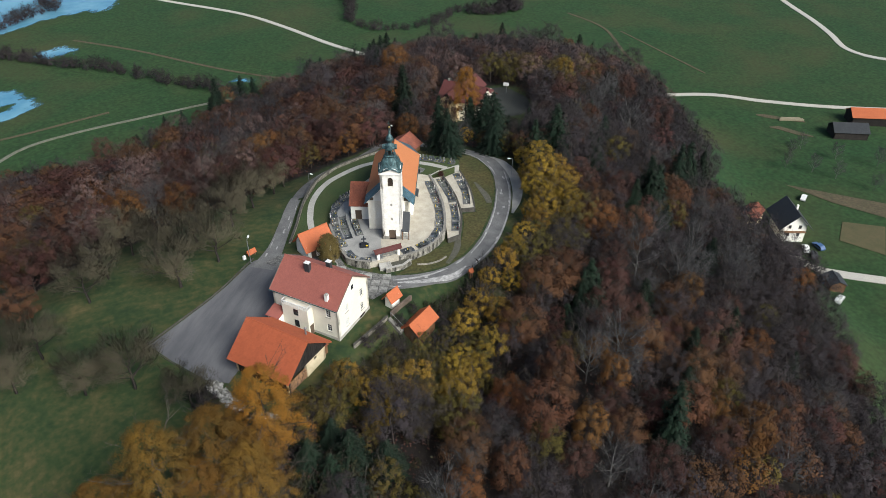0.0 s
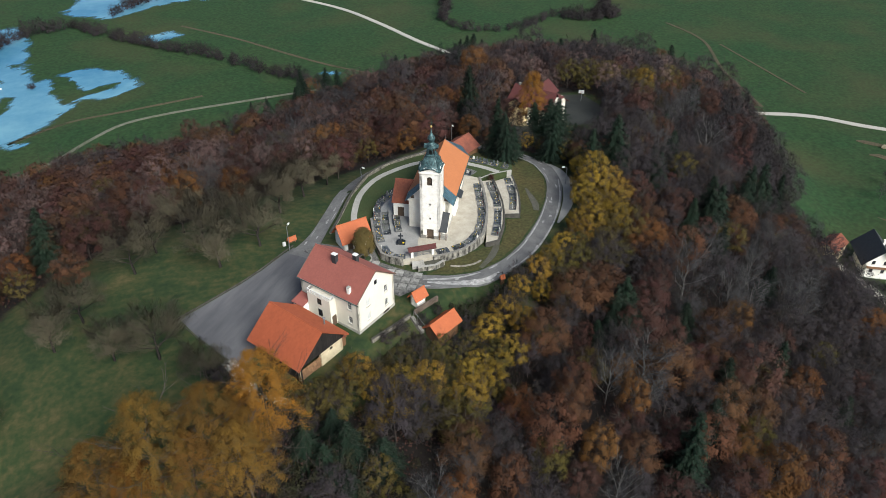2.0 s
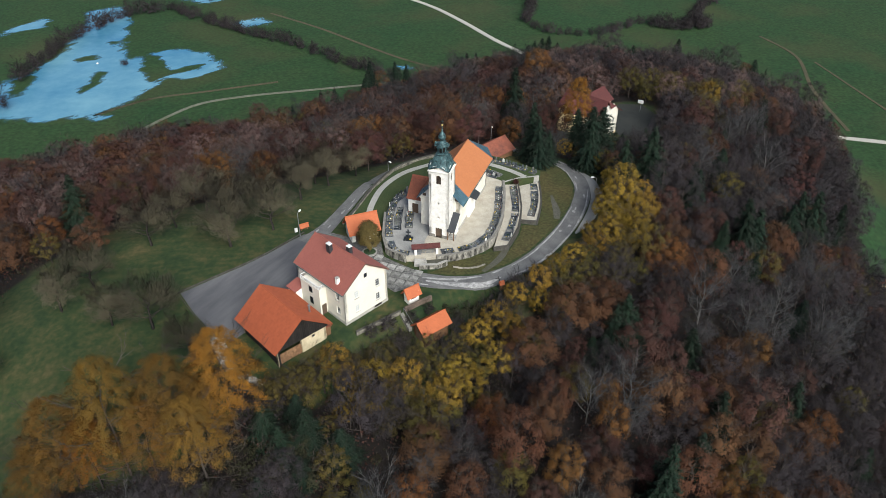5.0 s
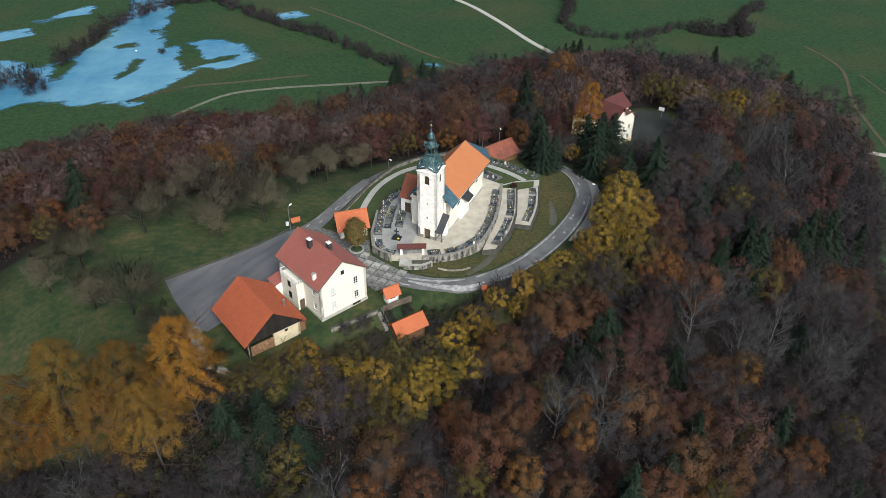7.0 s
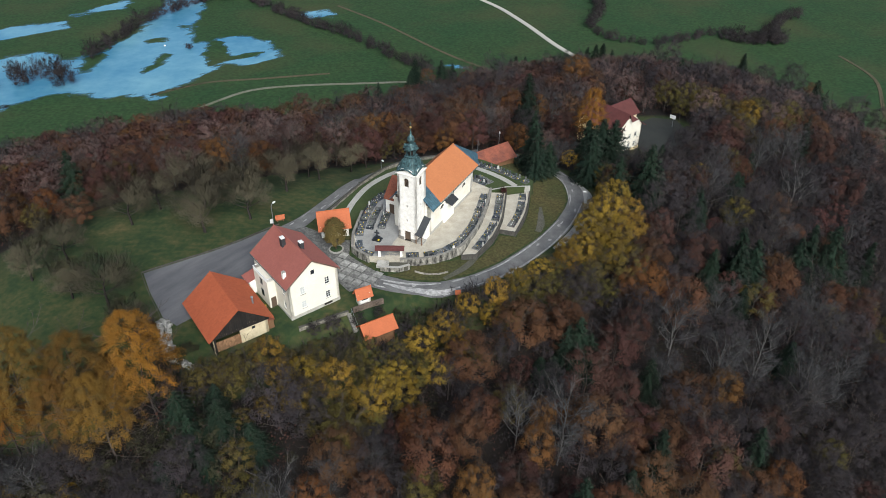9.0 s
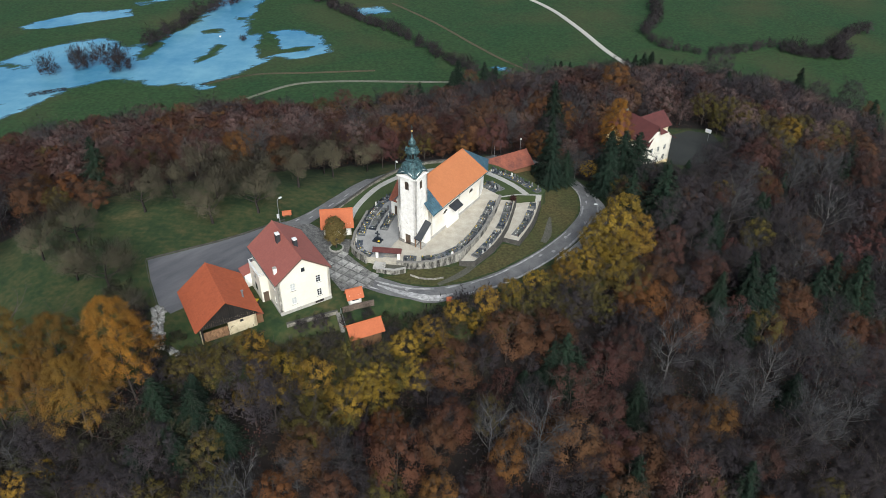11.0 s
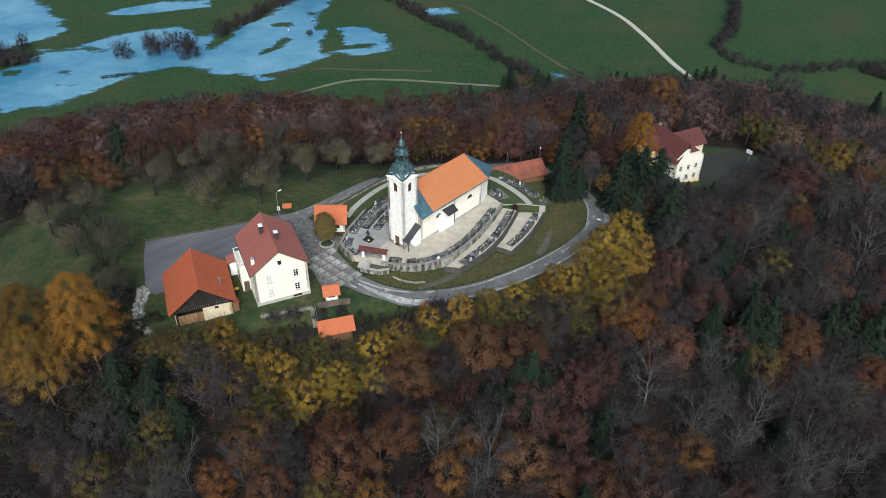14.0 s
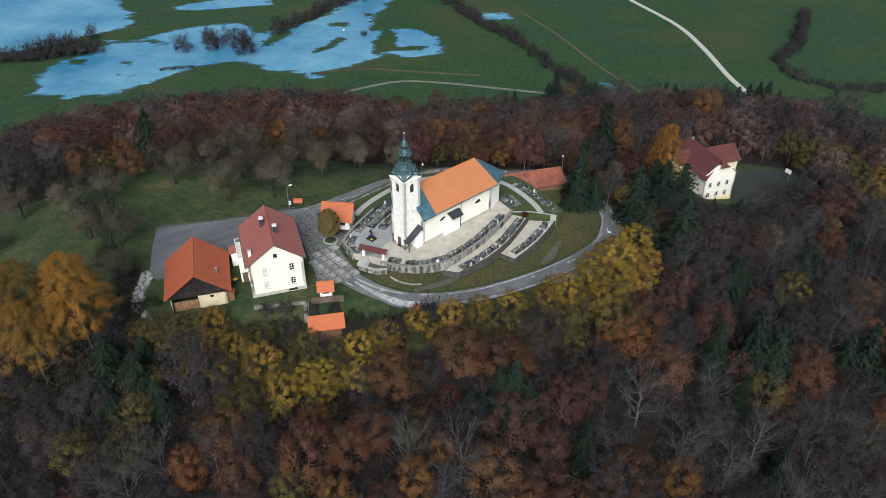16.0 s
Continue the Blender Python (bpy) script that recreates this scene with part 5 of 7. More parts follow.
def sprays(pts, normals, rng, size, slim=0.1, loose=0.6):
    """Fine twigs that reach outwards and up, with their flat side to the outside of the crown."""
    c, nn = np.array(pts), unit(np.array(normals))
    u = unit(nn * 0.5 + [0, 0, 0.5] + rng.normal(size=c.shape) * loose)
    w = unit(np.cross(nn + rng.normal(size=c.shape) * 0.2, u))
    return quads(c, u, w, (size * rng.uniform(0.5, 1.5, len(c)))[:, None], slim)


def lobed(rnd, spec):
    """Places and directions of leaves on the rounded lobes that make up a crown."""
    H, R, base = spec["H"], spec["R"], spec.get("base", 0.25)
    mid, half = H * (1 + base) / 2, H * (1 - base) / 2
    pts, nor = [], []
    n = spec["lobes"]
    for i in range(n):
        z = -0.75 + 1.75 * (i + rnd.random()) / n
        a = 2.4 * i + rnd.uniform(-0.5, 0.5)
        ring = math.sqrt(max(0.0, 1 - z * z)) if z > -0.2 else 0.98 - 0.35 * (-0.2 - z)
        if "cone" in spec:
            ring = max(0.08, (1 - (z + 0.75) / 1.75) ** spec["cone"])
        k = rnd.uniform(0.45, 1.02) if "hang" in spec else rnd.uniform(0.6, 0.9)
        c = Vector((R * k * ring * math.cos(a), R * k * ring * math.sin(a), mid + half * 0.84 * z))
        lr = R * rnd.uniform(*spec.get("lobe", (0.24, 0.40))) * (0.6 + 0.4 * ring)
        out = Vector((c.x, c.y, (c.z - mid) * R / half * 0.8 + 0.35 * R))
        out.normalize()
        for _ in range(int(spec["per"] * (0.5 + ring * 0.5))):
            d = Vector((rnd.gauss(0, 1), rnd.gauss(0, 1), rnd.gauss(0.25, 1))) + out * 0.9
            d.normalize()
            p = c + Vector((d.x, d.y, d.z * spec.get("flat", 0.8))) * lr * (1.15 - 0.75 * rnd.random() ** 1.5)
            p += Vector((rnd.gauss(0, 0.16), rnd.gauss(0, 0.16), rnd.gauss(0, 0.14)))
            if "hang" in spec:
                p += (Vector((out.x, out.y, 0)) * 1.0 - Vector((0, 0, 0.5))) * rnd.gauss(0, 0.4)
            pts.append(tuple(p))
            nor.append(tuple(d + out * 0.7))
    return pts, nor


def sticks(segs):
    """Three-sided tapering sticks for rows of (x0, y0, z0, x1, y1, z1, r0, r1)."""
    a = np.array(segs, float)
    p, q, r0, r1 = a[:, :3], a[:, 3:6], a[:, 6:7], a[:, 7:8]
    d = q - p
    d /= np.linalg.norm(d, axis=1)[:, None] + 1e-9
    ref = np.where(np.abs(d[:, 2:3]) > 0.8, [[1.0, 0, 0]], [[0, 0, 1.0]])
    u = np.cross(d, ref)
    u /= np.linalg.norm(u, axis=1)[:, None] + 1e-9
    w = np.cross(d, u)
    rings = []
    for c, r in ((p, r0), (q, r1)):
        for k in range(3):
            t = 2 * math.pi * k / 3
            rings.append(c + r * (math.cos(t) * u + math.sin(t) * w))
    v = np.stack(rings, 1).reshape(-1, 3)
    base = 6 * np.arange(len(a))[:, None]
    f = np.concatenate([base + np.array([[k, (k + 1) % 3, 3 + (k + 1) % 3, 3 + k]]) for k in range(3)])
    return v, f


def raw_mesh(name, v, f, mat, normals=None):
    me = bpy.data.meshes.new(name)
    me.vertices.add(len(v))
    me.vertices.foreach_set("co", np.asarray(v, np.float32).ravel())
    k = f.shape[1]
    me.loops.add(f.size)
    me.loops.foreach_set("vertex_index", f.astype(np.int32).ravel())
    me.polygons.add(len(f))
    me.polygons.foreach_set("loop_start", np.arange(0, f.size, k, dtype=np.int32))
    me.polygons.foreach_set("loop_total", np.full(len(f), k, np.int32))
    me.materials.append(mat)
    if normals is not None:
        me.polygons.foreach_set("use_smooth", [True] * len(f))
        bend = me.attributes.new("custom_normal", "FLOAT_VECTOR", "POINT")
        bend.data.foreach_set("vector", np.asarray(normals, np.float32).ravel())
    me.update(calc_edges=True)
    return me


def skeleton_segs(rnd, H, spread, first=0.3, limbs=9, twigs=5, fine=4, r=0.2, up=0.5):
    """A trunk with limbs, branches and twigs; returns thick segments, thin ones, and the tips."""
    thick, thin, tips = [], [], []
    p, top = Vector((0, 0, -0.6)), []
    n = 6
    for k in range(n):
        q = Vector((rnd.uniform(-0.25, 0.25) * k / 2, rnd.uniform(-0.25, 0.25) * k / 2, H * 0.8 * (k + 1) / n))
        thick.append((*p, *q, r * (1 - 0.8 * k / n), r * (1 - 0.8 * (k + 1) / n)))
        top.append((p.copy(), q.copy()))
        p = q
    for i in range(limbs):
        f = first + (0.97 - first) * (i + rnd.random() * 0.6) / limbs
        seg = top[min(n - 1, int(f * n))]
        a = i * 2.4 + rnd.uniform(-0.5, 0.5)
        L = spread * (1.15 - 0.55 * abs(f - 0.45)) * rnd.uniform(0.8, 1.1)
        s = seg[0].lerp(seg[1], f * n - int(f * n))
        d = Vector((math.cos(a), math.sin(a), up + 0.5 * f)).normalized()
        m = s + d * L * 0.5
        e = m + (d + Vector((rnd.uniform(-0.3, 0.3), rnd.uniform(-0.3, 0.3), 0.25))).normalized() * L * 0.55
        rr = r * 0.5 * (1.1 - f)
        thick += [(*s, *m, rr, rr * 0.6), (*m, *e, rr * 0.6, 0.02)]
        for j in range(twigs):
            t = 0.35 + 0.65 * (j + rnd.random() * 0.5) / twigs
            b = s.lerp(m, t * 2) if t < 0.5 else m.lerp(e, t * 2 - 1)
            dd = (d + Vector((rnd.gauss(0, 0.7), rnd.gauss(0, 0.7), rnd.uniform(0, 0.7)))).normalized()
            c = b + dd * L * rnd.uniform(0.3, 0.5)
            thin.append((*b, *c, 0.035, 0.012))
            tips.append(c)
            for _ in range(fine):
                g = b.lerp(c, rnd.uniform(0.4, 1.0))
                h = g + (dd + Vector((rnd.gauss(0, 0.7), rnd.gauss(0, 0.7), rnd.uniform(-0.1, 0.6)))).normalized() * rnd.uniform(0.5, 1.3)
                thin.append((*g, *h, 0.016, 0.006))
                tips.append(h)
    return thick, thin, tips


def rounded(pts, normals, lift=0.25):
    """Soft directions for a crown's leaves, four to a leaf, so that it shades as one rounded mass."""
    n = unit(unit(np.array(normals)) + [0, 0, lift])
    return np.repeat(n, 4, axis=0)


def tree_meshes(kind, seed):
    rnd, rng = random.Random(seed), np.random.default_rng(seed)
    spec = SPECIES[kind]
    if spec["form"] == "conifer":
        H, R = spec["H"], spec["R"]
        thick = [(0, 0, -0.5, 0, 0, H * 0.5, 0.22, 0.13), (0, 0, H * 0.5, 0, 0, H, 0.13, 0.02)]
        pts, nor, thin = [], [], []
        whorls = spec["whorls"]
        for k in range(whorls):
            f = (k + 0.5) / whorls
            z = H * (0.1 + 0.9 * f)
            rad = R * (1 - f) ** spec.get("blunt", 0.85) + 0.15
            nb = max(5, int(9 * (1 - f) + 4))
            for i in range(nb):
                a = 2 * math.pi * (i + rnd.random()) / nb
                L = rad * rnd.uniform(*spec.get("ragged", (0.62, 1.2)))
                droop = spec["droop"]
                e = (L * math.cos(a), L * math.sin(a), z - droop * L)
                thin.append((0, 0, z, *e, 0.04, 0.012))
                m = max(6, int(spec["dense"] * L * rnd.uniform(0.6, 1.2)))
                for j in range(m):
                    t = (j + 0.5) / m
                    w = 0.10 + 0.16 * L * (1 - t) * 0.5
                    off = rnd.gauss(0, 0.1)
                    pts.append((e[0] * t + rnd.gauss(0, w), e[1] * t + rnd.gauss(0, w), z - droop * L * t ** 1.3 + off - 0.1 - 0.12 * abs(rnd.gauss(0, 1))))
                    nor.append((math.cos(a) * (0.4 + 0.6 * t) + rnd.gauss(0, 0.35), math.sin(a) * (0.4 + 0.6 * t) + rnd.gauss(0, 0.35), 0.55 + 3.0 * off))
        v, f = facing(pts, nor, rng, spec["leaf"], 0.4, 0.5)
        n = rounded(pts, nor, 0.1)
    else:
        thick, thin, tips = skeleton_segs(rnd, spec["H"], spec["R"], spec.get("first", 0.3), spec.get("limbs", 10), spec.get("twigs", 5), spec.get("fine", 4), spec.get("r", 0.18), spec.get("up", 0.5))
        if spec["form"] == "bare":
            mid = Vector((0, 0, spec["H"] * 0.35))
            pts = [tuple(c + Vector((rnd.gauss(0, 0.42), rnd.gauss(0, 0.42), rnd.gauss(0.1, 0.38)))) for c in tips for _ in range(spec["fuzz"])]
            nor = [tuple((Vector(p) - mid).normalized()) for p in pts]
            v, f = sprays(pts, nor, rng, spec["spray"], spec.get("slim", 0.1))
            if "lobes" in spec:
                p2, n2 = lobed(rnd, spec)
                v2, f2 = facing(p2, n2, rng, spec["spray"] * 0.5, 0.3, 0.5)
                pts, nor, v, f = pts + p2, nor + n2, np.concatenate([v, v2]), np.concatenate([f, f2 + len(v)])
        else:
            pts, nor = lobed(rnd, spec)
            v, f = facing(pts, nor, rng, spec["leaf"], 0.62, spec.get("loose", 0.5))
        n = rounded(pts, nor)
    tv, tf = sticks(thick + thin)
    return raw_mesh("trunk", tv, tf, spec["bark"]), raw_mesh("crown", v, f, spec["mat"], n), (v, f, n), (tv, tf)


SPECIES = {
    "bare_tree": dict(form="bare", H=11.5, R=4.2, first=0.14, limbs=12, twigs=4, fine=3, fuzz=2, lobes=40, per=130, base=0.14, spray=0.3, slim=0.1, lobe=(0.18, 0.32), mat=TWIG, bark=BARK, r=0.17, up=0.75, label="bare purple-brown woodland tree without leaves", cat="tree"),
    # same form as bare_tree, with the slope's brightness in twig and bark colour
    "mauve_tree": dict(form="bare", H=11.5, R=4.2, first=0.14, limbs=12, twigs=4, fine=3, fuzz=2, lobes=40, per=130, base=0.14, spray=0.3, slim=0.1, lobe=(0.18, 0.32), mat=TWIG_MAUVE_LIT, bark=BARK_PALE, r=0.17, up=0.75, label="bare mauve woodland tree with fine twigs", cat="tree"),
    "grey_tree": dict(form="bare", H=12, R=4.8, first=0.16, limbs=13, twigs=5, fine=4, fuzz=9, spray=0.32, slim=0.06, lobes=26, per=34, base=0.2, mat=TWIG_GREY, bark=BARK_PALE, r=0.24, up=0.7, label="bare grey woodland tree with pale branches", cat="tree"),
    "rust_oak": dict(form="leafy", H=10.5, R=4.3, first=0.14, limbs=14, twigs=5, fine=4, lobes=40, per=185, base=0.12, leaf=0.125, lobe=(0.2, 0.34), mat=LEAF_RUST, bark=BARK, up=0.6, label="oak with rusty brown autumn leaves", cat="tree"),
    "orange_beech": dict(form="leafy", H=10, R=3.8, first=0.14, limbs=14, twigs=5, fine=4, lobes=38, per=185, base=0.1, leaf=0.12, lobe=(0.2, 0.34), mat=LEAF_ORANGE, bark=BARK, up=0.7, label="beech with orange autumn leaves", cat="tree"),
    "maroon_tree": dict(form="leafy", H=10.5, R=4.1, first=0.14, limbs=14, twigs=5, fine=4, lobes=38, per=170, base=0.1, leaf=0.12, lobe=(0.2, 0.34), mat=LEAF_MAROON, bark=BARK, up=0.7, label="half-bare woodland tree with maroon leaves", cat="tree"),
    "yellow_maple": dict(form="leafy", H=9, R=3.7, first=0.14, limbs=14, twigs=5, fine=4, lobes=62, per=100, base=0.2, leaf=0.115, lobe=(0.11, 0.23), mat=LEAF_YELLOW, bark=BARK, up=0.6, label="maple with bright yellow autumn leaves", cat="tree"),
    "olive_tree": dict(form="leafy", H=9, R=3.8, first=0.14, limbs=14, twigs=5, fine=4, lobes=56, per=80, base=0.2, leaf=0.105, lobe=(0.11, 0.23), mat=LEAF_OLIVE, bark=BARK, up=0.6, label="hornbeam with thinning olive yellow leaves", cat="tree"),
    "orchard_tree": dict(form="bare", H=7.4, R=4.1, first=0.34, limbs=12, twigs=5, fine=4, fuzz=28, spray=0.28, slim=0.07, mat=TWIG_ORCHARD, bark=BARK_DARK, r=0.3, up=0.4, label="bare old orchard tree on the grass", cat="tree"),
    "spruce": dict(form="conifer", H=13, R=3.6, whorls=26, droop=0.28, dense=46, leaf=0.15, blunt=0.64, mat=LEAF_GREEN, bark=BARK, label="tall dark green spruce", cat="tree"),
    "larch": dict(form="leafy", H=20, R=6.0, first=0.1, limbs=18, twigs=5, fine=4, lobes=200, per=170, base=0.26, leaf=0.078, lobe=(0.06, 0.15), flat=0.6, cone=0.42, hang=1, loose=0.35, mat=LEAF_LARCH, bark=BARK, r=0.26, up=0.15, label="larch with golden orange autumn needles", cat="tree"),
    "golden_larch": dict(form="leafy", H=20, R=6.0, first=0.1, limbs=18, twigs=5, fine=4, lobes=200, per=170, base=0.26, leaf=0.078, lobe=(0.06, 0.15), flat=0.6, cone=0.42, hang=1, loose=0.35, mat=LEAF_GOLD, bark=BARK, r=0.26, up=0.15, label="larch with bright orange autumn needles", cat="tree"),
    "shrub": dict(form="leafy", H=2.6, R=2.0, first=0.1, limbs=8, twigs=3, fine=2, lobes=14, per=90, base=0.05, leaf=0.11, mat=LEAF_SHRUB, bark=BARK, r=0.06, up=0.6, label="olive brown thicket shrub", cat="shrub"),
    "hedge_bush": dict(form="bare", H=3.2, R=2.6, first=0.08, limbs=10, twigs=4, fine=2, fuzz=3, lobes=14, per=60, base=0.05, spray=0.42, slim=0.12, mat=TWIG, bark=BARK, r=0.08, up=0.8, label="bare brown hedgerow bush", cat="bush"),
}
POOL = {k: [tree_meshes(k, 100 * i + n) for i in range(4 if SPECIES[k]["form"] != "conifer" else 2)] for n, k in enumerate(SPECIES)}
rng = random.Random(11)


def plant(kind, x, y, size=1.0, tall=1.0, label="", z=None):
    sp = SPECIES[kind]
    ob = thing(kind, pose(x, y, (height(x, y) if z is None else z) - 0.05, rng.uniform(-3, 3), rng.uniform(-3, 3), rng.uniform(0, 360)), label or sp["label"], sp["cat"], "trees on the hill")
    ob.scale = (size * rng.uniform(0.93, 1.07), size * rng.uniform(0.93, 1.07), size * tall)
    t, c = rng.choice(POOL[kind])[:2]
    part("trunk", t, None, ob)
    part("crown", c, None, ob)
    return ob


def grove(kind, spots):
    """Trees of one kind that stand out from the wood, each where it stands."""
    for x, y, size, *tall in spots:
        plant(kind, x, y, size, (tall[0] if tall else 1.0) * rng.uniform(0.92, 1.08))


# marked trees, each where it stands
grove("golden_larch", [(-34.2, -43.8, 1.0, 1.05), (-52, -49.5, 0.75, 0.9), (47.6, 54.0, 0.8, 1.25)])
grove("larch", [(-41.2, -46.6, 0.95, 1.1), (-48.4, -48.2, 1.0, 1.12), (-55, -48.8, 0.9, 1.0), (-38, -50.5, 0.9, 1.05), (-37.6, -46.4, 0.75, 0.95), (-44.8, -49.0, 0.8, 1.0), (-58.4, -50.6, 0.8, 0.85)])
grove("spruce", [(32.2, 61.0, 1.5, 1.06), (30.9, 31.1, 1.0, 0.95), (30.0, 35.6, 1.0, 1.12), (34.2, 34.4, 0.8, 0.9), (29, -27, 0.9, 0.9), (24.5, -29, 0.6, 0.6), (48.7, 44.6, 1.4, 0.72), (52.6, 47.2, 1.5, 0.66), (50.8, 42.6, 1.1, 0.7), (46.6, 48.6, 1.2, 0.75), (45.4, 46.8, 0.8, 0.7), (30.8, -26.5, 1.15, 0.85), (33.6, -25.4, 0.9, 0.8), (26.8, -29, 0.75, 0.6), (44.1, -28.5, 0.9, 0.9), (69, 0, 1.2, 1.1), (73, 2.5, 1.0, 1.0), (86, 9, 1.1, 1.1), (90, 12, 1.2, 1.2)])
grove("spruce", [(95, 14, 1.0, 1.1), (98.7, 17.8, 1.2, 1.2), (103, 20, 1.0, 1.1), (115, 28, 1.1, 1.1), (-19.8, -47.6, 0.9, 0.6), (-24.5, -46, 1.0, 0.6), (75, -16, 0.9, 0.9), (64, 16, 0.9, 0.9), (62, -2, 0.9, 0.9), (67, -8, 0.85, 0.9), (55, 37, 0.7, 0.7), (41, -45, 1.0, 1.0), (36, -50, 0.8, 0.9), (-30.5, -45, 0.8, 0.8), (-26, -42, 0.7, 0.7), (-15, 170, 0.8, 1.0), (-2, 178, 0.8, 1.0), (-30, 160, 0.5, 0.6), (-40, 152, 0.5, 0.6), (-48, 147, 0.55, 0.6)])
grove("spruce", [(-56, 139, 0.5, 0.55), (-66, 131, 0.5, 0.5), (-74, 124, 0.5, 0.55), (140, 176, 0.7, 0.8), (8, 180, 0.7, 0.8), (-9, 48, 0.55, 0.6)])
grove("grey_tree", [(50.9, -18, 1.05, 1.0), (27, -41, 1.0, 1.0), (37, 38.5, 0.8, 0.75), (-48, -55, 0.8, 0.9), (-65, -55, 0.9, 0.9)])
grove("orange_beech", [(30, 78, 1.25, 1.2), (-14, 52, 1.1, 1.0), (6, 70, 1.1, 1.0), (20, 84, 1.2, 1.0), (-52, 40, 1.0, 0.9), (36, 74, 1.2, 1.1), (24, 72, 1.1, 1.0)])
grove("yellow_maple", [(-22, 48, 0.9, 1.0), (-64, 34, 0.8, 0.9), (-46, -61, 0.7, 0.7), (-36, -57.5, 0.6, 0.6)])
grove("rust_oak", [(12, 66, 1.2, 1.1), (-56, -60, 0.8, 0.8)])
grove("olive_tree", [(0, 46, 0.8, 0.9), (-51, -59, 0.8, 0.8)])
grove("bare_tree", [(-42, -54, 0.9, 0.9), (-54, -56, 0.9, 0.9), (-60, -57, 0.9, 0.9), (-50, -60, 0.85, 0.8), (-34, -57, 0.9, 0.8)])
grove("bare_tree", [(-62, -59, 0.9, 0.8), (-40, -59, 0.9, 0.8), (-30, -53, 0.8, 0.8)])

# orchard on the grass slope
for x, y, s in [(-53.8, 5.8, 1.1), (-25.1, 20.1, 1.1), (-30.6, 8, 1.05), (-38.5, 3, 1.2), (-41, 13, 1.15), (-33, 17, 1.1), (-19, 27.5, 0.95), (-45, 20, 1.15), (-62, -6, 1.0), (-49.6, -19.5, 1.1), (-56.5, -17.5, 0.85), (-66, -12, 0.9),
                (-42.5, -27, 0.8), (-12.5, 35, 0.85), (-80, -12, 1.0), (-76, -26, 0.9), (-22, 31, 0.9), (-50, 12, 0.9)]:
    plant("orchard_tree", x, y, s, rng.uniform(0.9, 1.1))

# the foot of the southern slope
grove("rust_oak", [(5.7, -48.8, 1.04, 1.3), (11.4, -45.7, 0.76, 1.3), (74.7, -5.3, 0.63), (62.5, 7.8, 0.51), (93.4, 37.7, 0.95), (86.3, 47.7, 0.97), (-3.0, -54.0, 0.78, 1.3)])
grove("grey_tree", [(19.2, -42.9, 0.76, 1.3), (-8.8, -50.9, 0.62, 1.3), (-2.9, -48.5, 0.53, 1.3), (-14.5, -55.1, 0.8, 1.3), (70.9, -13.9, 0.75, 1.3), (84.2, -6.0, 1.03), (61.8, -9.6, 0.85)])
grove("orange_beech", [(23.5, -39.7, 0.61, 1.3), (22.0, -46.9, 0.74, 1.3), (-6.4, -48.7, 0.57, 1.3), (-10.7, -54.5, 0.79, 1.3)])
grove("olive_tree", [(-21.3, -50.7, 0.7, 1.3), (46.1, 20.4, 0.75), (86.8, 22.5, 0.67)])
grove("spruce", [(78.3, 31.4, 0.95), (53.2, 18.7, 1.34)])
grove("yellow_maple", [(72.2, 39.5, 0.8)])
grove("maroon_tree", [(53.4, 5.3, 0.77), (39.0, -31.5, 0.76, 1.3)])
grove("bare_tree", [(42.6, -17.8, 0.67), (55.9, -1.6, 0.86)])
# dark growth under and below the larches
grove("shrub", [(-30, -49, 1.6), (-33, -52, 1.5), (-37, -53, 1.5), (-27, -47, 1.4), (-42, -56, 1.6), (-46, -54.5, 1.5), (-50, -56, 1.6), (-55, -54, 1.5), (-24, -50, 1.5), (-39.5, -51.5, 1.3), (-59, -52.5, 1.4), (-34.5, -48, 1.3)])
grove("bare_tree", [(-44, -53, 0.75), (-57, -55, 0.85), (-28, -52, 0.75), (-35, -55, 0.7), (-66, -55, 0.85), (-72, -57, 0.9), (-61, -55, 0.7)])
grove("spruce", [(-28, -48.5, 0.8, 0.7), (-25.5, -51, 0.75, 0.7), (-31, -53.5, 0.7, 0.7)])
grove("yellow_maple", [(-52, -57, 0.65), (-46.5, -58, 0.6), (-43, -55.5, 0.45)])
# the south-eastern slope
grove("orange_beech", [(12.0, -52.7, 0.8, 1.3), (29.2, -36.5, 0.66), (59.0, -26.2, 0.93), (65.7, -40.9, 0.94, 1.3), (42.3, -60.2, 1.04, 1.3), (102.7, -23.2, 0.96)])
grove("olive_tree", [(4.7, -52.2, 0.89, 1.3), (42.8, -53.4, 0.93, 1.3)])
grove("rust_oak", [(39.1, -48.3, 0.86, 1.3), (50.9, -29.1, 1.05)])
grove("maroon_tree", [(38.8, -23.5, 0.92), (49.9, -42.3, 1.17, 1.3), (66.7, -30.6, 0.89)])
grove("spruce", [(26.7, -56.7, 1.02, 1.3)])
grove("bare_tree", [(95.2, -20.0, 1.34), (71.5, -27.7, 1.33), (33.4, -46.9, 0.8, 1.3)])
grove("grey_tree", [(25.6, -45.3, 0.58, 1.3), (66.7, -20.5, 0.9)])
# the north-western slope
grove("maroon_tree", [(-114.1, 92.2, 1.06), (-97.1, 43.9, 0.76), (-62.7, 17.1, 0.91), (-71.8, 100.2, 1.02), (-46.8, 90.3, 1.16), (-34.6, 43.1, 0.75), (-45.7, 161.8, 0.97), (-9.3, 38.0, 1.1), (16.8, 46.5, 1.15)])
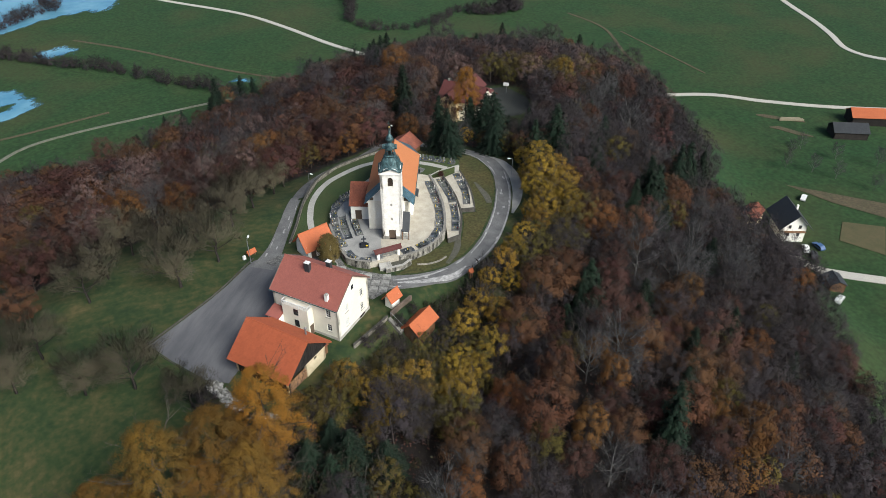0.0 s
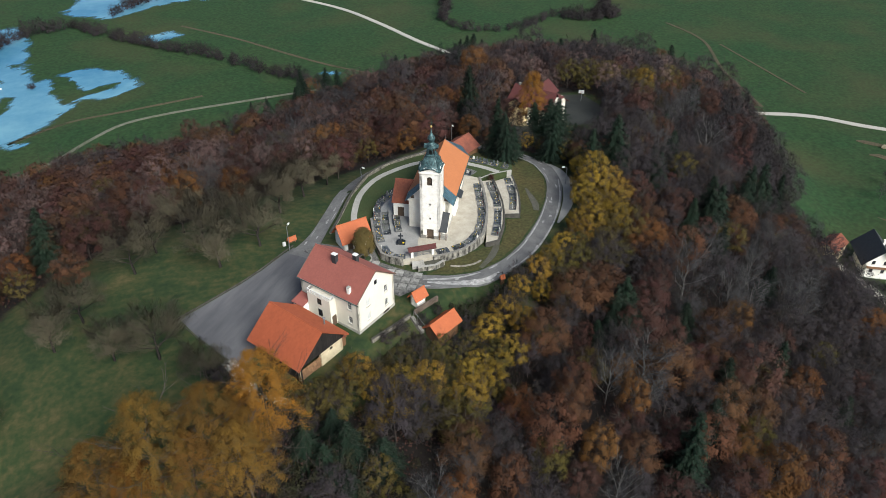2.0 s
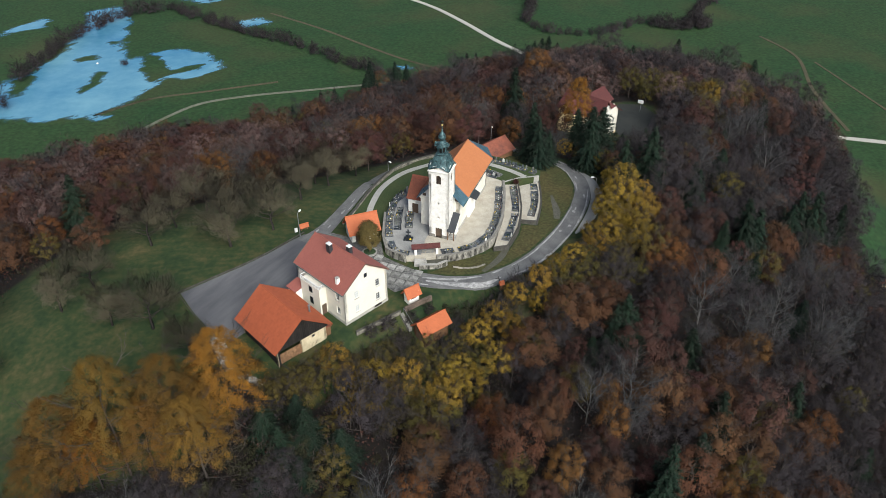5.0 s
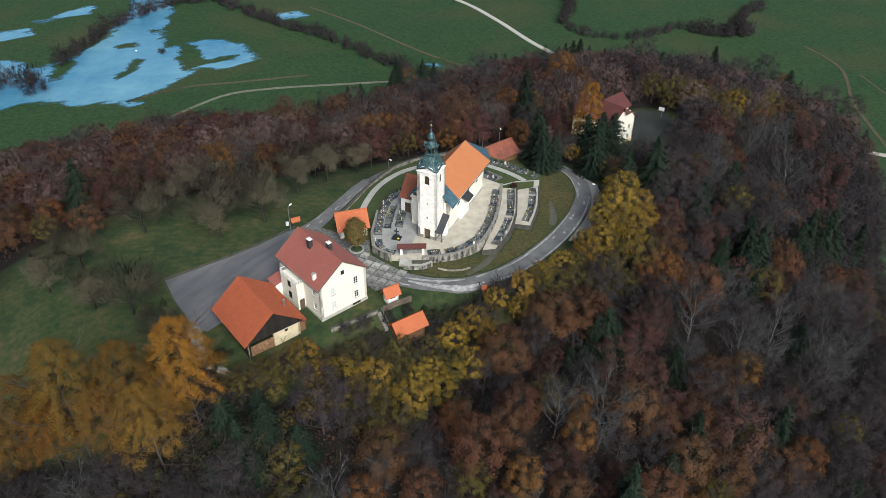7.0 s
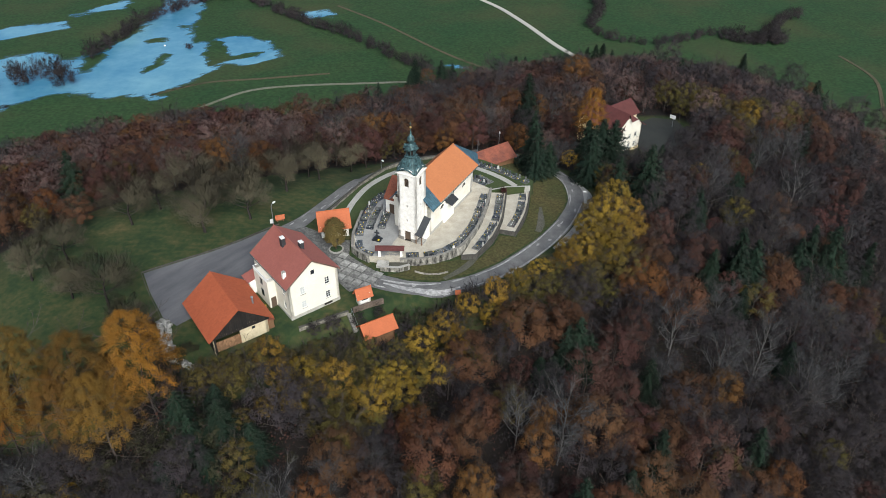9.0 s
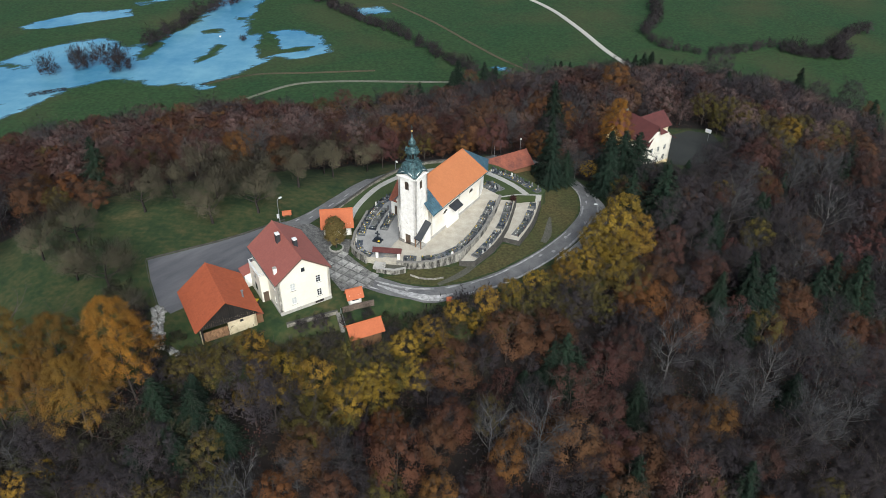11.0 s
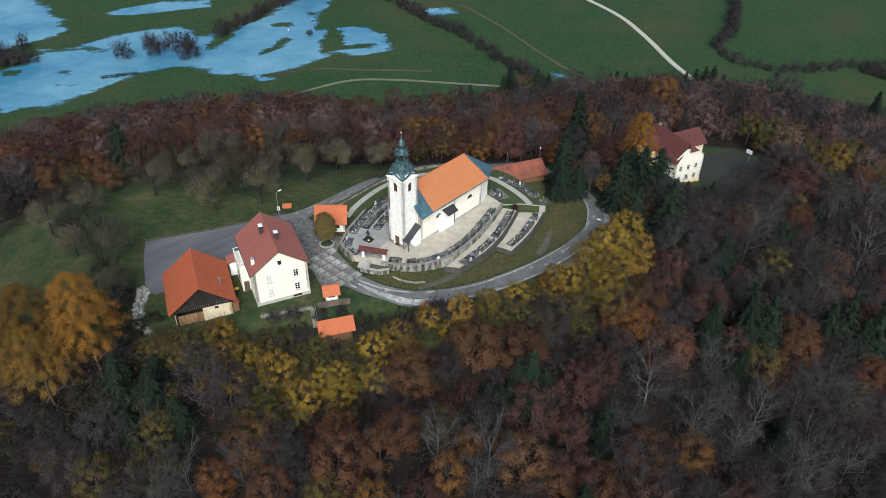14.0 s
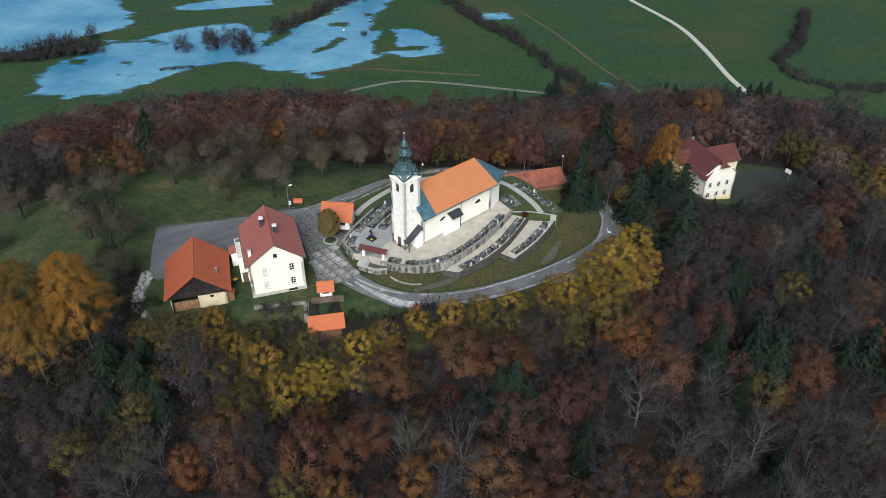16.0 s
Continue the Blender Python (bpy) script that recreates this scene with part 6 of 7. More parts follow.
grove("rust_oak", [(-84.4, 51.3, 1.08), (-64.2, 5.6, 0.75), (-45.2, 30.9, 0.75), (-39.9, 101.7, 1.26), (-23.8, 146.2, 1.37), (-6.6, 162.9, 1.05), (5.5, 184.4, 1.12), (17.5, 88.2, 1.36), (61.9, 115.1, 1.0)])
grove("orange_beech", [(-84.5, 17.9, 0.88), (-75.1, 15.1, 0.76), (-72.8, 23.6, 0.7), (-42.9, 35.8, 1.04), (-41.2, 47.8, 0.74), (-29.1, 73.7, 0.94), (-10.2, 58.4, 1.14), (-23.0, 61.2, 0.59), (50.1, 133.2, 0.67), (58.4, 126.8, 1.57)])
grove("grey_tree", [(-81.2, 41.6, 0.77), (-45.8, 72.6, 0.75), (28.2, 105.3, 0.95)])
grove("yellow_maple", [(-95.2, 54.0, 0.66)])
grove("olive_tree", [(-73.3, 7.3, 0.8), (-26.1, 144.2, 1.13), (-5.6, 43.3, 0.71)])
grove("bare_tree", [(17.4, 141.6, 1.49), (28.8, 129.5, 1.65)])
# dark conifers along the far edge of the wood
grove("spruce", [(62, 156, 1.0), (71, 187, 1.1), (75, 192, 1.15), (79, 194, 1.2), (83, 195, 1.25), (87, 195, 1.1), (41, 184, 1.0), (44, 187, 0.95), (47, 185, 1.0), (51, 182, 0.95), (1, 178, 1.3), (-2, 172, 1.15), (12, 181, 1.15), (16, 180, 1.0), (-21, 180, 0.45), (-33, 171, 0.32), (-28, 172, 0.34), (-92, 103, 0.5), (-83, 92, 0.4), (-53, 67, 0.7)])
# the eastern shoulder
grove("olive_tree", [(112.1, 97.6, 1.02), (122.4, 98.2, 1.3), (46.6, 29.2, 0.77)])
grove("rust_oak", [(135.5, 109.6, 0.86), (131.8, 94.5, 0.93), (169.6, 173.8, 0.92), (62.1, 31.9, 0.63)])
grove("spruce", [(158.0, 148.0, 1.28), (99.0, 139.6, 0.98), (151.5, 205.3, 0.84), (81.5, 35.6, 0.87), (66.7, 21.2, 0.78), (46.3, 17.2, 1.08), (65.9, 49.7, 0.67), (43.2, 31.0, 1.16)])
grove("maroon_tree", [(89.5, 66.0, 1.21), (121.6, 57.1, 1.49), (123.7, 76.1, 1.13), (77.3, 57.4, 0.77)])
grove("grey_tree", [(80.0, 49.1, 0.95), (97.0, 59.6, 1.19), (107.8, 67.9, 1.08), (102.8, 47.3, 1.17)])
grove("bare_tree", [(63.5, 21.3, 0.92), (134.4, 75.3, 1.58), (137.1, 152.0, 1.41), (160.2, 173.0, 1.55), (98.4, 106.5, 1.37), (112.7, 196.7, 1.7), (175.8, 148.3, 1.2), (181.8, 139.3, 1.18)])
# the yellow band below the lane
grove("yellow_maple", [(43.6, 2.7, 0.95), (38.6, 4.6, 0.9), (40.6, 9.4, 0.85), (35.0, -3.9, 0.9), (32.6, -3.4, 0.7), (38.4, 0.6, 0.85), (46.0, 7.4, 0.8), (31.6, -7.1, 0.79), (41.3, -2.9, 1.08), (4.3, -26.4, 0.74), (10.5, -26.9, 0.73), (0.4, -32.1, 0.74), (-9.1, -35.0, 0.99), (-14.1, -34.8, 1.0), (-15.4, -38.3, 0.87), (-20.1, -31.8, 0.77), (-19.1, -40.6, 0.5), (16.7, -21.5, 0.62)])
grove("olive_tree", [(36.1, -8.4, 0.77), (29.2, -10.8, 0.75), (25.0, -14.8, 0.74), (23.0, -19.2, 0.73), (38.7, -11.8, 0.76), (33.0, -13.8, 0.63), (4.1, -31.4, 0.83), (13.2, -29.5, 0.58), (-10.0, -39.1, 0.94), (-21.8, -35.1, 0.86), (-26.2, -34.7, 0.63), (-12.5, -29.9, 0.74), (-2.4, -30.2, 0.61), (-5.1, -35.7, 0.72), (-21.4, -44.5, 0.5), (-3.4, -41.4, 0.69), (-8.0, -43.5, 0.69)])
grove("yellow_maple", [(42.4, 7, 1.1), (46.5, 5, 1.0), (47.5, 10, 0.95), (22, -14, 0.75), (17.5, -17.5, 0.75), (8.5, -24, 0.75), (7, -31.5, 0.85), (1.5, -35, 0.85), (-3.5, -38.5, 0.9), (-18.5, -34.5, 0.7), (-1.5, -34, 0.8)])
grove("olive_tree", [(38, -6, 0.9), (28, -14.5, 0.8), (-24.5, -38.5, 0.7)])
grove("bare_tree", [(17.6, -28.2, 0.73), (8.9, -34.0, 0.73)])
grove("yellow_maple", [(44.6, 12.5, 1.1), (26.5, -10, 0.7), (12.5, -20.5, 0.65), (44.5, 19, 0.7), (50.5, 30, 0.6), (40, 40, 0.6)])
grove("olive_tree", [(47, 24, 0.7), (42.5, 34, 0.65)])
thicket = random.Random(19)
for x, y in [(-30, -35), (-33.5, -35.5), (-31, -38), (-26, -36), (-23, -34.5), (-20, -33), (-16, -30.6), (-12.5, -29.6), (-9.5, -31), (-6, -29), (-4, -30.5), (-1, -27.5), (1.5, -30), (3.5, -25), (6.5, -27), (8, -22.5), (10.5, -24.5), (12, -21.8), (14, -19.4), (18, -20.5), (20, -16.5), (24, -16), (26, -13), (30, -11), (31, -15), (35, -9), (38, -2), (40, -9), (-28, -39), (-31, -41), (-20, -38.5), (-17, -40), (-12, -41), (-6, -42), (0, -39), (5, -36), (10, -32), (15, -28), (20, -23.5)]:
    for _ in range(2):
        k = thicket.random()
        plant("shrub" if k < 0.5 else "hedge_bush" if k < 0.62 else "olive_tree", x + thicket.uniform(-1.6, 1.6), y + thicket.uniform(-1.6, 1.6), thicket.uniform(0.8, 1.25) if k < 0.62 else thicket.uniform(0.4, 0.65), thicket.uniform(0.8, 1.2))
for x, y, s in [(81, 97, 1.25), (102, 84, 1.2), (105, 90, 1.1), (87, 94, 1.3), (92, 90, 1.35), (96, 84, 1.2), (99, 78, 1.0), (84, 90, 0.9), (112, 82, 1.0)]:
    plant("olive_tree" if rng.random() < 0.75 else "yellow_maple", x, y, s, 0.95)

# woodland: a jittered net over the slopes
taken = [(o.location.x, o.location.y) for o in scene.objects if o.parent is None and o.get("category") == "tree" and o.scale.x > 0.68]
far_spots, count = [], 0
step = 5.5
for j in range(int(290 / step)):
    for i in range(int(360 / step)):
        x, y = -172 + (i + 0.5 * (j % 2)) * step + rng.uniform(-1.9, 1.9), -76 + j * step + rng.uniform(-1.9, 1.9)
        if not woods(x, y) or (x > 122 and -30 < y < 30) or any((x - a) ** 2 + (y - b) ** 2 < (30 if (a > 44 and b > 45) else 15) for a, b in taken):
            continue
        patch = noise.noise((x * 0.035, y * 0.035, 5.0)) + 0.6 * noise.noise((x * 0.11, y * 0.11, 2.0))
        q = rng.random()
        if y < -36 and x < 2:
            kind = "bare_tree" if q < 0.55 else "olive_tree" if q < 0.68 else "grey_tree" if q < 0.80 else "bare_tree" if q < 0.9 else "rust_oak"
        elif x > 52 and y < 75:
            kind = "bare_tree" if q < 0.62 else "grey_tree" if q < 0.74 else "maroon_tree" if q < 0.86 else "rust_oak" if q < 0.915 else "spruce" if q < 0.965 else "olive_tree"
        elif y > 22 and x < 60:
            # the lightened mauve kind brightens this slope by its colour
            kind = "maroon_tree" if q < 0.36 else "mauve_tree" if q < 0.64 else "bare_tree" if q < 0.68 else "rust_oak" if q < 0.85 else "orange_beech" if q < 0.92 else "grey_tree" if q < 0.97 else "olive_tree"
        elif y > 75:
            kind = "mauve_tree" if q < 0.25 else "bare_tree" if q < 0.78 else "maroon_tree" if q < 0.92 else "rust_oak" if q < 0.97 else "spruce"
        elif patch > 0.02 and y < 10:
            kind = "rust_oak" if q < 0.46 else "orange_beech" if q < 0.60 else "maroon_tree" if q < 0.76 else "bare_tree" if q < 0.92 else "olive_tree"
        else:
            kind = "bare_tree" if q < 0.46 else "grey_tree" if q < 0.53 else "maroon_tree" if q < 0.78 else "rust_oak" if q < 0.93 else "olive_tree" if q < 0.97 else "spruce"
        near = (x - 10) ** 2 * 0.55 + (y + 8) ** 2 < 74 ** 2
        s = rng.uniform(0.72, 1.15)
        if 34 < x < 64 and 32 < y < 60:
            s *= 0.55
        if near and y > -62:
            plant(kind, x, y, s, rng.uniform(0.9, 1.1))
            count += 1
        else:
            far_spots.append((kind, x, y, s))
stems = np.array(taken + [(o.location.x, o.location.y) for o in scene.objects if o.parent is None and o.get("category") in ("tree", "shrub", "bush")])
filled = 0
for j in range(40):
    for i in range(60):
        x, y = -60 + 3.4 * i + rng.uniform(-1, 1), -64 + 3.4 * j + rng.uniform(-1, 1)
        if woods(x, y) and np.min((stems[:, 0] - x) ** 2 + (stems[:, 1] - y) ** 2) > 3.1 ** 2 and not (x > 120 and y < 30) and (y < 20 or x > 60):
            far_spots.append((rng.choice(("bare_tree", "bare_tree", "maroon_tree", "shrub")), x, y, rng.uniform(0.45, 0.7)))
            stems = np.vstack([stems, (x, y)])
            filled += 1


def far_woods():
    """The woods of the lower and farther slopes: one mesh for each kind of tree."""
    byk = {}
    for kind, x, y, s in far_spots:
        byk.setdefault(kind, []).append((x, y, s))
    for kind, spots in byk.items():
        sp = SPECIES[kind]
        crowns, stems_ = [], []
        for _, _, (v, f, nn), (tv, tf) in POOL[kind][:3]:
            keep = np.sort(np.random.default_rng(3).permutation(len(f))[:1700])
            q = v.reshape(-1, 4, 3)[keep]
            c = q.mean(1, keepdims=True)
            grow = min(1.6, max(1.0, math.sqrt(len(f) / len(keep)) * 1.05))
            crowns.append(((c + (q - c) * grow).reshape(-1, 3), nn.reshape(-1, 4, 3)[keep].reshape(-1, 3)))
            stems_.append((tv[:6 * 60], tf[(tf < 6 * 60).all(1)]))
        vs, ns, ts, tvs, tfs, k = [], [], [], [], [], 0
        for n, (x, y, s) in enumerate(spots):
            a, z = (x * 12.9 + y * 7.7) % 6.283, height(x, y)
            turn = np.array([[math.cos(a), math.sin(a), 0], [-math.sin(a), math.cos(a), 0], [0, 0, 1]])
            v, nn = crowns[n % len(crowns)]
            vs.append(v @ turn * s + [x, y, z])
            ns.append(nn @ turn)
            ts.append(np.full(len(v), (x * 3.17 + y * 5.71) % 1.0))
            tv, tf = stems_[n % len(stems_)]
            tvs.append(tv @ turn * s + [x, y, z])
            tfs.append(tf + k)
            k += len(tv)
        v = np.concatenate(vs)
        me = raw_mesh("far_woods", v, np.arange(len(v)).reshape(-1, 4), sp["mat"], np.concatenate(ns))
        me.attributes.new("tone", "FLOAT", "POINT").data.foreach_set("value", np.concatenate(ts).astype(np.float32))
        root = tagged(part("far_woods", me, None), "distant slope of " + sp["label"].replace("tree", "trees"), "woods", kind="stuff")
        part("trunk", raw_mesh("trunk", np.concatenate(tvs), np.concatenate(tfs), sp["bark"]), None, root)


far_woods()


# ---- undergrowth along the wood edge ----
for x, y, s in [(-20, -30.5, 0.8), (-15, -28.6, 0.9), (-11, -26.5, 0.8), (-8, -25.2, 0.7), (0.8, -20.5, 0.8), (4, -21, 1.0), (7.5, -20, 0.9), (-24, -33, 1.0), (-29.5, -35.5, 1.0), (-35, -33.5, 0.9), (-7.4, -27.8, 1.0), (1.5, -26.5, 1.0), (10, -18.4, 0.7),
                (14, -17.4, 0.9), (23, -12.4, 0.8), (-40, -29, 0.8), (-33, -30.4, 0.6), (-9.5, -28.6, 1.0), (-18, -31.8, 1.0), (5, -24.5, 1.0), (47, 27, 0.9), (45, 33, 0.9), (36.5, 45, 0.9), (58, 55, 0.9), (62, 54, 0.9), (65, 56.5, 0.9)]:
    plant("shrub", x, y, s * 1.1, rng.uniform(0.9, 1.2))

for x, y, s in [(-10.5, -24.0, 0.6), (-13.5, -25.2, 0.5), (-6.3, -22.3, 0.5), (-3.0, -20.3, 0.45), (-8.6, -25.6, 0.75), (-37.5, -33.0, 0.7), (-40.6, -28.0, 0.8), (-41.4, -25.0, 0.6), (1.5, -22.6, 0.7)]:
    plant("hedge_bush", x, y, s, rng.uniform(0.8, 1.0))


def undergrowth():
    """Brambles, saplings and fallen twigs under the woodland, as one thicket of small leaves."""
    g = random.Random(77)
    rr = np.random.default_rng(78)
    for mat, share, lab in ((LEAF_MAROON, 9000, "dark maroon undergrowth beneath the woodland trees"), (LEAF_SHRUB, 4000, "olive brown undergrowth beneath the woodland trees"), (TWIG, 6000, "bare brown undergrowth beneath the woodland trees")):
        pts, n = [], 0
        while n < share:
            x, y = g.uniform(-110, 120), g.uniform(-62, 125)
            if not woods(x, y):
                continue
            n += 1
            z, top = height(x, y), g.uniform(0.8, 4.2)
            for _ in range(9):
                pts.append((x + g.gauss(0, 0.8), y + g.gauss(0, 0.8), z + g.uniform(0.1, top)))
        v, f = leaves(pts, rr, 0.2)
        tagged(part("undergrowth", raw_mesh("undergrowth", v, f, mat), None), lab, "undergrowth", kind="stuff")


undergrowth()

# ---- graves ----
def grave_kind(i):
    """One grave with its kerb, bed, stone and flowers; i picks among several patterns."""
    r = random.Random(50 + i)
    g = thing("grave", pose(0, 0, -60), ["dark granite grave with low kerb and flowers", "grave with stone kerb and gravel bed", "dark polished grave with yellow chrysanthemums", "grey stone grave with red flowers and lantern"][i % 4], "grave", "graves in the churchyard")
    stone = GRAVEPALE if i == 6 else KERBSTONE if i in (4, 9) else GRAVESTONE
    k = Shape()
    k.box(-0.55, -0.43, -1.0, 0.85, -0.05, 0.16).box(0.43, 0.55, -1.0, 0.85, -0.05, 0.16).box(-0.43, 0.43, -1.0, -0.88, -0.05, 0.16)
    part("kerb", k, KERBSTONE if r.random() < 0.55 else GRAVESTONE, g)
    part("bed", Shape().box(-0.43, 0.43, -0.88, 0.8, -0.05, 0.1 + 0.05 * (i % 2)), GRAVESTONE if i % 4 in (0, 2) else GRAVEBED, g)
    w, hh = r.uniform(0.2, 0.4), r.uniform(0.75, 1.25)
    top = [(-w, 0), (w, 0), (w, hh * 0.86), (w * 0.55, hh), (-w * 0.55, hh), (-w, hh * 0.86)] if i % 2 else [(-w, 0), (w, 0), (w, hh * 0.8), (0, hh), (-w, hh * 0.8)]
    hs = part("headstone", Shape().prism(top, "y", 0.85, 1.0), stone, g)
    part("plinth", Shape().box(-0.5, 0.5, 0.78, 1.06, -0.05, 0.14), stone, g)
    for _ in range(r.randint(1, 3)):
        fx, fy, fr = r.uniform(-0.32, 0.32), r.uniform(-0.75, 0.7), r.uniform(0.07, 0.15)
        part("flower_pot", Shape().lathe([(fr * 0.5, 0.1), (fr, 0.22), (fr * 0.9, 0.33), (fr * 0.35, 0.4)], 7), r.choice([FLOWER_Y, FLOWER_Y, FLOWER_W, GRAVEPALE, EVERGREEN, EVERGREEN, EVERGREEN]), g).matrix_basis = pose(fx, fy, 0)
    part("grave_lantern", Shape().lathe([(0.06, 0.1), (0.07, 0.28), (0.02, 0.34)], 6), FLOWER_R if i % 4 == 3 else METAL, g).matrix_basis = pose(0.3, 0.6, 0)
    return g


GRAVES = [grave_kind(i) for i in range(12)]
used = set()


def grave_row(pts, z, turn, gap=0.84, skip=0.015, size=0.88):
    """Graves side by side along a line; turn 1 puts the headstones on the line's right-hand side."""
    line = catmull([(x, y, 0) for x, y in pts], 0.2)
    run, nxt = 0.0, 0.4
    for a, b in zip(line, line[1:]):
        run += (b - a).length
        if run >= nxt:
            nxt += gap * rng.uniform(0.94, 1.1)
            if rng.random() < skip:
                continue
            d = math.degrees(math.atan2(b.y - a.y, b.x - a.x))
            k = rng.randrange(len(GRAVES))
            m = pose(a.x, a.y, z, 0, 0, d + (180 if turn > 0 else 0) + rng.uniform(-3, 3)) @ Matrix.Diagonal((size, size * rng.uniform(0.9, 1.05), size * rng.uniform(0.85, 1.2), 1))
            if k not in used:
                used.add(k)
                GRAVES[k].matrix_basis = m
            else:
                copy_thing(GRAVES[k], m)


grave_row([(1.6, -5.9), (7, -5.2), (11.2, -2.0), (14.2, 3.6), (16.3, 10.2), (17.8, 16.6)], 0.0, 1)
grave_row([(-7.7, -0.2), (-7.5, -2.9), (-6.2, -4.7), (-4.4, -5.5)], 0.0, 1, gap=0.74, size=0.82)
grave_row([(14.8, -2.6), (17.2, 1.9), (19.8, 9), (21.3, 17.6)], -1.0, 1)
grave_row([(22.6, 6.8), (24.9, 12.2), (26.5, 19.4)], -2.05, 1)
grave_row([(16.8, 30.9), (20.4, 28.9), (23.8, 26.2), (27.6, 22.6)], -0.95, -1, gap=0.8)
grave_row([(-7.8, 0.8), (-7.5, 4.6), (-6.6, 9.4), (-5, 14), (-1.6, 17.4), (2.5, 19.4)], 0.0, -1)
grave_row([(-6.0, 3.0), (-5.4, 7), (-4.4, 11)], 0.0, 1, size=0.85)
grave_row([(-3.6, 3.2), (-2.9, 7.4), (-1.8, 11.8)], 0.0, -1, gap=0.78)
grave_row([(15.6, 24.6), (18.4, 21.6)], -0.95, -1)
grave_row([(17.0, 25.6), (19.6, 22.6)], -0.95, 1)
for k, g in enumerate(GRAVES):
    if k not in used:
        g.matrix_basis = pose(-4.0 + k, 12.5, 0)
mon = thing("grave_monument", pose(-4.2, -0.6, 0, 0, 0, -20), "dark stone cross monument on a stepped base", "monument")
part("base", Shape().box(-0.9, 0.9, -0.7, 0.7, 0, 0.25, 0.04).box(-0.55, 0.55, -0.45, 0.45, 0.25, 0.7, 0.04), GRAVESTONE, mon)
part("cross", Shape().box(-0.12, 0.12, -0.1, 0.1, 0.7, 2.3).box(-0.5, 0.5, -0.09, 0.09, 1.55, 1.78), GRAVESTONE, mon)
part("flower_pot", Shape().lathe([(0.12, 0.25), (0.25, 0.4), (0.1, 0.55)], 8), FLOWER_Y, mon).matrix_basis = pose(0.5, -0.5, 0)
yew = thing("yew_bush", pose(22.1, 18.4, -1.0), "small clipped reddish brown bush on the terrace wall", "bush")
v, f = leaves([(random.gauss(0, 0.3), random.gauss(0, 0.3), 0.7 + random.gauss(0, 0.3)) for _ in range(500)], np.random.default_rng(5), 0.12)
part("foliage", raw_mesh("foliage", v, f, LEAF_MAROON), None, yew)

# ---- steps and landing at the gate ----
st = thing("gate_steps", pose(-1.4, -7.0, 0, 0, 0, -2), "worn stone steps below the churchyard gate", "steps")
for k in range(5):
    part("step", Shape().box(-0.9, -0.2, -0.36 * (k + 1) - 0.3, -0.36 * k - 0.3, -3, -0.1 - 0.18 * k, 0.01), STONE, st)
part("landing", Shape().box(-0.2, 3.4, -1.9, -0.4, -3, -0.42, 0.02), TRACK, st, "dark flat landing beside the steps")
part("ramp_slab", Shape().slab([(-2.6, -1.2, -0.75), (-0.9, -1.5, -0.6), (-0.9, -0.2, -0.2), (-2.4, 0.1, -0.25)], 0.6), CONCRETE, st, "pale sloping concrete slab")
ring = thing("tree_bed", pose(-12.0, -2.8, height(-12, -2.8)), "round stone kerb bed with grass under the small tree", "planter")
pr = Shape()
for k in range(14):
    a0, a1 = 2 * math.pi * k / 14, 2 * math.pi * (k + 0.95) / 14
    pr.add([(r * math.cos(a), r * math.sin(a), z) for z in (-0.2, 0.36) for r, a in ((1.45, a0), (1.45, a1), (1.2, a1), (1.2, a0))], [(0, 1, 5, 4), (1, 2, 6, 5), (2, 3, 7, 6), (3, 0, 4, 7), (4, 5, 6, 7)])
part("kerb_ring", pr, STONE, ring)
part("soil", Shape().lathe([(1.2, -0.1), (1.2, 0.2), (0.2, 0.26)], 14), EVERGREEN, ring)
hdg = thing("yellowing_tree", pose(-12.0, -2.8, height(-12, -2.8)), "small dense olive brown tree in the stone bed", "tree")
part("trunk", Shape().tube([(0, 0, 0), (0.03, 0, 1.6)], [0.16, 0.12], 7), BARK, hdg)
crown = dict(H=7.4, R=2.0, lobes=90, per=150, base=0.12, lobe=(0.2, 0.36))
pts, nor = lobed(random.Random(8), crown)
v, f = facing(pts, nor, np.random.default_rng(9), 0.1, 0.6, 0.6)
part("crown", raw_mesh("crown", v, f, leafy("olive_rust_leaves", (0.125, 0.088, 0.030), (0.062, 0.050, 0.020), 0.3), rounded(pts, nor)), None, hdg)

# ---- street lamps ----
def street_lamp(x, y, top, turn, label="grey street lamp on a slender steel pole"):
    z = height(x, y)
    l = thing("street_lamp", pose(x, y, z, 0, 0, turn), label, "street lamp", "lamps along the lanes")
    hh = top - z
    part("pole", Shape().tube([(0, 0, -0.3), (0, 0, hh - 0.5), (0.15, 0, hh - 0.1), (0.7, 0, hh)], [0.09, 0.06, 0.05, 0.045], 8), METAL, l)
    part("lamp_head", Shape().box(0.55, 1.25, -0.16, 0.16, hh - 0.06, hh + 0.12, 0.05), FRAME, l, "pale lamp head")


street_lamp(-25.2, 3.7 + 1.2, 4.7, 60)
street_lamp(-5.1, 30.9, 0.5, -60)
street_lamp(40.4, 17.2, -0.1, 170)
street_lamp(24.0, 51.9, -4.4 + 1.5, -90)
box = thing("meter_box", pose(-26.0, 6.6, height(-26, 6.6), 0, 0, 20), "small white roadside box by the lamp", "box")
part("body", Shape().box(-0.3, 0.3, -0.2, 0.2, -0.2, 0.8, 0.02), FRAME, box)

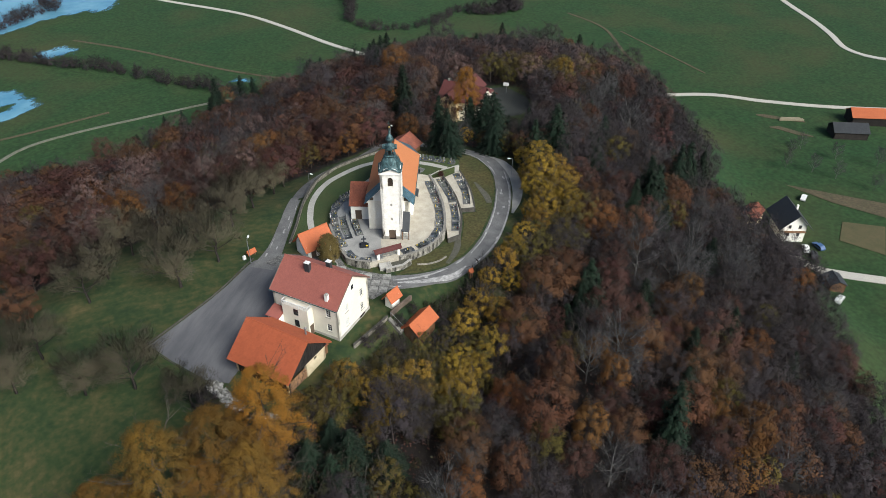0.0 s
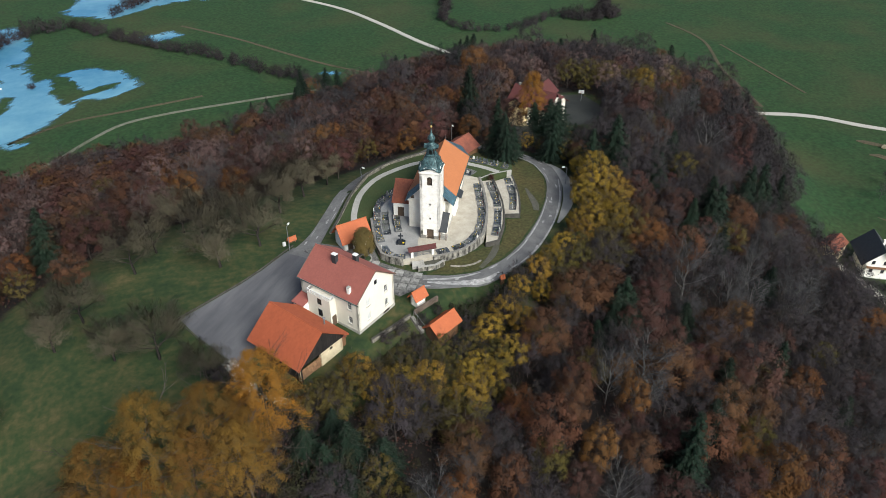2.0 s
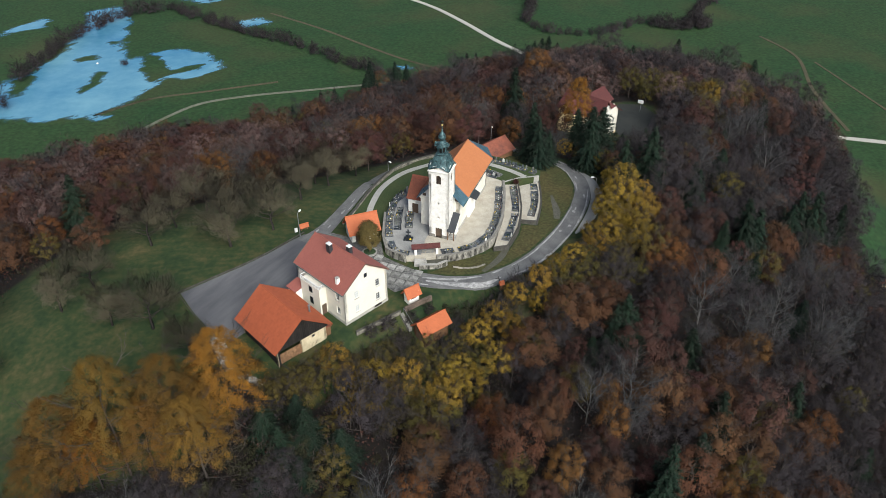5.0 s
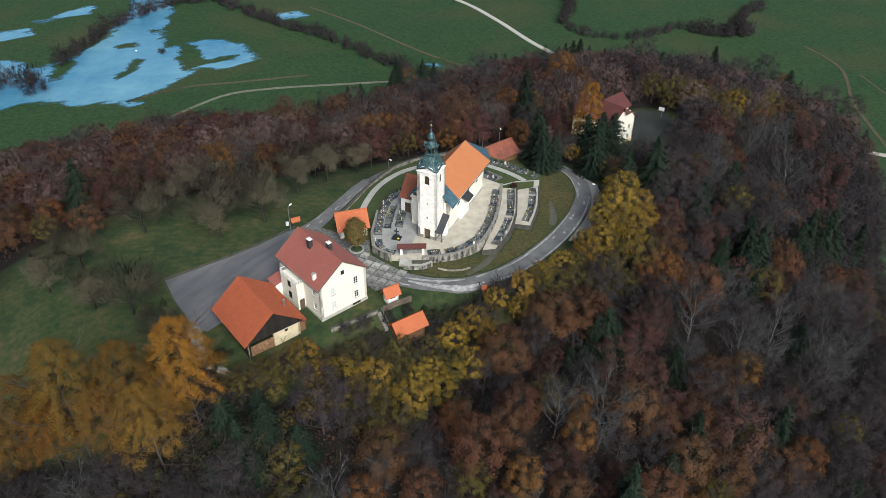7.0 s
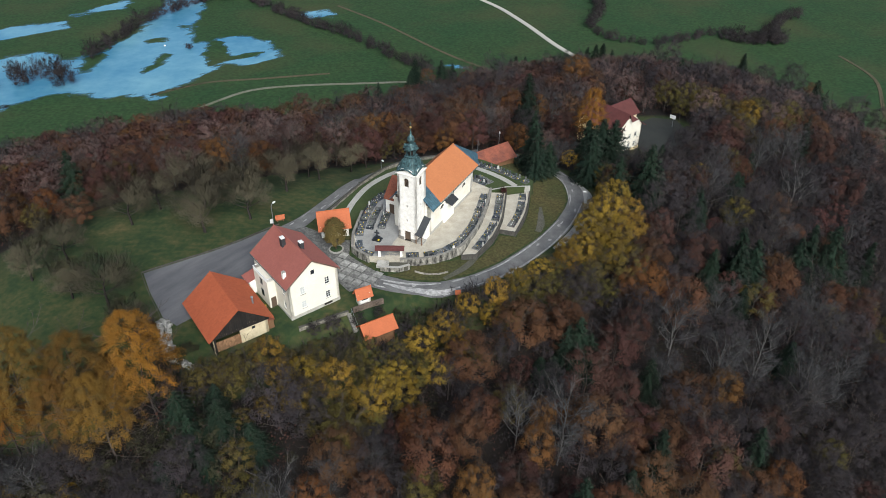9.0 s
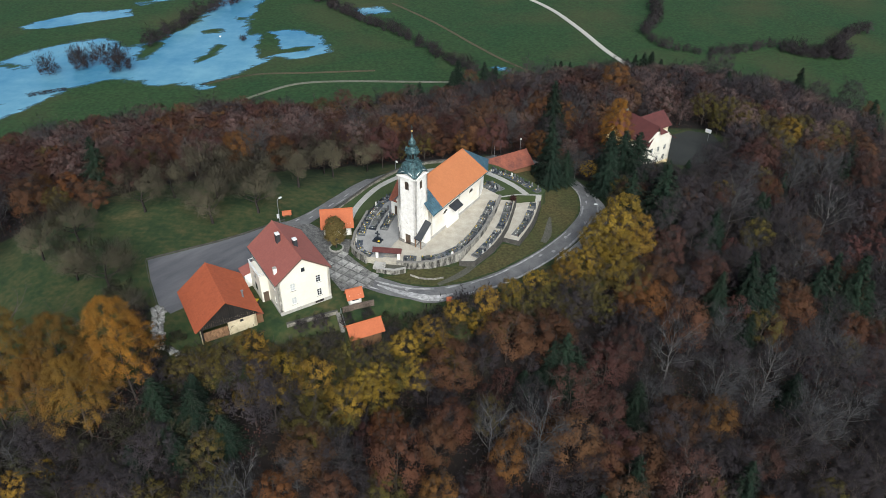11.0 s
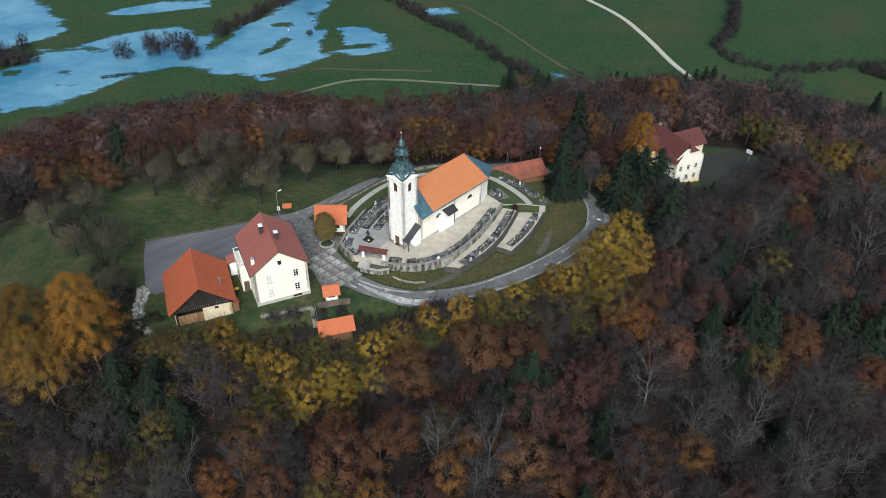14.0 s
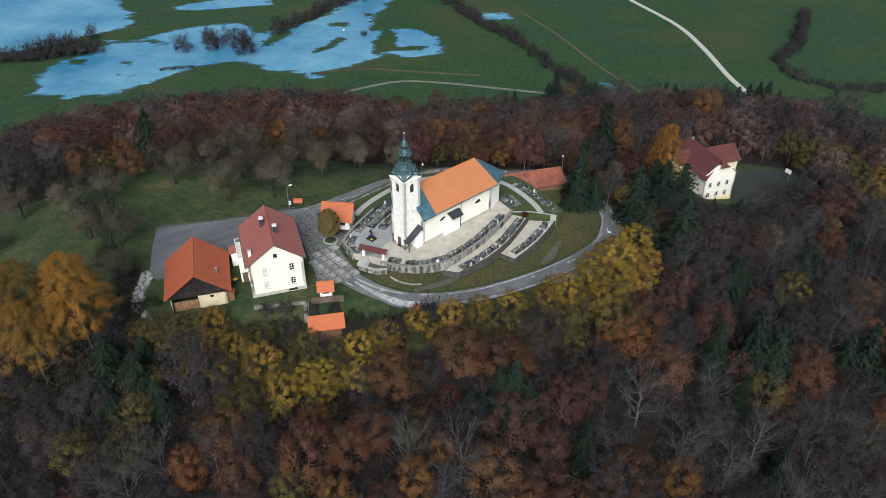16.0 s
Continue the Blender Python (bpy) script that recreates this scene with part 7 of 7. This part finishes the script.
# ---- things beside the barn and in the garden ----
ruin = tagged(new("ruined_wall"), "pale ruined stone footing beside the barn", "ruin")
rw = random.Random(21)
RUBBLE = material("lime_stained_rubble", (0.50, 0.48, 0.44), 0.95, (0.03, 0.03, 0.028), 1.6, 1.1, 0.3, 5, 0.5, rand=0.5)
chunk = [Shape().box(-0.5, 0.5, -0.35, 0.35, -0.3, 0.4, 0.12).mesh("stone", RUBBLE), Shape().box(-0.35, 0.35, -0.3, 0.3, -0.3, 0.35, 0.1).mesh("stone", RUBBLE)]
for x0, y0, x1, y1, n in ((-39.6, -24.0, -36.4, -31.2, 46), (-38.6, -23.7, -35.4, -30.6, 40), (-36.2, -31.6, -30.5, -33.6, 40), (-39.2, -23.4, -37.4, -24.5, 8)):
    for k in range(n):
        t = k / n
        x, y = x0 + (x1 - x0) * t + rw.uniform(-0.35, 0.35), y0 + (y1 - y0) * t + rw.uniform(-0.35, 0.35)
        part("stone", chunk[k % 2], None, ruin).matrix_basis = pose(x, y, height(x, y) + 0.1, rw.uniform(-8, 8), rw.uniform(-8, 8), rw.uniform(0, 180)) @ Matrix.Diagonal((rw.uniform(0.6, 1.2), rw.uniform(0.6, 1.2), 0.6, 1))
stair = thing("garden_stairs", pose(-8.0, -21.4, -0.9, 0, 0, -62), "narrow garden stairs with a thin steel handrail", "stairs")
for k in range(9):
    part("step", Shape().box(0.3 * k, 0.3 * k + 0.34, -0.35, 0.35, -0.19 * k - 0.8, -0.19 * k, 0.01), PLINTH, stair)
part("handrail", Shape().tube([(0, 0.52, 0.9), (2.7, 0.52, -0.8)], 0.035, 6), METAL, stair)
for k in range(4):
    part("rail_post", Shape().tube([(0.9 * k, 0.52, -0.57 * k - 0.4), (0.9 * k, 0.52, 0.9 - 0.567 * k)], 0.03, 6), METAL, stair)
bin_ = thing("waste_bin", pose(-22.6, -20.3, height(-22.6, -20.3)), "yellow lidded waste bin by the house", "bin")
part("body", Shape().box(-0.3, 0.3, -0.3, 0.3, 0, 0.9, -0.05), SLATE, bin_)
part("lid", Shape().box(-0.36, 0.36, -0.36, 0.36, 0.905, 1.0, 0.04), FLOWER_Y, bin_, "yellow lid")
fl = random.Random(31)


# ---- valley: water, lanes, hedges ----
WATER = bpy.data.materials.new("sky_tinted_flood_water")
WATER.use_nodes = True
wb = WATER.node_tree.nodes["Principled BSDF"]
# blue base colour stands in for most of the reflected sky
wb.inputs["Base Color"].default_value, wb.inputs["Roughness"].default_value, wb.inputs["IOR"].default_value = (0.065, 0.17, 0.27, 1), 0.08, 1.33
wn, wbump = WATER.node_tree.nodes.new("ShaderNodeTexNoise"), WATER.node_tree.nodes.new("ShaderNodeBump")
wb.inputs["Specular IOR Level"].default_value = 0.9
wn.inputs["Scale"].default_value, wbump.inputs["Strength"].default_value = 0.4, 0.05
WATER.node_tree.links.new(wn.outputs["Fac"], wbump.inputs["Height"])
WATER.node_tree.links.new(wbump.outputs["Normal"], wb.inputs["Normal"])


# sky reflection painted into the base colour: blue with paler noise patches
wsky_tone, wmix, wco = WATER.node_tree.nodes.new("ShaderNodeTexNoise"), WATER.node_tree.nodes.new("ShaderNodeValToRGB"), WATER.node_tree.nodes.new("ShaderNodeTexCoord")
wsky_tone.inputs["Scale"].default_value, wsky_tone.inputs["Detail"].default_value, wsky_tone.inputs["Roughness"].default_value = 0.022, 8, 0.65
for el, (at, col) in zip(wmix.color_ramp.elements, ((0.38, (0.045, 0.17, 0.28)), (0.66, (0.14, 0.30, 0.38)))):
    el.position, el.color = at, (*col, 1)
WATER.node_tree.links.new(wco.outputs["Object"], wsky_tone.inputs["Vector"])
WATER.node_tree.links.new(wsky_tone.outputs["Fac"], wmix.inputs["Fac"])
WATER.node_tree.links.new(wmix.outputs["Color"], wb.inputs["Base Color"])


def shore_distance(poly, q):
    """How far each place lies inside an outline (negative outside)."""
    a = np.array(poly, float)
    b = np.roll(a, -1, axis=0)
    best, odd = np.full(len(q), 1e9), np.zeros(len(q), bool)
    for (ax, ay), (bx, by) in zip(a, b):
        d = np.array((bx - ax, by - ay))
        t = np.clip(((q[:, 0] - ax) * d[0] + (q[:, 1] - ay) * d[1]) / (d @ d + 1e-9), 0, 1)
        best = np.minimum(best, np.hypot(q[:, 0] - ax - t * d[0], q[:, 1] - ay - t * d[1]))
        if by != ay:
            odd ^= ((ay > q[:, 1]) != (by > q[:, 1])) & (q[:, 0] < (bx - ax) * (q[:, 1] - ay) / (by - ay) + ax)
    return np.where(odd, best, -best)


# outlines of the flood, and of the grass that stands out of it
MAIN_SHORE = [(-218, 121), (-200, 119), (-186, 131), (-178, 145), (-173, 164), (-161, 182), (-147, 184), (-135, 182), (-123, 181), (-113, 184), (-104, 191), (-97, 202), (-93, 210), (-98, 222), (-107, 238), (-114, 249), (-118, 263), (-120, 285), (-122, 307), (-132, 330), (-148, 322), (-146, 282), (-146, 264), (-149, 248), (-155, 232), (-167, 226), (-186, 231), (-199, 224), (-212, 212), (-218, 193), (-232, 185), (-226, 169), (-233, 158), (-235, 147), (-230, 135)]
TONGUE_SHORE = [(-114, 247), (-98, 253), (-86, 254), (-75, 248), (-69, 237), (-68, 226), (-75, 220), (-84, 218), (-91, 219), (-100, 212)]
LAKE_SHORE = [(-280, 138), (-259, 160), (-251, 178), (-246, 189), (-240, 200), (-236, 212), (-247, 225), (-267, 240), (-286, 252), (-354, 266), (-427, 239), (-330, 136)]
STRIP_SHORE = [(-235, 244), (-227, 257), (-215, 268), (-189, 281), (-165, 300), (-168, 316), (-190, 288), (-186, 266), (-206, 251), (-216, 245), (-228, 241)]
POOL_A = [(-66, 292), (-50, 297), (-46, 289), (-60, 282)]
POOL_B = [(-118, 180), (-111, 176), (-109, 178), (-116, 183)]
POOL_C = [(14, 216), (22, 217), (24, 213), (16, 211)]
FAR_SHORE = [(-50, 392), (-14, 368), (-22, 350), (-40, 352), (-62, 346), (-82, 330), (-110, 345), (-100, 400)]
FLOOD = [MAIN_SHORE, TONGUE_SHORE, LAKE_SHORE, STRIP_SHORE, POOL_A, POOL_B, POOL_C, FAR_SHORE]
DRY = [[(-155, 203), (-159, 211), (-158, 225), (-153, 233), (-150, 227), (-149, 208)], [(-128, 205), (-126, 217), (-124, 233), (-118, 229), (-120, 214), (-125, 204)], [(-138, 251), (-129, 252), (-127, 248), (-135, 245)], [(-127, 272), (-121, 272), (-120, 267), (-125, 267)], [(-107, 238), (-104, 250), (-98, 248), (-89, 229), (-76, 233), (-75, 227), (-90, 221), (-97, 213)]]
DRY += [[(-213, 193), (-201, 194), (-198, 190), (-207, 189)], [(-202, 152), (-190, 154), (-188, 151), (-198, 148)], [(-209, 165), (-203, 166), (-202, 163), (-206, 162)], [(-236, 160), (-224, 160), (-220, 155), (-227, 153)], [(-222, 214), (-204, 221), (-214, 204), (-226, 192), (-240, 195)]]


def flood():
    """One level sheet of water; its depth thins out over the drowned grass along its shores."""
    xs, ys = np.arange(-440, 40, 2.5), np.arange(108, 410, 2.5)
    q = np.array([(x, y) for y in ys for x in xs])
    depth = np.max([shore_distance(p, q) for p in FLOOD], axis=0)
    depth = np.minimum(depth, np.min([-1.3 * shore_distance(p, q) for p in DRY], axis=0) + 0.6)
    keep = (depth > -5).reshape(len(ys), len(xs))
    nx = len(xs)
    f = [(j * nx + i, j * nx + i + 1, (j + 1) * nx + i + 1, (j + 1) * nx + i) for j in range(len(ys) - 1) for i in range(nx - 1) if keep[j:j + 2, i:i + 2].any()]
    f = np.array(f)
    used, inv = np.unique(f, return_inverse=True)
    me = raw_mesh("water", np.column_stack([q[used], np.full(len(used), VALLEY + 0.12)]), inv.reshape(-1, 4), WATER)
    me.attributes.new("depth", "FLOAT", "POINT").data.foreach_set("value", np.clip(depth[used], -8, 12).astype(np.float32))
    tagged(new("water", me), "still flood water over drowned meadow, blue sky reflection put into its colour", "water", kind="structure")


n, link = WATER.node_tree.nodes, WATER.node_tree.links.new
deep, ragged, add, edge = n.new("ShaderNodeAttribute"), n.new("ShaderNodeTexNoise"), n.new("ShaderNodeMath"), n.new("ShaderNodeMapRange")
deep.attribute_name = "depth"
ragged.inputs["Scale"].default_value, ragged.inputs["Detail"].default_value, ragged.inputs["Roughness"].default_value = 0.09, 8, 0.7
streak = n.new("ShaderNodeMapping")
streak.vector_type = "TEXTURE"
streak.inputs["Rotation"].default_value, streak.inputs["Scale"].default_value = (0, 0, radians(35)), (2.2, 1, 1)
link(wco.outputs["Object"], streak.inputs["Vector"])
link(streak.outputs["Vector"], ragged.inputs["Vector"])
add.operation = "MULTIPLY_ADD"
add.inputs[1].default_value = 26.0
link(ragged.outputs["Fac"], add.inputs[0])
link(deep.outputs["Fac"], add.inputs[2])
edge.interpolation_type = "SMOOTHSTEP"
edge.inputs["From Min"].default_value, edge.inputs["From Max"].default_value = 11.6, 15.0
link(add.outputs[0], edge.inputs["Value"])
clear, shallow = n.new("ShaderNodeBsdfTransparent"), n.new("ShaderNodeMixShader")
link(edge.outputs["Result"], shallow.inputs["Fac"])
link(clear.outputs[0], shallow.inputs[1])
link(wb.outputs[0], shallow.inputs[2])
link(shallow.outputs[0], n["Material Output"].inputs["Surface"])
flood()
brush = thing("brush_heap", pose(-177, 166, VALLEY + 0.1, 0, 0, 30), "heap of dark cut brushwood at the water's edge", "brushwood")
part("brushwood", Shape(), TWIG, brush).data = raw_mesh("brushwood", *sticks([(a, b, 0.2, a + fl.uniform(-2, 2), b + fl.uniform(-1, 1), fl.uniform(0.2, 0.9), 0.08, 0.03) for a, b in [(fl.uniform(-8, 8), fl.uniform(-2, 2)) for _ in range(220)]]), TWIG)
swan = thing("white_buoy", pose(-125.8, 241, VALLEY + 0.1), "small white float on the flood water", "float")
part("body", Shape().lathe([(0.3, 0), (0.55, 0.25), (0.3, 0.6)], 10), FRAME, swan)


def lane(pts, w, label, mat=None, lift=0.22):
    strip("lane", pts, w, mat or LANE, lift, label, "lane", step=5, level=lambda x, y: max(VALLEY, height(x, y)))


lane([(-28, 404), (8, 354), (41, 312), (57, 279), (70, 244), (81, 220), (92, 190)], 2.7, "pale gravel field lane across the meadow")
lane([(420, 260), (352, 215), (338, 191), (324, 157), (314, 137), (303, 117), (310, 98), (345, 70)], 3.2, "pale gravel field lane in the valley")
lane([(150, 125), (196, 109), (216, 91), (234, 76), (257, 61), (300, 36)], 2.8, "pale gravel lane along the foot of the hill")
lane([(-220, 60), (-170, 96), (-129, 131), (-121, 140), (-98, 159), (-85, 175), (-72, 187), (-52, 192), (-30, 194), (-5, 196), (20, 197)], 1.6, "worn pale farm track round the hill foot", material("rutted_track", (0.15, 0.145, 0.12), 0.95, (0.075, 0.085, 0.045), 0.15, 0.8, 0.25, 1.5, 0.2))
lane([(200, -62), (150, -18), (142, -11), (136.1, -4), (136.6, 6), (133, 18)], 3.6, "pale lane to the farmhouse")
DIRT = material("bare_field_earth", (0.082, 0.062, 0.038), 0.95, (0.045, 0.048, 0.024), 0.12, 0.8, 0.25, 1.5, 0.3)
lane([(-46, 306), (-19, 276), (4, 245), (20, 225), (40, 205)], 1.6, "faint brown track across the meadow", DIRT, 0.12)
lane([(209, 229), (212, 199), (197, 160), (188, 120)], 1.6, "faint brown track across the meadow", DIRT, 0.12)
lane([(217, 191), (216, 126)], 1.2, "faint brown track across the meadow", DIRT, 0.12)
lane([(-115, 181), (-95, 195), (-70, 200), (-40, 206)], 1.6, "faint brown track by the water", DIRT, 0.12)
sheet("field", [(168, 35), (189, 10), (181, 4), (173, 19)], DIRT, 0.15, "strip of brown ploughed earth", "field", cell=8)
sheet("field", [(166, 9), (176, 0.6), (162, -10), (156, 2)], material("stubble_field", (0.085, 0.070, 0.036), 0.95, (0.050, 0.052, 0.022), 0.3, 0.8, 0.2, 3, 0.2), 0.15, "pale brown stubble plot", "field", cell=8)
strip("field", [(203, 82), (205.2, 79.9), (212, 72), (216, 68)], [1, 3, 2, 1], DIRT, 0.13, "narrow strip of bare brown earth", "field", step=4)
strip("field", [(199, 71), (201.7, 69.1), (205, 61.5), (208, 57)], [1, 3, 3, 1], DIRT, 0.13, "narrow strip of bare brown earth", "field", step=4)
sheet("guest_house_yard", [(66, 66), (74, 66), (81, 70), (85, 80), (83, 90), (76, 92), (66, 84)], YARD_ASPHALT, 0.15, "grey gravel yard beside the guest house", "yard", cell=3)
sheet("guest_house_drive", [(40, 62), (46, 58), (50, 66), (47, 76), (42, 74)], YARD_ASPHALT, 0.15, "grey asphalt drive by the guest house", "yard", cell=3)


def hedge(pts, gap, size, kinds=("hedge_bush",), spread=1.5):
    line = catmull([(x, y, 0) for x, y in pts], 0.5)
    run, nxt = 0, 0
    for a, b in zip(line, line[1:]):
        run += (b - a).length
        if run >= nxt:
            nxt += gap * rng.uniform(0.7, 1.3)
            plant(rng.choice(kinds), a.x + rng.uniform(-spread, spread), a.y + rng.uniform(-spread, spread), size * rng.uniform(0.7, 1.2), rng.uniform(0.8, 1.1), z=VALLEY)


hedge([(-100, 318), (-80, 296), (-61, 277), (-37, 257), (-18, 234), (0, 213), (16, 203)], 4.6, 1.15)
hedge([(110, 351), (100, 289), (92, 268)], 6, 1.3)
hedge([(92, 268), (104, 248), (130, 247), (158, 258), (176, 248)], 5, 0.9)
hedge([(160, 252), (172, 246), (186, 246), (182, 256)], 3, 1.3)
hedge([(185, 250), (196, 275), (215, 290)], 6, 1.2)
hedge([(-157, 226), (-154, 236), (-151, 250), (-146, 275), (-136, 294), (-126, 310), (-100, 322)], 5.4, 1.5)
hedge([(-246, 152), (-241, 161), (-234, 167), (-226, 169)], 3.4, 1.9)
hedge([(-268, 140), (-258, 146), (-247, 152)], 4, 1.6)
hedge([(-80, 334), (-68, 353), (-50, 367), (-60, 380)], 5, 1.6)
for x, y, s in [(-186, 184, 1.1), (-174, 192, 1.2), (-169, 199, 1.2), (-156, 192, 1.35), (-161, 199, 1.2), (-178, 197, 1.1), (-113, 237, 0.35), (-241, 185, 0.9), (-112, 238, 0.3)]:
    plant("hedge_bush", x, y, s * 1.45, 1.2, "dark bare willow standing in the flood", VALLEY)
for x, y, s in [(178, 44, 0.6), (184, 37, 0.65), (188, 30, 0.6), (193, 18, 0.6), (187, 50, 0.6), (209, 29, 0.7), (200, 40, 0.6), (195, 52, 0.6)]:
    plant("grey_tree", x, y, s * 0.8, 1.15)


# ---- the farm at the hill foot ----
def farm_house():
    h = thing("farm_house", pose(144, 13, -49.6, 0, 0, -28), "white farmhouse with a steep black roof", "house")
    front = [(1.4, 2.4, 1.2, 2.5), (4.6, 5.6, 1.2, 2.5), (1.4, 2.4, 4.0, 5.3), (4.6, 5.6, 4.0, 5.3)]
    s = Shape()
    s.m = pose(-3.6, -5, -2)
    wall(s, 7.2, 5.9 + 2, 0.4, [(a, b, c + 2, d + 2) for a, b, c, d in front])
    s.m = pose(3.6, -5, -2, 0, 0, 90)
    wall(s, 10, 7.9, 0.4)
    s.m = pose(-3.6, 5, -2, 0, 0, -90)
    wall(s, 10, 7.9, 0.4)
    s.m = pose(3.6, 5, -2, 0, 0, 180)
    wall(s, 7.2, 7.9, 0.4)
    s.m = Matrix()
    w = part("wall", s, WHITE, h)
    for a, b, c, d in front:
        window(h, pose(-3.6, -5, 0) @ pose(a, 0, c), b - a, d - c, FRAME_DARK, (1, 0))
    for y in (-5, 4.6):
        part("gable", Shape().prism([(-3.6, 5.9), (3.6, 5.9), (0, 9.3)], "y", y, y + 0.4), WHITE, h)
    for sx in (-1, 1):
        c = [(sx * 5.3, -6.2, 4.2), (sx * 5.3, 6.2, 4.2), (0, 6.2, 9.5), (0, -6.2, 9.5)]
        part("roof_slope", Shape().slab(c if sx > 0 else c[::-1], 0.16), SLATE, h, "black sheet roof slope")
    part("chimney", Shape().box(0.6, 1.2, -1, -0.4, 8, 10.2), WHITE, h)
    part("balcony", Shape().box(-3.4, 3.4, -6.1, -5, 3.1, 3.25), WOOD, h)
    return h


farm_house()
gabled("farm_shed", pose(135.2, 20.5, -47.0, 0, 0, 25), 4, 2.6, 2.6, 4.4, 0.4, CREAM, TILE_OLD, "small farm shed with brown tile roof", "shed", (), -4)
gabled("farm_shed", pose(133.8, -13.6, -49.6, 0, 0, 62), 2.6, 2.2, 2.2, 3.3, 0.3, WOOD, SLATE, "grey timber shed by the farm lane", "shed", (), -2)
gabled("field_barn", pose(221, 52, -50.6, 0, 0, -32), 6.5, 4, 3.2, 5.6, 0.4, TIMBER, SLATE, "dark weathered field barn", "barn", (), -1)
gabled("field_barn", pose(240, 56, -50.6, 0, 0, -32), 9, 4, 3.8, 6.2, 0.4, TIMBER, TILE_ORANGE, "long field barn with orange roof", "barn", (), -1)
logs = thing("timber_stack", pose(212, 72, -50.3, 0, 0, -30), "stack of pale sawn planks by the barn", "timber")
for k in range(5):
    part("plank", Shape().box(-5 + k * 0.3, 5 - k * 0.4, -1.2 + 0.45 * k, -0.8 + 0.45 * k, 0, 0.7 + 0.1 * (k % 2)), material("sawn_planks", (0.22, 0.19, 0.13), 0.85, rand=0.2), logs)


def car(x, y, z, turn, paint, label, size=1.0):
    c = thing("car", pose(x, y, z, 0, 0, turn) @ Matrix.Scale(size, 4), label, "car", "parked cars")
    prof = [(-2.1, 0.35), (2.1, 0.35), (2.15, 0.75), (1.2, 0.92), (0.6, 1.42), (-1.3, 1.45), (-1.95, 0.95), (-2.15, 0.8)]
    part("body", Shape().prism(prof, "y", -0.85, 0.85), paint, c)
    part("window_band", Shape().prism([(0.95, 0.96), (0.52, 1.36), (-1.22, 1.38), (-1.72, 0.97)], "y", -0.865, 0.865), GLASS, c)
    for wx in (-1.35, 1.35):
        for wy in (-0.8, 0.8):
            t = Shape()
            t.m = pose(wx, wy, 0.32, 90, 0, 0)
            part("wheel", t.lathe([(0.2, -0.12), (0.32, -0.1), (0.32, 0.1), (0.2, 0.12)], 12), SLATE, c)
    return c


WHITEPAINT = material("white_car_paint", (0.72, 0.72, 0.70), 0.3, grain=0.03, spec=0.6)
BLUEPAINT = material("blue_car_paint", (0.05, 0.10, 0.22), 0.3, grain=0.03, spec=0.6)
hoop = thing("basketball_hoop", pose(79.8, 84.6, height(79.8, 84.6) + 0.15, 0, 0, -40), "white backboard with hoop on a steel pole", "basketball hoop")
part("pole", Shape().tube([(0, 0.9, -0.2), (0, 0.9, 2.9), (0, 0.1, 3.3)], [0.08, 0.07, 0.05], 8), METAL, hoop)
part("backboard", Shape().box(-0.9, 0.9, 0.0, 0.06, 2.8, 3.95), FRAME, hoop, "white rectangular backboard")
part("ring", Shape().tube([(0.23 * math.cos(2 * math.pi * k / 12), -0.3 + 0.23 * math.sin(2 * math.pi * k / 12), 3.05) for k in range(13)], 0.02, 5), TILE_ORANGE, hoop, "orange steel ring")
car(73.5, 52.5, height(73.5, 52.5) + 0.15, 20, METAL, "silver grey car parked among trees")
for x, y, a, p, l in [(133, -10.4, 60, BLUEPAINT, "blue car parked by the farm lane"), (129, -19.6, 20, WHITEPAINT, "white car parked by the shed"), (142, 3.2, 50, WHITEPAINT, "white car beside the farmhouse"), (146.6, 2.2, 80, BLUEPAINT, "dark blue car beside the farmhouse"), (141.6, -0.4, 45, SLATE, "black car beside the farm lane"), (166, 25, 30, WHITEPAINT, "white van on the field edge")]:
    car(x, y, height(x, y) + 0.1, a, p, l)

flag = thing("flag_pole", pose(17.5, 37.2, height(17.5, 37.2)), "slender grey pole behind the church", "pole")
part("pole", Shape().tube([(0, 0, -0.3), (0, 0, 6.5)], [0.07, 0.04], 8), METAL, flag)
